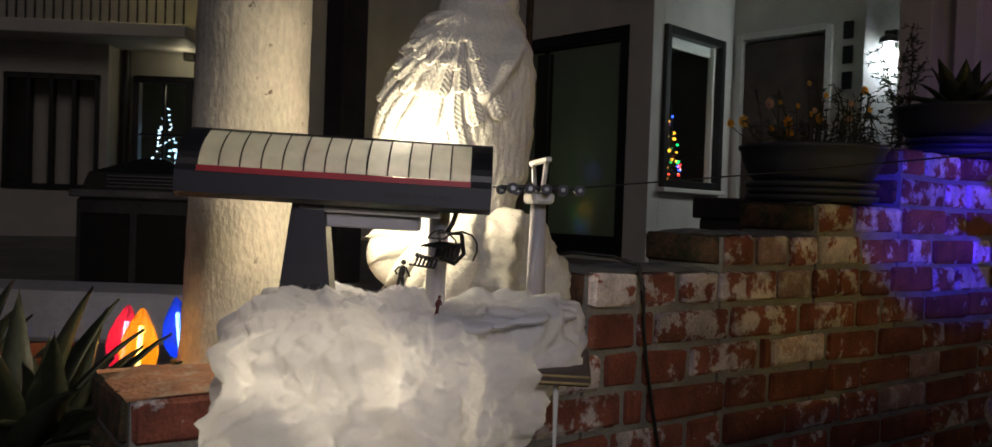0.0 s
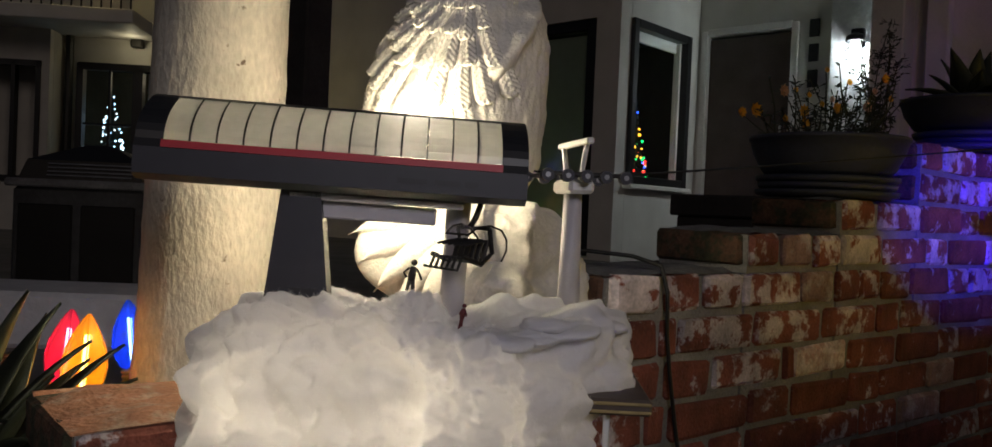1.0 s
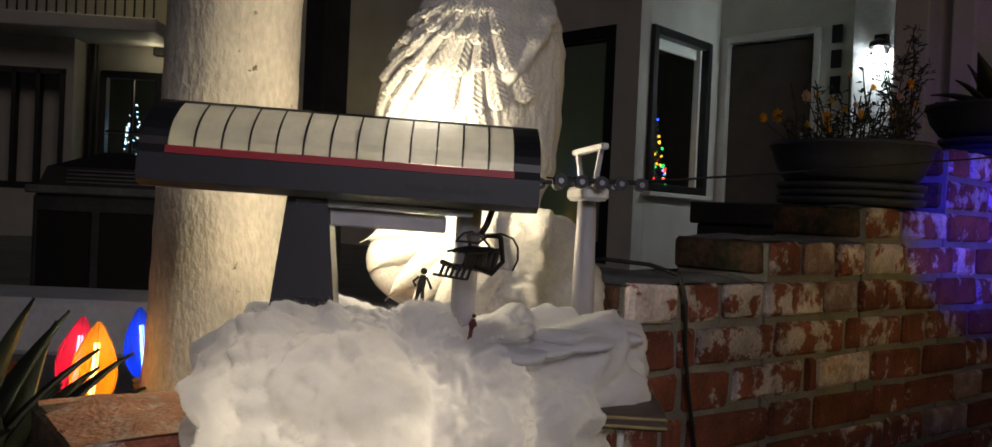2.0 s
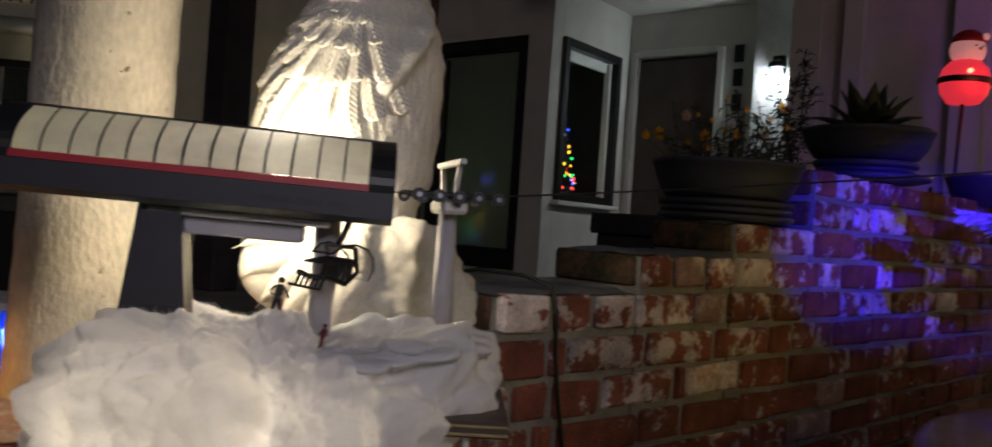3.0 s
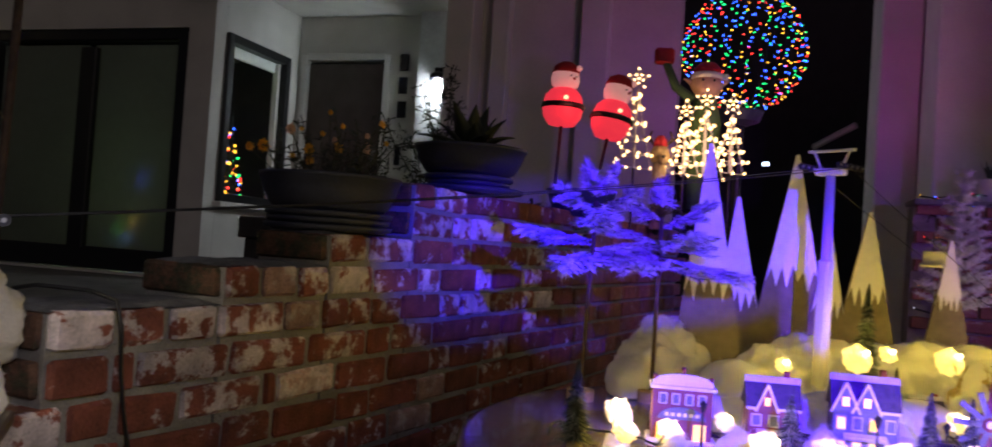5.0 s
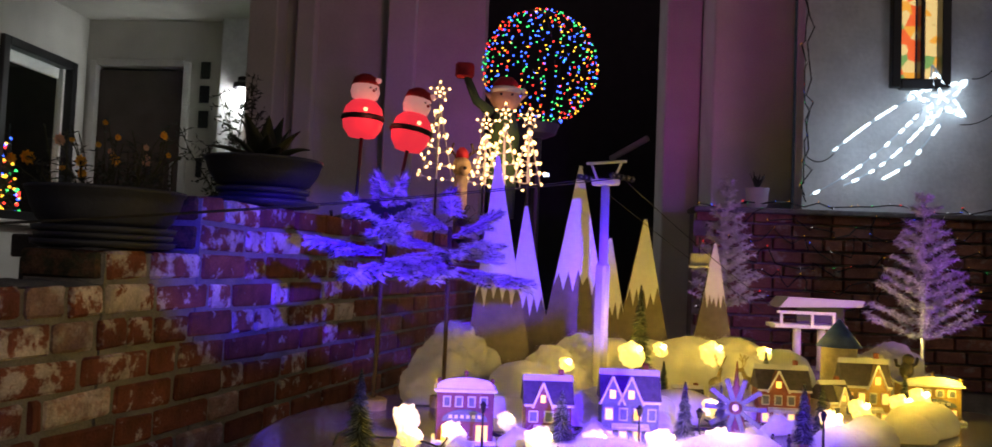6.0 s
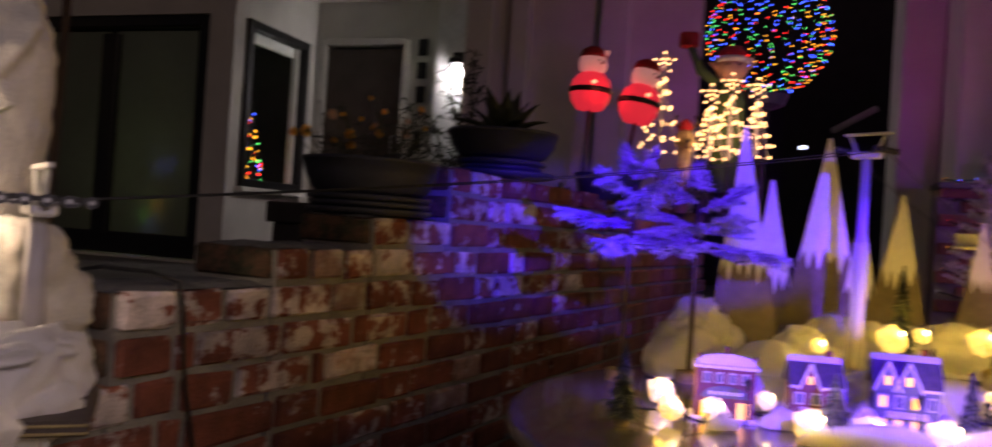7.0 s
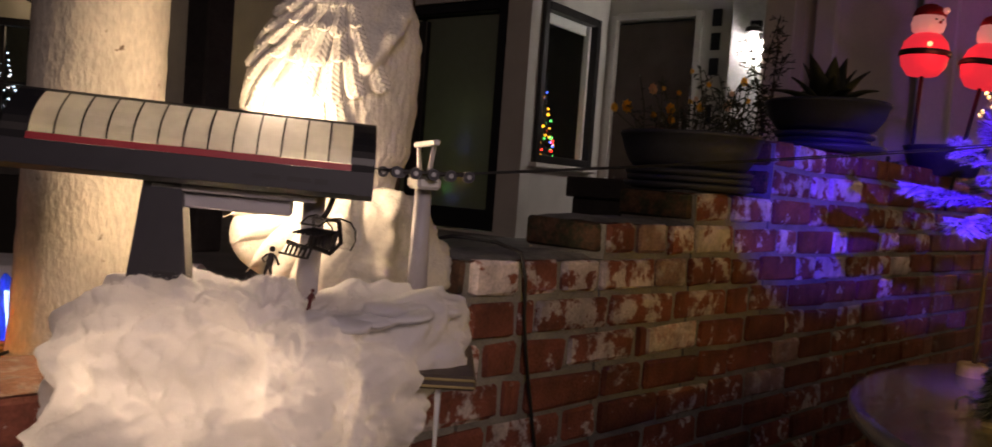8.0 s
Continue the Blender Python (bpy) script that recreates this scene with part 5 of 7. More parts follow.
def table_edge(a, grow=0.0):
    """The rim of the table: two half circles joined by short straights."""
    c, s = math.cos(a), math.sin(a)
    return Vector((TX + (0.195 if c >= 0 else -0.195) + (TRAD + grow) * c, TY - (0.012 if c >= 0 else -0.012) + (TRAD + grow) * s, 0))


tb = thing("display_table", Matrix.Identity(4), "display table with rounded corners under a wrinkled vinyl sheet", "table")
s = Shape()
n = 72
rings = [(-0.02, -0.030), (0.0, -0.026), (0.004, -0.012), (0.0, -0.003), (-0.012, 0.0)]
vs = []
for gr, dz in rings:
    for j in range(n):
        p = table_edge(2 * math.pi * j / n, gr)
        vs.append((p.x, p.y, TZ + dz + 0.0015 * noise.noise(p * 12)))
fs = [(i * n + j, i * n + (j + 1) % n, (i + 1) * n + (j + 1) % n, (i + 1) * n + j) for i in range(len(rings) - 1) for j in range(n)]
s.add(vs, fs)
inner = []
for f in (1.0, 0.92, 0.8, 0.65, 0.5, 0.33, 0.16):
    for j in range(n):
        p = table_edge(2 * math.pi * j / n, -0.012)
        q = Vector((TX, TY, 0)).lerp(p, f)
        inner.append((q.x, q.y, TZ + (0.003 * noise.noise(q * 14) if f < 1 else 0)))
s.add(inner, [(i * n + j, i * n + (j + 1) % n, (i + 1) * n + (j + 1) % n, (i + 1) * n + j) for i in range(6) for j in range(n)] + [tuple(6 * n + j for j in range(n))])
part("tabletop", s, VINYL, tb, "", True)
for dx, dy in ((-0.55, -0.42), (0.55, -0.42), (-0.55, 0.42), (0.55, 0.42)):
    p = Vector((TX + dx, TY + dy, 0))
    part("leg", Shape().tube([p, p + Vector((0, 0, TZ - 0.03))], 0.018, 10), TABLELEG, tb, "", True)


def snow_drift(name, balls, centre, seed, label, nu=150, nv=80, rough=0.020, fib=3400):
    ob = part(name, blob(balls, centre, nu, nv, rough=rough, scale=17, floor=TZ + 0.002), COTTON, None, "", True)
    smoothed(ob, 2, 0.5)
    tagged(ob, label, "artificial snow", "cotton drifts")
    f = part("stray_fibre", fuzz(ob.data, fib, 0.015, 0.0005, seed, lambda c: c.z > TZ + 0.02), FIBRE, ob)
    tagged(f, "fine cotton fibres", kind="stuff")
    return ob


snow_drift("cotton_drift", [(1.43, 1.84, 0.80, 0.070), (1.50, 1.88, 0.84, 0.085), (1.55, 1.90, 0.88, 0.075), (1.62, 1.93, 0.83, 0.10)], (1.53, 1.89, 0.83), 1, "cotton drift behind the flocked trees")
snow_drift("cotton_drift", [(1.62, 1.72, 0.80, 0.08), (1.74, 1.75, 0.81, 0.09), (1.85, 1.76, 0.83, 0.10), (1.97, 1.78, 0.82, 0.10)], (1.80, 1.75, 0.80), 2, "long cotton drift in front of the board mountains")
snow_drift("cotton_drift", [(2.08, 1.76, 0.82, 0.10), (2.20, 1.72, 0.82, 0.11), (2.33, 1.66, 0.82, 0.11), (2.45, 1.60, 0.80, 0.10)], (2.25, 1.68, 0.80), 3, "cotton drift at the back of the village")
snow_drift("cotton_drift", [(2.46, 1.36, 0.83, 0.08), (2.53, 1.32, 0.85, 0.085), (2.49, 1.27, 0.80, 0.07)], (2.49, 1.32, 0.82), 4, "cotton mound between the cottages", 120, 64)
snow_drift("cotton_drift", [(1.40, 1.50, 0.785, 0.055), (1.50, 1.46, 0.79, 0.06), (1.60, 1.42, 0.79, 0.065), (1.70, 1.38, 0.79, 0.06)], (1.55, 1.44, 0.785), 5, "low cotton drift between the cottages", 140, 60)
snow_drift("cotton_drift", [(1.80, 1.40, 0.79, 0.06), (1.95, 1.36, 0.79, 0.065), (2.08, 1.30, 0.79, 0.06)], (1.94, 1.35, 0.785), 6, "low cotton drift behind the windmill", 140, 60)
snow_drift("cotton_drift", [(1.30, 1.22, 0.775, 0.035), (1.42, 1.17, 0.775, 0.04), (1.55, 1.10, 0.775, 0.04), (1.68, 1.06, 0.775, 0.04)], (1.48, 1.14, 0.785), 7, "low cotton drift along the front of the village", 140, 60)
snow_drift("cotton_drift", [(1.85, 1.05, 0.775, 0.045), (1.98, 1.04, 0.785, 0.05), (2.12, 1.04, 0.78, 0.05), (2.26, 1.07, 0.785, 0.06)], (2.04, 1.05, 0.79), 8, "cotton drift before the brick cottages", 140, 60)

for k, (x, y, r) in enumerate(((1.318, 1.335, 0.022), (1.448, 1.270, 0.024), (1.585, 1.215, 0.026), (1.20, 1.335, 0.018), (1.65, 1.30, 0.030), (1.76, 1.155, 0.022), (1.905, 1.20, 0.026), (2.06, 1.095, 0.026), (2.30, 1.20, 0.034), (2.33, 1.30, 0.030), (1.46, 1.40, 0.030))):
    snow_drift("cotton_drift", [(x, y, TZ + r * 0.7, r), (x + r, y - 0.3 * r, TZ + r * 0.5, r * 0.8), (x - 0.9 * r, y + 0.2 * r, TZ + r * 0.4, r * 0.7)], (x, y, TZ + r * 0.5), 20 + k, "small lump of cotton snow tucked between the cottages", 48, 26, 0.010, 500)

# glowing balls of cotton with lights inside
BALLG = mat("lit_cotton", (0.92, 0.88, 0.76), 0.9, bump=0.6, fine=60, vary=0.1, emit=(1.0, 0.70, 0.15), power=0.95)
GLOWS = [(1.200, 1.530, 0.806, 0.024), (1.130, 1.395, 0.803, 0.020), (1.215, 1.385, 0.800, 0.020), (1.300, 1.240, 0.805, 0.026), (1.400, 1.210, 0.800, 0.022), (1.865, 1.60, 0.90, 0.030), (2.16, 1.60, 0.895, 0.030), (1.50, 1.150, 0.802, 0.026),
         (1.62, 1.120, 0.802, 0.024), (1.395, 1.56, 0.81, 0.022), (1.94, 1.66, 0.90, 0.020), (1.90, 1.08, 0.825, 0.020), (2.03, 1.10, 0.835, 0.020), (2.19, 1.10, 0.835, 0.022), (2.30, 1.12, 0.84, 0.022), (2.44, 1.14, 0.815, 0.022), (1.76, 1.26, 0.83, 0.018), (1.345, 1.405, 0.81, 0.016), (2.31, 1.55, 0.895, 0.018), (2.03, 1.665, 0.90, 0.018), (1.70, 1.655, 0.875, 0.016)]
for k, (x, y, z, r) in enumerate(GLOWS):
    gb_ = thing("light_ball", Matrix.Translation((x, y, z)), "lump of cotton glowing warm yellow from a small bulb inside", "fairy light", "glowing cotton lumps")
    bl_ = blob([(0, 0, 0, r), (r * 0.5, 0.2 * r, 0.2 * r, r * 0.7), (-r * 0.5, -0.2 * r, 0, r * 0.6)], (0, 0, 0), 40, 26, rough=0.011, scale=30)
    part("cotton", bl_, BALLG, gb_, "", True)
    part("bulb", Shape().ball((0, -r * 0.9, r * 0.55), 0.006, 8), WARM, gb_)
    if k not in (2, 9, 10, 17, 4):
        lamp("fairy_bulb", "POINT", (x - 0.025, y - 0.045, z + r + 0.040), 0.46 if y > 1.5 else 0.34, (1.0, 0.66, 0.06), 0.010)

# light cords winding over the table
rc = chance(17)
for k in range(5):
    x, y = 1.12 + 0.22 * k, 1.46 - 0.05 * k
    pts = []
    for i in range(26):
        pts.append((x + 0.022 * i - 0.1, y + 0.06 * math.sin(i * 0.7 + k) - 0.006 * i, TZ + 0.008 + 0.012 * abs(math.sin(i * 0.9))))
    solid("cable", Shape().tube(pts, 0.0022, 5), WIRE, "thin black fairy light cord winding over the table", "cable", "fairy light cords", smooth=True)


# board mountains with white zigzag caps
def mountain(place, w, h, cap, lean, seed, label):
    r = chance(seed)
    ang = -36
    m_ = thing("mountain", pose(*place, 0, 0, ang), label, "board mountain", "board mountains")
    ap = lean * w
    half = w / 2
    out = [(-half, 0), (half, 0), (ap + 0.004, h), (ap - 0.004, h)]
    part("board", Shape().plate(out, 0.012, M=Matrix.Translation((0, 0.003, 0))), BOARD, m_)
    nzg = 5
    f = cap
    xl, xr = ap + (-half - ap) * f, ap + (half - ap) * f
    zz = h * (1 - f)
    pts = [(ap - 0.004, h + 0.001)]
    pts.append((xl - 0.001, zz))
    for i in range(nzg):
        x0 = xl + (xr - xl) * (i + 0.5) / nzg
        x1 = xl + (xr - xl) * (i + 1) / nzg
        pts.append((x0, zz + h * r.uniform(0.05, 0.10)))
        if i < nzg - 1:
            pts.append((x1, zz - h * r.uniform(-0.01, 0.05)))
    pts += [(xr + 0.001, zz), (ap + 0.004, h + 0.001)]
    part("snow_cap", Shape().plate(list(reversed(pts)), 0.006, M=Matrix.Translation((0, -0.003, 0))), SNOWP, m_, "white painted jagged snow cap")
    return m_


mountain((1.635, 1.838, 0.80), 0.185, 0.583, 0.62, -0.12, 1, "tall board mountain with white cap in violet light")
mountain((1.775, 1.905, 0.80), 0.165, 0.467, 0.60, -0.10, 2, "narrow board mountain with white cap in violet light")
mountain((2.000, 1.965, 0.80), 0.240, 0.603, 0.58, -0.02, 3, "tall grey board mountain with white snowy peak")
mountain((2.075, 1.905, 0.80), 0.145, 0.395, 0.55, -0.05, 4, "small board mountain with white peak behind the tower")
mountain((2.150, 1.850, 0.80), 0.190, 0.455, 0.52, 0.0, 5, "grey board mountain with white peak in warm light")
mountain((2.385, 1.790, 0.80), 0.150, 0.395, 0.45, 0.0, 6, "small white tipped board mountain beside the tinsel tree")


# bottle brush and tinsel trees
def brush_tree(place, h, r0, seed, mats, label, base=True, layers=True):
    r = chance(seed)
    t_ = thing("bottle_brush_tree", Matrix.Translation(place), label, "bottle brush tree", "bottle brush trees")
    s = Shape()
    cnt = int(1500 + 5000 * h)
    for _ in range(cnt):
        f = r.random() ** 0.85
        z = h * (0.10 + 0.90 * f)
        a = r.uniform(0, 6.283)
        q = r0 * (1 - f) * (0.72 + 0.28 * (1 if not layers else abs(math.sin(f * 22)))) + 0.002
        d = Vector((math.cos(a) * q, math.sin(a) * q, -0.25 * q))
        p = Vector((0, 0, z))
        k = 1 if r.random() < 0.35 else 0
        s.blade(p + d * 0.1, p + d * r.uniform(0.8, 1.1), 0.0030, (-math.sin(a), math.cos(a), r.uniform(-1, 1)), k)
    part("bristles", s, list(mats), t_)
    part("wire_stem", Shape().tube([(0, 0, 0), (0, 0, h * 0.97)], 0.0018, 5), BARKD, t_)
    if base:
        part("foot", Shape().lathe([(r0 * 0.32, 0), (r0 * 0.32, 0.008), (r0 * 0.22, 0.012)], 14), GOLDW, t_)
    return t_


GN = (NEEDLE, NEEDLEF)
FN = (NEEDLEF, SNOWP)
for k, (x, y, h, r0, mm, lb) in enumerate(((1.035, 1.395, 0.145, 0.040, GN, "frosted dark bottle brush tree at the table edge"), (1.325, 1.215, 0.120, 0.045, GN, "dark bottle brush tree before the plum cottage"),
                                          (1.575, 1.165, 0.130, 0.030, GN, "frosted bottle brush tree beside the red stall"), (1.668, 1.16, 0.120, 0.026, GN, "slim bottle brush tree beside the windmill"),
                                          (1.820, 1.085, 0.125, 0.030, GN, "dark bottle brush tree between cottages"), (1.905, 1.615, 0.285, 0.060, GN, "tall snowy bottle brush tree before the mountains"),
                                          (1.83, 1.46, 0.125, 0.026, GN, "slim bottle brush tree on the drift"), (1.76, 1.21, 0.09, 0.022, GN, "small bottle brush tree behind the windmill"), (1.945, 1.13, 0.11, 0.028, GN, "dark bottle brush tree beside the red cottage"), (2.26, 1.13, 0.12, 0.028, GN, "dark bottle brush tree beside the ochre cottage"), (2.12, 1.40, 0.15, 0.032, FN, "frosted bottle brush tree on the drift behind the cottages"))):
    brush_tree((x, y, TZ + (0.01 if k in (5,) else 0.0)), h, r0, 50 + k, mm, lb)


def tinsel_tree(place, h, spread, seed, label):
    r = chance(seed)
    t_ = thing("tinsel_tree", Matrix.Translation(place), label, "tinsel tree", "tinsel trees")
    s, tk = Shape(), Shape()
    tk.tube([(0, 0, -0.02), (0, 0, h * 0.96)], [0.008, 0.003], 6)
    tiers = 11
    for i in range(tiers):
        f = i / (tiers - 1)
        z = h * (0.20 + 0.74 * f)
        L = spread * (1 - 0.82 * f)
        nb_ = 7 if i < 8 else 4
        for b in range(nb_):
            a = 6.283 * b / nb_ + i * 0.9 + r.uniform(-0.2, 0.2)
            tip = Vector((math.cos(a) * L, math.sin(a) * L, z + L * r.uniform(0.35, 0.65)))
            root = Vector((0, 0, z))
            tk.tube([root, tip], 0.0014, 4)
            for _ in range(int(90 + 600 * L)):
                p = root.lerp(tip, r.uniform(0.12, 1.02))
                d = Vector((r.uniform(-1, 1), r.uniform(-1, 1), r.uniform(-1, 1))).normalized()
                s.blade(p, p + d * r.uniform(0.014, 0.024), 0.0056, d.orthogonal())
    for _ in range(150):
        p = Vector((0, 0, h * r.uniform(0.2, 1.0)))
        d = Vector((r.uniform(-1, 1), r.uniform(-1, 1), r.uniform(-0.4, 1))).normalized()
        s.blade(p, p + d * 0.018, 0.0022, d.orthogonal())
    part("trunk", tk, STEEL, t_)
    part("tinsel", s, TINSEL, t_)
    return t_


# two added lamps without bulbs, warm fill for the tinsel trees
lamp("fairy_bulb", "POINT", (2.78, 1.46, 0.93), 1.6, (1.0, 0.76, 0.22), 0.02)
lamp("fairy_bulb", "POINT", (2.52, 1.80, 0.95), 1.0, (1.0, 0.76, 0.22), 0.02)
tinsel_tree((2.700, 2.010, 0.88), 0.57, 0.125, 5, "silver tinsel tree at the back of the village")
tinsel_tree((3.050, 1.510, 0.80), 0.60, 0.170, 6, "silver tinsel tree glittering beside the village table")
tinpot = Shape().lathe([(0.09, 0.0), (0.10, 0.20), (0.105, 0.21), (0.09, 0.21)], 20)
for p in ((3.05, 1.51, 0.60), (2.70, 2.01, 0.68)):
    st_ = Shape().box((0, 0, p[2] / 2), (0.24, 0.24, p[2]), b=0.01)
    solid("stool", st_, DOORWOOD, "dark plain stool carrying the tinsel tree pot", "stool", "tinsel tree stools", m=Matrix.Translation((p[0], p[1], 0)))
    solid("tin_pot", tinpot, BLACKM, "dark pot at the foot of the tinsel tree", "plant pot", "tinsel tree pots", m=Matrix.Translation(p))


# flocked branch trees on thin poles
def flocked_tree(place, top, branches, seed, label, tilt):
    r = chance(seed)
    t_ = thing("flocked_tree", pose(*place, *tilt), label, "flocked tree", "flocked trees")
    h = top - place[2]
    part("pole", Shape().tube([(0, 0, 0), (0, 0, h * 0.9)], 0.005, 8), BARKD, t_, "", True)
    part("foot", Shape().lathe([(0.030, 0), (0.031, 0.024), (0.026, 0.027), (0.004, 0.027)], 18), GOLDW, t_)
    for i, (az, z0, L, rise) in enumerate(branches):
        s = Shape()
        root = Vector((0, 0, h * z0))
        a = radians(az)
        tip = root + Vector((math.cos(a) * L, math.sin(a) * L, rise))
        twigs = [(root, tip)]
        for k in range(7):
            f = 0.18 + 0.115 * k
            q = root.lerp(tip, f)
            for sg in (-1, 1):
                b = a + sg * r.uniform(0.55, 0.85)
                l2 = L * 0.52 * (1.12 - f) * r.uniform(0.8, 1.15)
                twigs.append((q, q + Vector((math.cos(b) * l2, math.sin(b) * l2, rise * 0.2 + r.uniform(-0.022, 0.004)))))
        for p0, p1 in twigs:
            s.tube([p0, p1], 0.0022, 5, 1)
            d0 = (p1 - p0)
            side = Vector((-d0.y, d0.x, 0)).normalized()
            for _ in range(int(80 + 1300 * d0.length)):
                p = p0.lerp(p1, r.random())
                d = d0.normalized() * r.uniform(0.5, 1.0) + side * r.choice((-1, 1)) * r.uniform(0.3, 1.0) + Vector((0, 0, r.uniform(-0.45, 0.30)))
                d.normalize()
                s.blade(p, p + d * r.uniform(0.016, 0.027), 0.0036, d.orthogonal() + Vector((0, 0, r.uniform(-1, 1))), 0 if r.random() < 0.80 else 2)
        part("branch", s, [FLOCK, FLOCK, NEEDLE], t_)
    return t_


flocked_tree((1.259, 1.785, TZ), 1.262, [(165, 0.72, 0.17, 0.02), (215, 0.66, 0.15, -0.02), (130, 0.70, 0.16, 0.03), (-10, 0.68, 0.16, 0.02), (-60, 0.64, 0.17, 0.0), (250, 0.76, 0.12, 0.05), (60, 0.75, 0.14, 0.05), (195, 0.84, 0.11, 0.05), (-30, 0.86, 0.09, 0.05), (90, 0.93, 0.05, 0.07), (280, 0.92, 0.05, 0.06)], 7, "flocked white fir tree on a thin pole in blue light", (0, 1.5, 0))
flocked_tree((1.423, 1.756, TZ), 1.235, [(-20, 0.70, 0.20, -0.03), (20, 0.74, 0.20, 0.04), (-50, 0.66, 0.20, -0.01), (160, 0.70, 0.17, 0.0), (215, 0.68, 0.16, -0.01), (100, 0.76, 0.15, 0.04), (270, 0.76, 0.14, 0.03), (-5, 0.84, 0.13, 0.07), (140, 0.88, 0.08, 0.06), (60, 0.95, 0.05, 0.06)], 8, "flocked fir tree on a thin pole before the mountains", (0, 0, 0))


# cottages
def cottage(place, turn, w, d, h, body, roof, gables, seed, label, lit=True, shop=True):
    """A model house: walls, pitched roof, gable, windows with lit panes, chimney and snow on the roof."""
    r = chance(seed)
    c = thing("cottage", pose(*place, 0, 0, turn), label, "model cottage", "model cottages")
    part("wall", Shape().box((0, 0, h * 0.32), (w, d, h * 0.64), b=0.0015), body, c)
    hr = h * 0.36
    rf_ = Shape()
    o = 0.004
    rf_.add([(-w / 2 - o, -d / 2 - o, h * 0.64), (w / 2 + o, -d / 2 - o, h * 0.64), (w / 2 + o, d / 2 + o, h * 0.64), (-w / 2 - o, d / 2 + o, h * 0.64), (-w / 2 - o, 0, h * 0.64 + hr), (w / 2 + o, 0, h * 0.64 + hr)],
            [(0, 1, 5, 4), (2, 3, 4, 5), (0, 4, 3), (1, 2, 5), (0, 3, 2, 1)])
    rp_ = part("roof", rf_, roof, c)
    chs = Shape().box((w * 0.30, d * 0.1, h * 0.64 + hr * 0.9), (0.010, 0.010, hr * 0.8), b=0.001)
    part("chimney", chs, COTTAGE[3], rp_)
    cap = Shape().add([(-w / 2 - o, -0.008, h * 0.64 + hr * 0.86), (w / 2 + o, -0.008, h * 0.64 + hr * 0.86), (w / 2 + o, 0.0, h * 0.64 + hr + 0.004), (-w / 2 - o, 0.0, h * 0.64 + hr + 0.004), (w / 2 + o, 0.008, h * 0.64 + hr * 0.86), (-w / 2 - o, 0.008, h * 0.64 + hr * 0.86)],
                      [(0, 1, 2, 3), (3, 2, 4, 5), (0, 3, 5), (1, 4, 2), (0, 5, 4, 1)])
    part("roof_snow", cap, SNOWP, rp_, "strip of painted snow")
    for gx in gables:
        gw = w * 0.42
        gz = h * 0.60
        gs_ = Shape()
        gs_.add([(gx - gw / 2, -d / 2 - 0.006, gz), (gx + gw / 2, -d / 2 - 0.006, gz), (gx, -d / 2 - 0.006, gz + hr * 0.95), (gx - gw / 2, 0, gz), (gx + gw / 2, 0, gz), (gx, 0, gz + hr * 0.95)],
                [(0, 1, 2), (0, 2, 5, 3), (1, 4, 5, 2), (0, 3, 4, 1)], 0)
        gb_ = part("gable", gs_, body, c)
        for sg in (-1, 1):
            part("bargeboard", Shape().tube([(gx + sg * gw / 2 * 1.06, -d / 2 - 0.008, gz - 0.002), (gx, -d / 2 - 0.008, gz + hr * 0.98)], 0.0022, 5), SNOWP, gb_)
        part("pane", Shape().box((gx, -d / 2 - 0.0075, gz + hr * 0.34), (w * 0.10, 0.002, hr * 0.30)), LITPANE if lit else COTTAGE[5], gb_)
    cols = max(2, int(w / 0.024))
    for lev, z in ((0, 0.17), (1, 0.46)):
        for i in range(cols):
            x = (i + 0.5) / cols * w - w / 2
            wn_ = part("window", Shape().box((x, -d / 2 - 0.001, h * z), (w / cols * 0.62, 0.004, h * 0.17), b=0.0006), COTTAGE[5], c)
            part("pane", Shape().box((x, -d / 2 - 0.0032, h * z), (w / cols * 0.44, 0.002, h * 0.13)), LITPANE if (lit and (lev == 0 or r.random() < 0.4)) else COTTAGE[1], wn_)
    if shop:
        aw = Shape().add([(-w * 0.32, -d / 2, h * 0.34), (w * 0.32, -d / 2, h * 0.34), (w * 0.34, -d / 2 - 0.014, h * 0.27), (-w * 0.34, -d / 2 - 0.014, h * 0.27)], [(0, 1, 2, 3)])
        aw.box((0, -d / 2 - 0.007, h * 0.30), (w * 0.64, 0.012, 0.003))
        part("awning", aw, COTTAGE[5], c, "pale snowy awning")
    part("plinth", Shape().box((0, -0.004, 0.0035), (w + 0.016, d + 0.02, 0.007), b=0.002), SNOWP, c)
    part("cornice", Shape().box((0, -d / 2 - 0.002, h * 0.62), (w + 0.006, 0.006, 0.005), b=0.001), SNOWP, c)
    return c


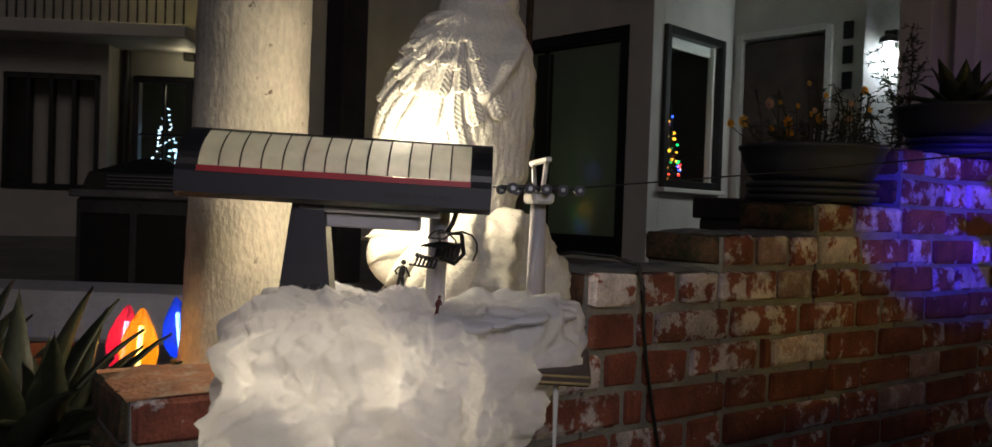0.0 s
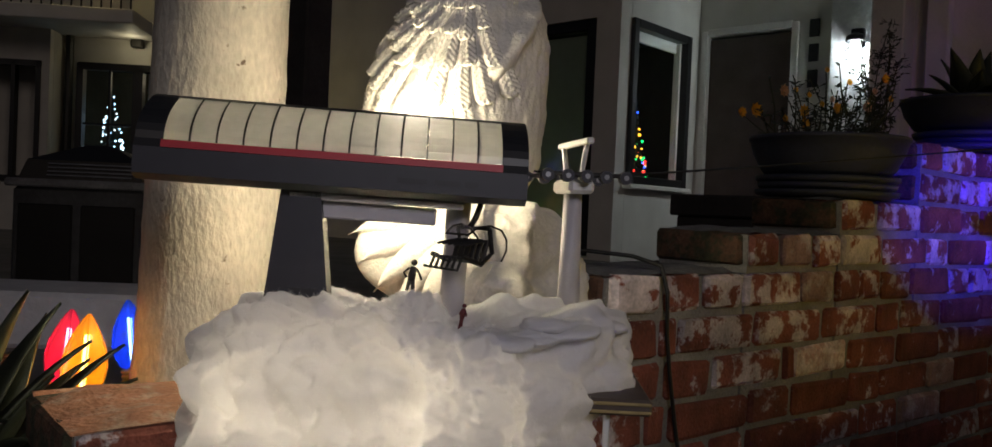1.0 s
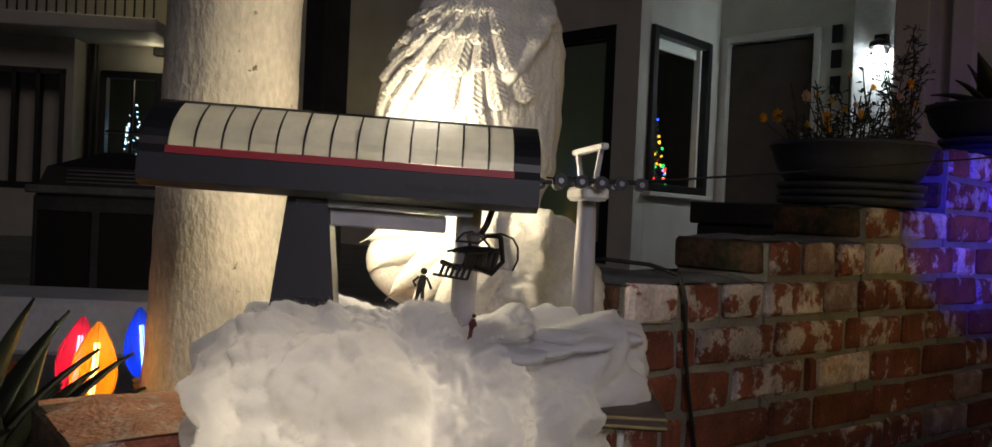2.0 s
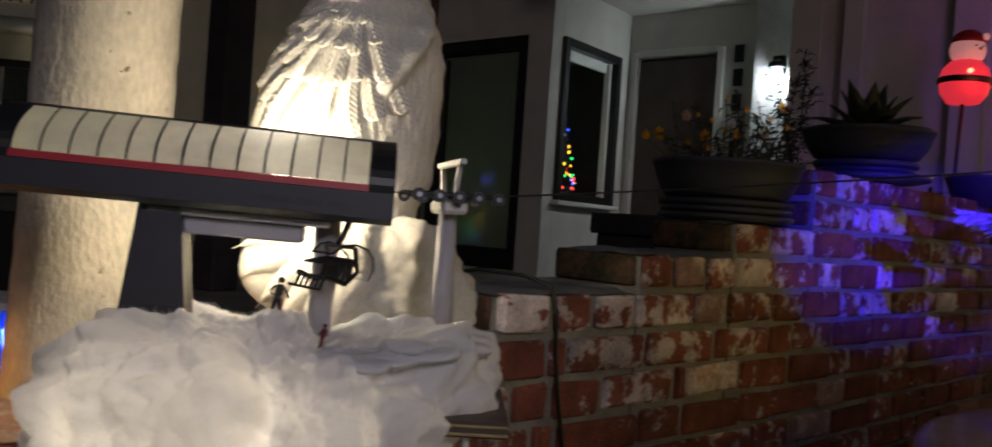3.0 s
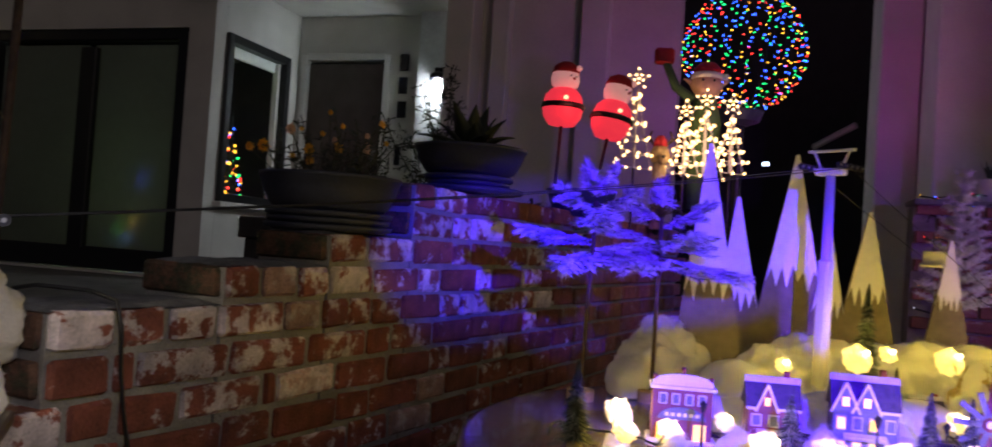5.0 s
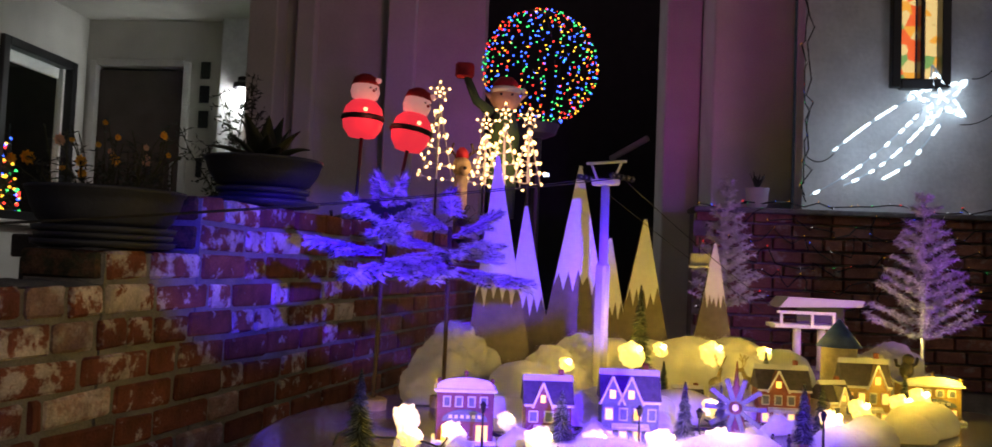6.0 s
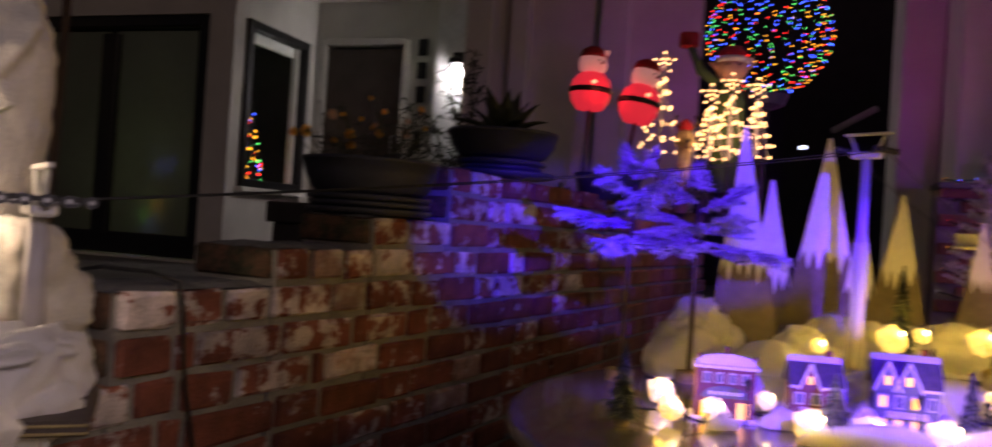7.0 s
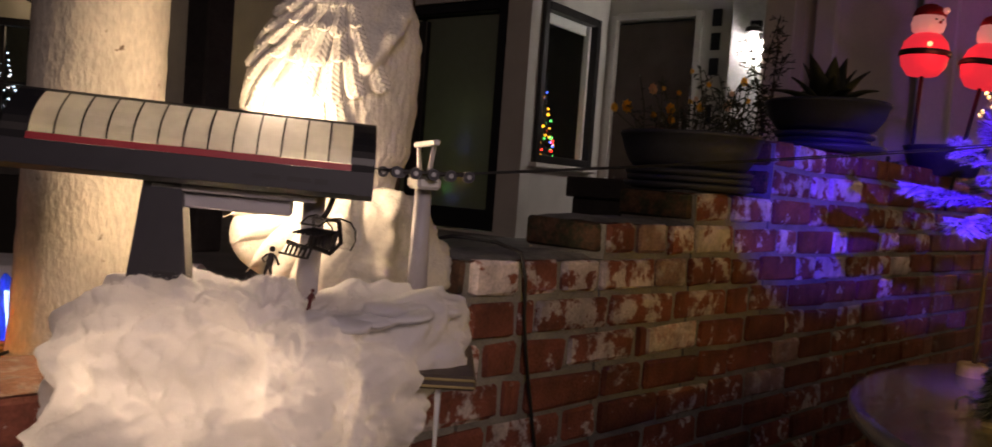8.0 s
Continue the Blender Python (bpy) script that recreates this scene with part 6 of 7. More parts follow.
def town_hall(place, turn, w, d, h, body, label):
    """A flat fronted model shop with a curved parapet, finials and a round sign board."""
    c = thing("cottage", pose(*place, 0, 0, turn), label, "model cottage", "model cottages")
    part("wall", Shape().box((0, 0, h * 0.38), (w, d, h * 0.76), b=0.002), body, c)
    part("cornice", Shape().box((0, -0.002, h * 0.78), (w + 0.010, d + 0.012, h * 0.05), b=0.001), SNOWP, c)
    pts = [(-w / 2, h * 0.80), (w / 2, h * 0.80)] + [(w / 2 * math.cos(radians(a)), h * 0.84 + h * 0.13 * math.sin(radians(a))) for a in range(0, 181, 15)]
    pp = part("parapet", Shape().plate(pts, 0.008, M=Matrix.Translation((0, -d / 2, 0))), SNOWP, c)
    for x, z in ((-w / 2 + 0.004, 0.85), (0, 0.97), (w / 2 - 0.004, 0.85)):
        part("finial", Shape().tube([(x, -d / 2 + 0.004, h * z), (x, -d / 2 + 0.004, h * (z + 0.05))], 0.003, 6).ball((x, -d / 2 + 0.004, h * (z + 0.07)), 0.0045, 8), body, pp)
    pts = [(w * 0.40 * math.cos(radians(a)), h * 0.34 + h * 0.17 * math.sin(radians(a))) for a in range(0, 181, 15)]
    sg = part("sign_board", Shape().plate(pts, 0.006, M=Matrix.Translation((0, -d / 2 - 0.006, 0))), COTTAGE[1], c)
    for k in range(6):
        part("pale_bar", Shape().box((-w * 0.25 + k * w * 0.10, -d / 2 - 0.007, h * 0.41), (w * 0.06, 0.002, 0.006)), SNOWP, sg)
    for x in (-0.32, -0.11, 0.11, 0.32):
        wn_ = part("window", Shape().box((x * w, -d / 2 - 0.001, h * 0.62), (w * 0.14, 0.004, h * 0.16), b=0.0006), COTTAGE[5], c)
        part("pane", Shape().box((x * w, -d / 2 - 0.0032, h * 0.62), (w * 0.09, 0.002, h * 0.12)), COTTAGE[1], wn_)
    for x in (-0.30, 0.30):
        part("lit_door", Shape().box((x * w, -d / 2 - 0.002, h * 0.16), (w * 0.20, 0.004, h * 0.24)), LITPANE, c)
    part("plinth", Shape().box((0, -0.004, 0.0035), (w + 0.016, d + 0.02, 0.007), b=0.002), SNOWP, c)
    return c


TURN = -32
town_hall((1.262, 1.420, TZ), TURN, 0.105, 0.055, 0.125, COTTAGE[0], "plum model shop with curved parapet and round sign")
cottage((1.385, 1.330, TZ), TURN, 0.085, 0.065, 0.125, COTTAGE[0], ROOFD, [-0.012], 2, "plum model cottage with snowy gable")
cottage((1.520, 1.255, TZ), TURN - 4, 0.105, 0.060, 0.140, COTTAGE[1], ROOFD, [0.0, -0.034], 3, "slate blue model townhouse with white trimmed windows")
cottage((1.845, 1.400, TZ), TURN - 6, 0.060, 0.045, 0.075, COTTAGE[3], ROOFD, [0.0], 4, "little red market stall with a lit counter")
cottage((2.000, 1.270, TZ), TURN - 6, 0.110, 0.065, 0.130, COTTAGE[3], ROOFD, [-0.015], 5, "red brick model cottage with two lit windows")
cottage((2.060, 1.185, TZ), TURN + 12, 0.060, 0.075, 0.105, COTTAGE[2], ROOFD, [0.0], 6, "cream model chapel with a round window", shop=False)
cottage((2.165, 1.175, TZ), TURN - 8, 0.100, 0.060, 0.150, COTTAGE[4], ROOFD, [0.020], 7, "ochre timbered model cottage with a lit doorway")
town_hall((2.425, 1.165, TZ), TURN - 10, 0.130, 0.070, 0.110, COTTAGE[4], "ochre model barn with snow along its flat roof")

# windmill, round tower, street lamps
wm = thing("windmill", pose(1.700, 1.150, TZ + 0.01, 0, 0, TURN - 22), "small model windmill with pale blades in violet light", "model windmill")
part("tower", Shape().lathe([(0.020, 0), (0.013, 0.075), (0.015, 0.078), (0.006, 0.11), (0.001, 0.155)], 12), COTTAGE[0], wm)
part("hub", Shape().tube([(0, -0.026, 0.070), (0, -0.012, 0.070)], 0.006, 10), WHITEP, wm)
for k in range(10):
    a = k * 0.6283
    Mx = Matrix.Translation((0, -0.024, 0.070)) @ Matrix.Rotation(a, 4, "Y")
    part("blade", Shape().box((0.034, 0, 0), (0.044, 0.002, 0.010), b=0.0006, M=Mx @ Matrix.Rotation(0.35, 4, "X")), COTTAGE[1], wm)
rt = thing("round_tower", Matrix.Translation((2.40, 1.385, TZ)), "cream round model tower with a blue pointed roof", "model tower")
part("wall", Shape().lathe([(0.046, 0.0), (0.044, 0.15), (0.047, 0.155)], 24), COTTAGE[2], rt, "", True)
part("roof", Shape().lathe([(0.058, 0.153), (0.030, 0.19), (0.002, 0.225)], 24), mat("blue_roof", (0.03, 0.07, 0.32), 0.6, vary=0.2, scale=60, bump=0.2), rt, "blue cone roof", True)
for k in range(3):
    part("window", Shape().box((-0.02 + 0.02 * k, -0.043, 0.11 - 0.03 * k), (0.008, 0.006, 0.014)), ROOFD, rt)
for x, y, h in ((1.238, 1.325, 0.070), (1.480, 1.185, 0.070), (1.800, 1.030, 0.065), (1.615, 1.165, 0.06)):
    sl_ = thing("street_lamp", Matrix.Translation((x, y, TZ)), "tiny black model street lamp", "model street lamp", "model street lamps")
    part("post", Shape().tube([(0, 0, 0), (0, 0, h)], [0.003, 0.0018], 6), BLACKP, sl_)
    part("lantern", Shape().lathe([(0.003, h), (0.006, h + 0.012), (0.007, h + 0.013), (0.001, h + 0.020)], 8), BLACKP, sl_)
for x, y, t_ in ((1.455, 1.345, 40), (1.745, 1.10, 10), (1.775, 1.085, 70), (1.425, 1.255, 0)):
    figurine("toy_figure", pose(x, y, TZ, 0, 0, t_), 0.035, "tiny toy villager standing in the cotton snow")


# wire reindeer behind the cottages
def reindeer(place, turn, size, label):
    s = Shape()
    h = size
    s.tube([(-0.35 * h, 0, 0.50 * h), (0, 0, 0.52 * h), (0.28 * h, 0, 0.55 * h)], [0.09 * h, 0.12 * h, 0.10 * h], 8)
    for x in (-0.32, 0.24):
        for y in (-0.06, 0.06):
            s.tube([(x * h, y * h, 0.48 * h), ((x + 0.03) * h, y * h, 0.25 * h), (x * h, y * h, 0.0)], [0.045 * h, 0.028 * h, 0.022 * h], 6)
    s.tube([(0.27 * h, 0, 0.56 * h), (0.40 * h, 0, 0.80 * h)], [0.08 * h, 0.055 * h], 8)
    s.ball((0.45 * h, 0, 0.84 * h), 0.075 * h, 8, sq=(1.5, 0.8, 0.9))
    for sg in (-1, 1):
        s.tube([(0.40 * h, 0.03 * sg * h, 0.90 * h), (0.36 * h, 0.12 * sg * h, 1.10 * h), (0.42 * h, 0.20 * sg * h, 1.30 * h)], 0.014 * h, 5)
        s.tube([(0.37 * h, 0.11 * sg * h, 1.06 * h), (0.48 * h, 0.14 * sg * h, 1.18 * h)], 0.012 * h, 5)
        s.tube([(0.37 * h, 0.13 * sg * h, 1.14 * h), (0.28 * h, 0.15 * sg * h, 1.26 * h)], 0.012 * h, 5)
    return solid("reindeer", s, GOLDW, label, "reindeer figure", "reindeer figures", m=pose(*place, 0, 0, turn), smooth=True)


reindeer((2.16, 1.46, TZ + 0.02), 150, 0.085, "small gilt reindeer behind the red cottage")
reindeer((2.08, 1.52, TZ + 0.02), 20, 0.080, "small gilt reindeer on the drift")
ow = Shape().ball((0, 0, 0.022), 0.020, 10, sq=(1, 0.8, 1.1)).ball((0, -0.004, 0.048), 0.014, 10)
for x, sg in ((-0.014, -1), (0.014, 1)):
    ow.tube([(x, 0, 0.03), (x + 0.03 * sg, 0.0, 0.035), (x + 0.036 * sg, 0, 0.05)], 0.004, 5)
solid("dark_figure", ow, FIGURE, "dark little ornament standing on the flat roofed barn", "ornament", m=Matrix.Translation((2.375, 1.19, TZ + 0.095)), smooth=True)

# second station beside the far tinsel tree
s2 = thing("lift_station", pose(2.86, 1.80, 0.80, 0, 0, -36), "pale model lift station with a flat grey roof", "ski lift model")
part("roof", Shape().plate([(-0.11, 0.205), (0.16, 0.215), (0.17, 0.235), (-0.08, 0.240)], 0.13, M=Matrix.Translation((0, -0.06, 0))), LGREY, s2)
part("deck", Shape().box((0, 0, 0.145), (0.24, 0.10, 0.014), b=0.003), WHITEP, s2)
part("rail", Shape().box((-0.02, -0.055, 0.190), (0.19, 0.008, 0.010), b=0.002), WHITEP, s2)
for x in (-0.10, 0.0, 0.07):
    part("rail_post", Shape().box((x, -0.055, 0.168), (0.008, 0.008, 0.04)), WHITEP, s2)
for x in (-0.03, 0.05):
    part("post", Shape().tube([(x, 0.0, 0.0), (x, 0.0, 0.14)], 0.013, 12), WHITEP, s2, "", True)
part("back_panel", Shape().box((0.06, 0.04, 0.18), (0.16, 0.01, 0.06)), GREY, s2)
solid("plinth", Shape().box((0, 0, 0.40), (0.40, 0.30, 0.80), b=0.01), CEMENT, "pale block carrying the second lift station", "plinth", m=pose(2.86, 1.80, 0, 0, 0, -36))
for sgn in (-1, 1):
    off = Vector((-ALONG.y, ALONG.x, 0)) * 0.048 * sgn
    solid("lift_cable", Shape().tube(sag(Vector((1.815, 1.660, 1.332)) + off, Vector((2.76, 1.86, 0.985)) + off * 0.6, 0.01), 0.0011, 5), WIRE, "thin lift cable running down to the far station", "cable", "lift cables", smooth=True)
gd = thing("chair", pose(2.28, 1.76, 1.16, 0, 0, 20), "pale lift chair hanging from the cable by the tinsel tree", "lift chair")
part("hanger", Shape().tube([(0, 0, 0.05), (0, 0, 0.0)], 0.002, 6), BLACKM, gd)
part("seat", Shape().box((0, 0, -0.035), (0.020, 0.060, 0.010), b=0.003), WHITEP, gd)
part("backrest", Shape().box((0.010, 0, -0.014), (0.006, 0.060, 0.034), b=0.002), WHITEP, gd)
lr = Shape().box((0, 0, 0), (0.010, 0.014, 0.008), b=0.002)
solid("clip_light", lr, COOL, "small cool white clip light on the lift cable", "light", m=Matrix.Translation((1.62, 1.655, 1.322)))


# ---- lit figures and trees in the planting bed ----
LANT_R = mat("red_lantern", (0.75, 0.03, 0.04), 0.6, vary=0.12, scale=12, bump=0.1, emit=(1.0, 0.04, 0.07), power=0.6)
LANT_W = mat("white_lantern", (0.75, 0.68, 0.66), 0.6, vary=0.1, scale=12, bump=0.1, emit=(0.95, 0.36, 0.36), power=0.32)
LANT_B = glow("lantern_bulb", (1.0, 0.30, 0.16), 3.0)
HATR = mat("red_felt", (0.45, 0.02, 0.03), 0.9, vary=0.2, bump=0.3)


def lantern(place, turn, tilt, label):
    """A stuffed lit lantern figure on a stake: round body, belt, ball head and cap."""
    s = Shape()
    n = 24

    def gored(prof, k):
        vs = []
        for r, z in prof:
            for j in range(n):
                a = 6.283 * j / n
                q = r * (0.94 + 0.06 * abs(math.cos(4 * a)))
                vs.append((q * math.cos(a), q * math.sin(a), z))
        s.add(vs, [(i * n + j, i * n + (j + 1) % n, (i + 1) * n + (j + 1) % n, (i + 1) * n + j) for i in range(len(prof) - 1) for j in range(n)], k)

    gored([(0.01, 0.0), (0.05, 0.004), (0.072, 0.035), (0.080, 0.075), (0.070, 0.118), (0.048, 0.142), (0.03, 0.148)], 0)
    s.lathe([(0.0815, 0.066), (0.084, 0.070), (0.083, 0.082), (0.080, 0.086)], 24, 2)
    gored([(0.030, 0.142), (0.050, 0.155), (0.056, 0.180), (0.050, 0.205), (0.034, 0.218)], 1)
    s.lathe([(0.053, 0.204), (0.050, 0.216), (0.044, 0.232), (0.022, 0.246), (0.004, 0.250)], 20, 3)
    s.ball((0.045, -0.03, 0.222), 0.012, 8, 1)
    s.ball((0.014, -0.052, 0.188), 0.004, 6, 2)
    s.ball((0.036, -0.040, 0.188), 0.004, 6, 2)
    s.ball((0.028, -0.050, 0.178), 0.006, 6, 3)
    s.ball((0.0, -0.074, 0.100), 0.009, 8, 4)
    s.tube([(0, 0, -0.42), (0, 0, 0.01)], 0.007, 8, 2)
    return solid("lantern_figure", s, [LANT_R, LANT_W, BLACKP, HATR, LANT_B], label, "lantern figure", "lantern figures", m=pose(*place, tilt[0], tilt[1], turn), smooth=True)


lantern((1.795, 3.02, 1.570), -20, (0, 2), "round red and white lit lantern figure with black belt")
lantern((1.930, 2.90, 1.525), -10, (0, 10), "leaning red and white lit lantern figure on a stake")
lamp("lantern_light", "POINT", (1.78, 2.90, 1.63), 0.25, (1.0, 0.12, 0.10), 0.05)


def star_tree(place, h, r0, seed, label):
    """A wire spiral tree of clear bulbs with a star on top."""
    r = chance(seed)
    t_ = thing("star_tree", Matrix.Translation(place), label, "lighted wire tree", "star trees")
    w_ = Shape().tube([(0, 0, 0), (0, 0, h)], 0.006, 6)
    for k in range(3):
        a = k * 2.094
        w_.tube([(0, 0, h * 0.98), (math.cos(a) * r0, math.sin(a) * r0, 0)], 0.003, 5)
    sp = []
    for i in range(90):
        f = i / 89
        a = f * 6.283 * 5
        q = r0 * (1 - f) + 0.008
        sp.append((q * math.cos(a), q * math.sin(a), h * f * 0.95))
    w_.tube(sp, 0.0025, 5)
    part("frame", w_, TRIM, t_)
    beads(t_, [Vector(sp[i]) + Vector((r.uniform(-0.006, 0.006), r.uniform(-0.006, 0.006), r.uniform(-0.004, 0.010))) for i in range(0, 90, 2)], [WARMT], Shape().ball((0, 0, 0), 0.0068, 7, sq=(1, 1, 1.3)), seed)
    st_ = Shape()
    pts = []
    for k in range(10):
        a = math.pi / 2 + k * math.pi / 5
        q = 0.050 if k % 2 == 0 else 0.022
        pts.append((q * math.cos(a), h + 0.045 + q * math.sin(a)))
    M_ = Matrix.Rotation(radians(-32), 4, "Z")
    st_.tube([M_ @ Vector((x, 0, z)) for x, z in pts + pts[:1]], 0.003, 5)
    sr = part("star", st_, TRIM, t_)
    beads(sr, [M_ @ Vector((x * 0.9, -0.004, h + 0.045 + (z - h - 0.045) * 0.9)) for x, z in pts + [(0, h + 0.045)]], [WARMT], Shape().ball((0, 0, 0), 0.0065, 7), seed + 50)
    stake = Shape().tube([(0, 0, -0.30), (0, 0, 0.0)], 0.006, 6)
    part("stake", stake, BLACKM, t_)
    return t_


star_tree((2.345, 3.37, 1.485), 0.355, 0.085, 1, "wire tree of clear warm bulbs with a star top")
star_tree((2.645, 3.27, 1.470), 0.300, 0.105, 2, "wide wire tree of clear warm bulbs with a star top")
star_tree((2.560, 3.30, 1.475), 0.240, 0.085, 3, "low wire tree of clear warm bulbs among the others")
star_tree((2.735, 3.20, 1.490), 0.260, 0.075, 4, "small wire tree of clear warm bulbs with a star top")
lamp("star_tree_light", "POINT", (2.50, 3.15, 1.55), 1.8, (1.0, 0.60, 0.28), 0.10)

# doll in a red cap behind the star trees, one plain shape
el = Shape()
el.lathe([(0.06, -0.50), (0.075, -0.10), (0.05, 0.0), (0.035, 0.02)], 16, 2)
el.ball((0, 0, 0.075), 0.068, 14, 1, sq=(1.1, 0.9, 0.95))
el.lathe([(0.073, 0.100), (0.076, 0.118), (0.070, 0.125)], 18, 3)
el.lathe([(0.068, 0.122), (0.060, 0.150), (0.035, 0.175), (0.006, 0.180)], 16, 0)
el.ball((0.085, 0.0, 0.115), 0.016, 8, 3)
for sg in (-1, 1):
    el.tube([(0.062 * sg, 0, 0.08), (0.105 * sg, 0, 0.10)], [0.020, 0.003], 7, 1)
    el.ball((0.026 * sg, -0.060, 0.085), 0.007, 7, 4)
el.tube([(-0.06, 0, 0.0), (-0.14, 0, 0.06), (-0.19, 0, 0.17)], [0.026, 0.022, 0.018], 8, 2)
el.box((-0.20, 0.0, 0.20), (0.09, 0.05, 0.075), 0, b=0.012)
solid("doll", el, [HATR, mat("doll_skin", (0.60, 0.36, 0.25), 0.7, vary=0.1, bump=0.1), mat("doll_coat", (0.06, 0.12, 0.05), 0.85, vary=0.2, bump=0.2), TRIM, BLACKP],
      "plain doll in a red cap holding up a red box", "doll", m=pose(2.705, 3.36, 1.83, 0, 0, -30), smooth=True)
solid("post", Shape().tube([(0, 0, 0), (0, 0, 0.22)], 0.02, 8), BLACKM, "short dark post carrying the doll", "post", m=Matrix.Translation((2.705, 3.36, 1.18)))
# reindeer head ornament between the star trees
dr = Shape()
dr.ball((0, 0, 0.05), 0.045, 12, 0, sq=(1.0, 1.0, 1.1))
dr.ball((0.01, -0.045, 0.03), 0.026, 10, 0)
dr.ball((0.012, -0.068, 0.038), 0.009, 8, 2)
for sg in (-1, 1):
    dr.tube([(0.022 * sg, 0, 0.085), (0.05 * sg, 0, 0.13), (0.04 * sg, 0, 0.16)], 0.006, 6, 1)
    dr.tube([(0.040 * sg, 0, 0.11), (0.075 * sg, 0, 0.135)], 0.005, 6, 1)
dr.lathe([(0.03, 0.092), (0.028, 0.12), (0.012, 0.14), (0.002, 0.142)], 12, 3)
dr.tube([(0, 0, -0.28), (0, 0, 0.02)], 0.03, 10, 0)
solid("reindeer_ornament", dr, [GOLDW, BARKD, BLACKP, HATR], "tan reindeer head ornament in a red cap", "reindeer ornament", m=pose(2.46, 3.34, 1.50, 0, 0, -30), smooth=True)

# ball of coloured lights
sp_ = thing("light_sphere", Matrix.Translation((2.945, 3.41, 2.105)), "big wire sphere covered in coloured lights on a post", "light sphere")
SR = 0.288
fr_ = Shape()
for k in range(10):
    a = k * math.pi / 10
    fr_.tube([(SR * math.cos(a) * math.sin(b * 0.1309), SR * math.sin(a) * math.sin(b * 0.1309), SR * math.cos(b * 0.1309)) for b in range(49)], 0.0016, 4)
part("frame", fr_, WIRE, sp_)
sph_pts = []
rq = chance(33)
N = 470
for i in range(N):
    z = 1 - 2 * (i + 0.5) / N
    a = i * 2.39996 + rq.uniform(-0.12, 0.12)
    q = math.sqrt(1 - z * z)
    p = Vector((q * math.cos(a), q * math.sin(a), z)) * SR * rq.uniform(0.985, 1.015)
    sph_pts.append(p)
sph_pts.sort(key=lambda p: p.y)
beads(sp_, sph_pts, [MULTI[k] for k in (0, 0, 1, 1, 2, 2, 2, 3, 3)], Shape().ball((0, 0, 0), 0.0044, 6), 61)
part("post", Shape().tube([(0, 0, -0.95), (0, 0, -SR)], 0.022, 10), BLACKM, sp_)
part("foot_bowl", Shape().lathe([(0.04, -SR - 0.07), (0.09, -SR - 0.05), (0.11, -SR + 0.0), (0.09, -SR + 0.0)], 24), POT, sp_)


# strap leaved plants along the bed
def strap_plant(place, count, length, seed, mats, label):
    r = chance(seed)
    t_ = thing("strap_plant", Matrix.Translation(place), label, "plant")
    s = Shape()
    for i in range(count):
        a = r.uniform(0, 6.283)
        L = length * r.uniform(0.5, 1.1)
        w = r.uniform(0.008, 0.014)
        e = r.uniform(0.5, 1.3)
        vs = []
        for k in range(8):
            f = k / 7
            x = L * f * math.cos(e) * 1.2
            z = L * (f * math.sin(e) * 1.2 - 0.9 * f * f)
            ww = w * (1 - f * 0.92) / 2
            c, sn = math.cos(a), math.sin(a)
            vs += [(x * c - ww * -sn, x * sn - ww * c, z), (x * c + ww * -sn, x * sn + ww * c, z)]
        s.add(vs, [(2 * k, 2 * k + 1, 2 * k + 3, 2 * k + 2) for k in range(7)])
    tagged(part("leaves", s, mats, t_, "", True), kind="stuff")
    return t_


strap_plant((2.20, 2.92, 1.25), 46, 0.24, 3, LEAFB, "drooping yellowish strap leaved plant below the lit trees")
strap_plant((1.95, 3.14, 1.20), 60, 0.22, 4, LEAF, "dark strap leaved plant under the lantern figures")
strap_plant((2.60, 3.55, 1.20), 50, 0.26, 5, LEAF, "dark strap leaved plant at the end of the bed")
strap_plant((1.62, 2.86, 1.22), 36, 0.16, 6, LEAF, "dark low plant beside the agave bowl")
bt = Shape().lathe([(0.10, 0), (0.13, 0.09), (0.135, 0.10), (0.12, 0.10)], 24)
solid("plant_pot", bt, POT, "dark round pot in the planting bed", "plant pot", m=Matrix.Translation((1.88, 2.98, 1.23)), smooth=True)

# ---- comet light, string lights and small things on the white wall ----
WW = HOUSE @ Matrix.Translation((2.313, 5.185, 2.152))
cm = thing("comet_light", WW, "comet shaped rope light with a star and cool white bulbs", "light ornament")
star = Shape()
pts = []
for k in range(10):
    a = math.pi / 2 + k * math.pi / 5 + 0.25
    q = 0.185 if k % 2 == 0 else 0.075
    pts.append((q * math.cos(a), 0, q * math.sin(a)))
star.tube(pts + pts[:1], 0.006, 6)
inner = [(p[0] * 0.8, -0.01, p[2] * 0.8) for p in pts]
star.tube(inner + inner[:1], 0.005, 6)
TUBEG = mat("clear_rope", (0.75, 0.82, 0.86), 0.2, vary=0.05, bump=0, emit=(0.6, 0.8, 0.9), power=0.06)
sg_ = part("star", star, TUBEG, cm)
for k in range(10):
    for ring in (pts, inner):
        u, v = Vector(ring[k]), Vector(ring[(k + 1) % 10])
        for f in (0.10, 0.55):
            part("bulb", Shape().tube([u.lerp(v, f), u.lerp(v, f + 0.28)], 0.0055, 6), COOL, sg_)
for k in range(5):
    a = math.pi / 2 + k * 1.2566 + 0.25
    part("bulb", Shape().tube([(0, -0.01, 0), (0.05 * math.cos(a), -0.01, 0.05 * math.sin(a))], 0.006, 6), COOL, sg_)
rk = chance(9)
tl = Shape()
tail_bulbs = []
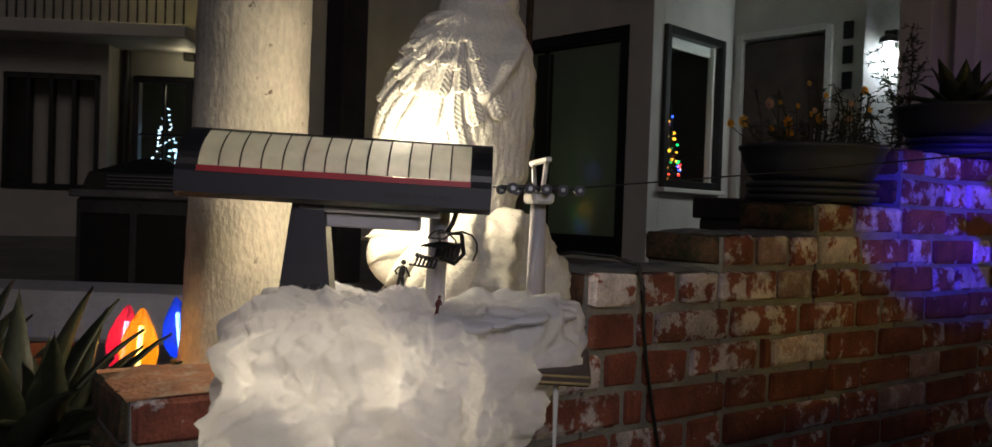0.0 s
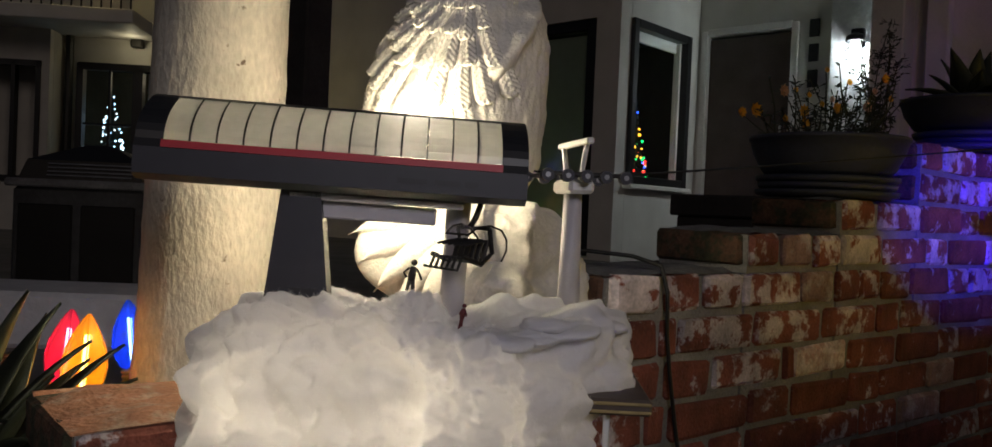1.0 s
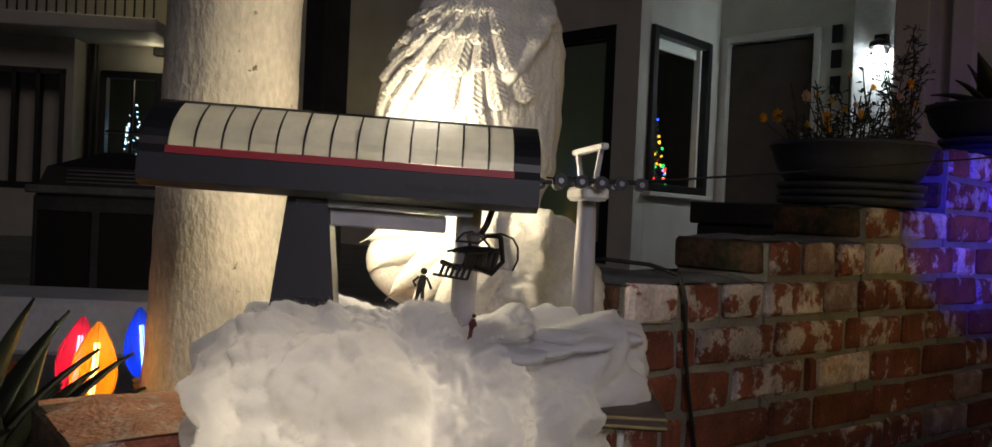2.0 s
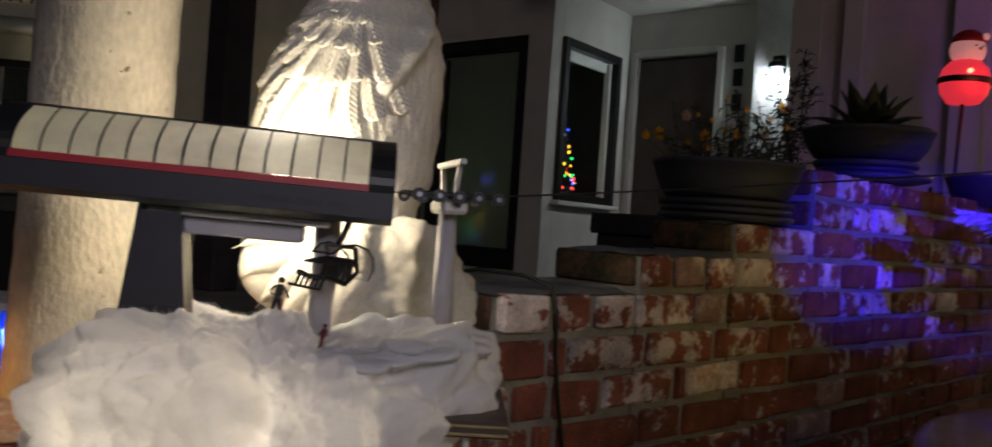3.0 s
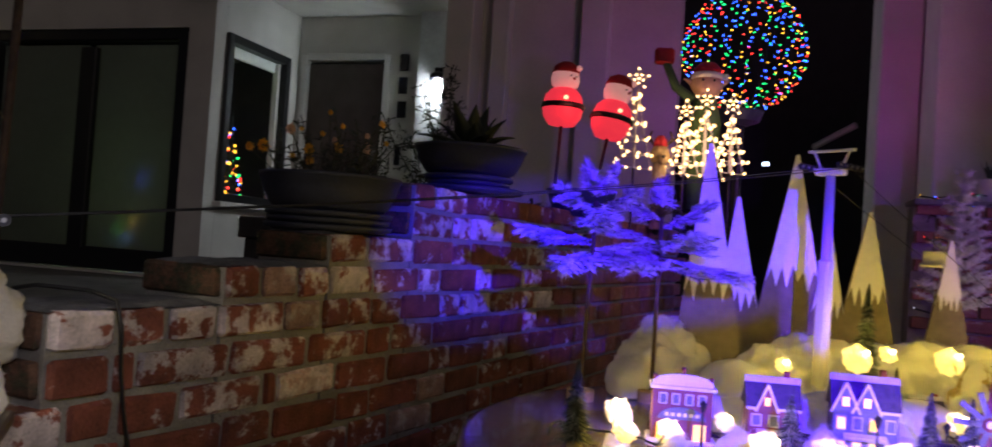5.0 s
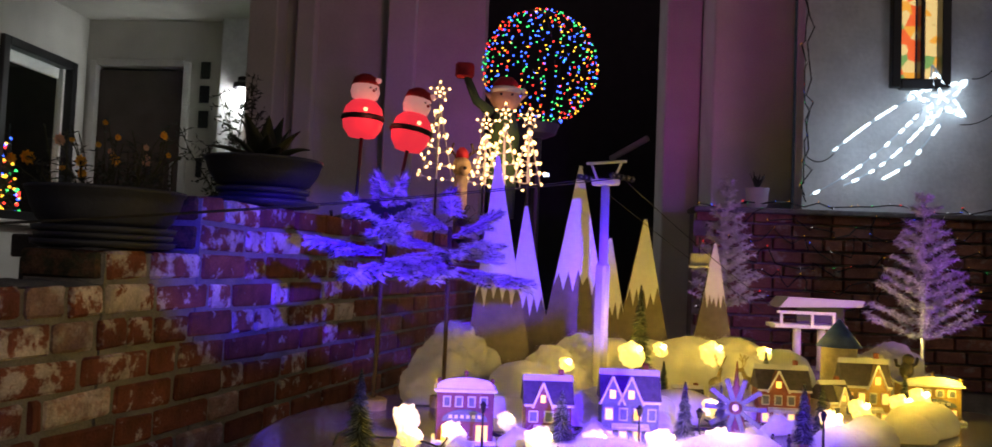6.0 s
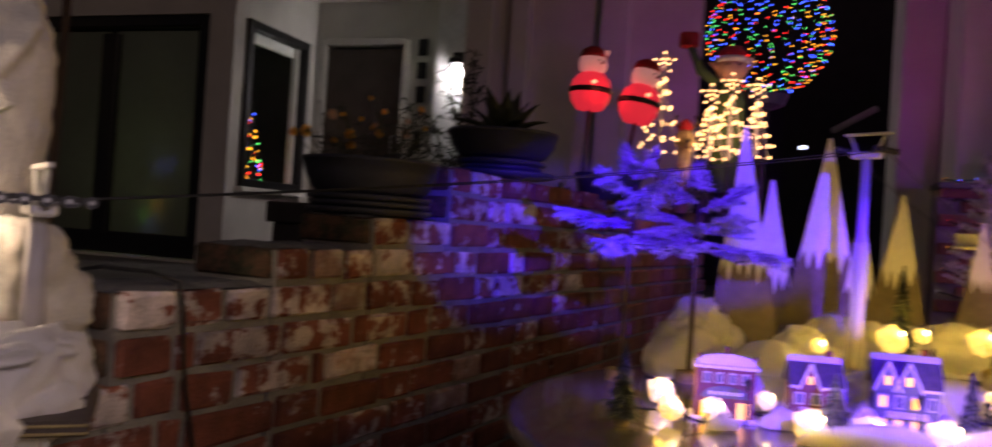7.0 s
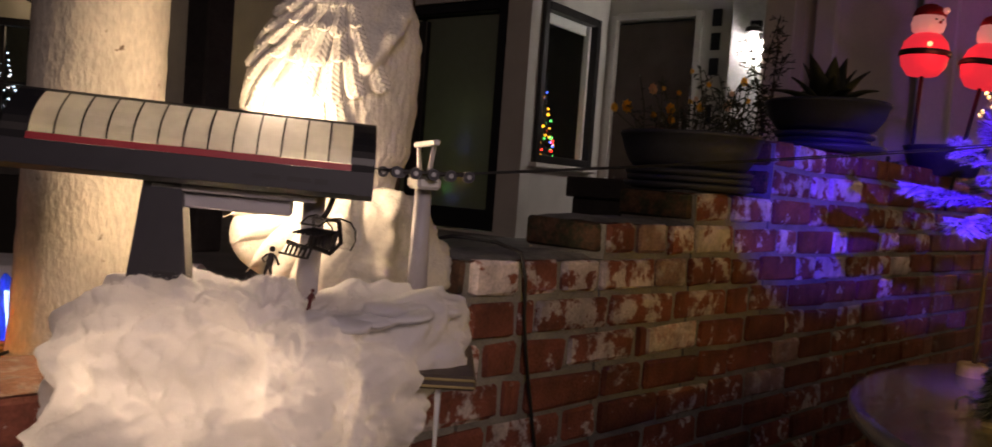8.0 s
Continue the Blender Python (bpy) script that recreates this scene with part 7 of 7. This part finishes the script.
for k, (x1, z1, x0, z0) in enumerate(((-0.71, -0.585, -0.10, -0.08), (-0.60, -0.34, -0.14, 0.0), (-0.52, -0.52, -0.05, -0.12), (-0.32, -0.48, 0.0, -0.15))):
    n = 16
    line = [Vector((x0 + (x1 - x0) * i / n, -0.01, z0 + (z1 - z0) * i / n - 0.05 * math.sin(math.pi * i / n) * (1 if k != 1 else -0.4))) for i in range(n + 1)]
    tl.tube(line, 0.005, 6)
    for i in range(1, n, 1):
        if rk.random() < 0.5:
            p = line[i]
            d = (line[i + 1] - line[i]).normalized() * rk.uniform(0.012, 0.018)
            cb = Shape().tube([p - d + Vector((0, -0.008, 0)), p + d + Vector((0, -0.008, 0))], 0.0085, 6)
            tail_bulbs.append(cb)
tp = part("tail", tl, TUBEG, cm)
for cb in tail_bulbs:
    part("bulb", cb, COOL, tp)
for x, z in ((0.0, 0.0), (-0.28, -0.24), (-0.52, -0.42)):
    lamp("comet_glow", "POINT", tuple(WW @ Vector((x, -0.30, z))), 0.75, (0.50, 0.68, 1.0), 0.08)
for k, (a, b) in enumerate((((0.16, -0.02, 0.10), (0.34, -0.01, 0.24)), ((0.10, -0.02, -0.16), (0.36, -0.01, -0.02)), ((-0.58, -0.02, -0.34), (-0.73, -0.01, -0.36)))):
    solid("tie_wire", Shape().tube(sag(WW @ Vector(a), WW @ Vector(b), 0.04), 0.003, 5), WIRE, "black wire tying the comet light to the wall", "cable", "tie wires", smooth=True)


def string(name, path, n, label, spread, seed, sz=0.0040):
    """A cord with coloured bulbs along it."""
    r = chance(seed)
    t_ = thing(name, HOUSE, label, "string lights", "string lights")
    pts = [Vector(p) for p in path]
    full = []
    for a, b in zip(pts, pts[1:]):
        for k in range(8):
            full.append(a.lerp(b, k / 8) + Vector((r.uniform(-1, 1) * spread[0], r.uniform(-1, 0.2) * spread[1], r.uniform(-1, 1) * spread[2])))
    part("cord", Shape().tube(full, 0.004, 5), WIRE, t_)
    beads(t_, [full[int(k * len(full) / n)] for k in range(n)], MULTI, Shape().tube([(0, 0, 0), (0, 0, sz * 2.2)], [sz * 0.55, sz * 0.3], 6), seed + 80)
    return t_


string("string_lights", [(1.565, 5.17, z) for z in (4.2, 3.6, 3.0, 2.4, 1.9, 1.5)], 34, "string of small coloured lights down the wall corner", (0.025, 0.03, 0.03), 1)
string("string_lights", [(1.59, 5.19, z) for z in (4.2, 3.4, 2.6, 1.9, 1.5)], 14, "dark cord with few coloured lights on the corner", (0.03, 0.03, 0.03), 2)
string("string_lights", [(x, 5.06, 1.50) for x in (1.0, 1.4, 1.9, 2.4, 2.9, 3.4)], 40, "coloured lights heaped along the planter top", (0.05, 0.05, 0.02), 3)
for k in range(5):
    zz = 1.40 - 0.11 * k
    string("string_lights", [(1.0 + 0.33 * i, 5.00, zz + (0.06 if i % 2 else -0.05)) for i in range(9)], 26, "net of coloured lights draped over the brick planter", (0.04, 0.015, 0.05), 10 + k, 0.0032)
string("string_lights", [(2.72, 5.09, z) for z in (3.4, 2.8, 2.2, 1.6, 1.0)], 26, "string of large coloured lights on the chimney bricks", (0.10, 0.02, 0.05), 30, 0.014)
sp2 = thing("succulent_pot", HOUSE @ Matrix.Translation((1.30, 5.10, 1.478)), "small white pot with a succulent on the planter", "plant pot")
part("pot", Shape().lathe([(0.05, 0), (0.065, 0.11), (0.068, 0.115), (0.055, 0.115)], 20), TRIM, sp2, "", True)
ss_ = Shape()
rz = chance(3)
for k in range(14):
    a = rz.uniform(0, 6.283)
    ss_.blade((0, 0, 0.11), (0.05 * math.cos(a), 0.05 * math.sin(a), 0.17 + rz.uniform(0, 0.05)), 0.02, (-math.sin(a), math.cos(a), 0), 0, 0.0, 3)
part("succulent", ss_, LEAF, sp2)
gut = Shape().tube([(0.65, 8.2, 2.15), (0.95, 7.9, 2.30)], 0.03, 8)
solid("gutter_pipe", gut, TRIM, "short pale pipe in the dark passage", "pipe", m=HOUSE, smooth=True)
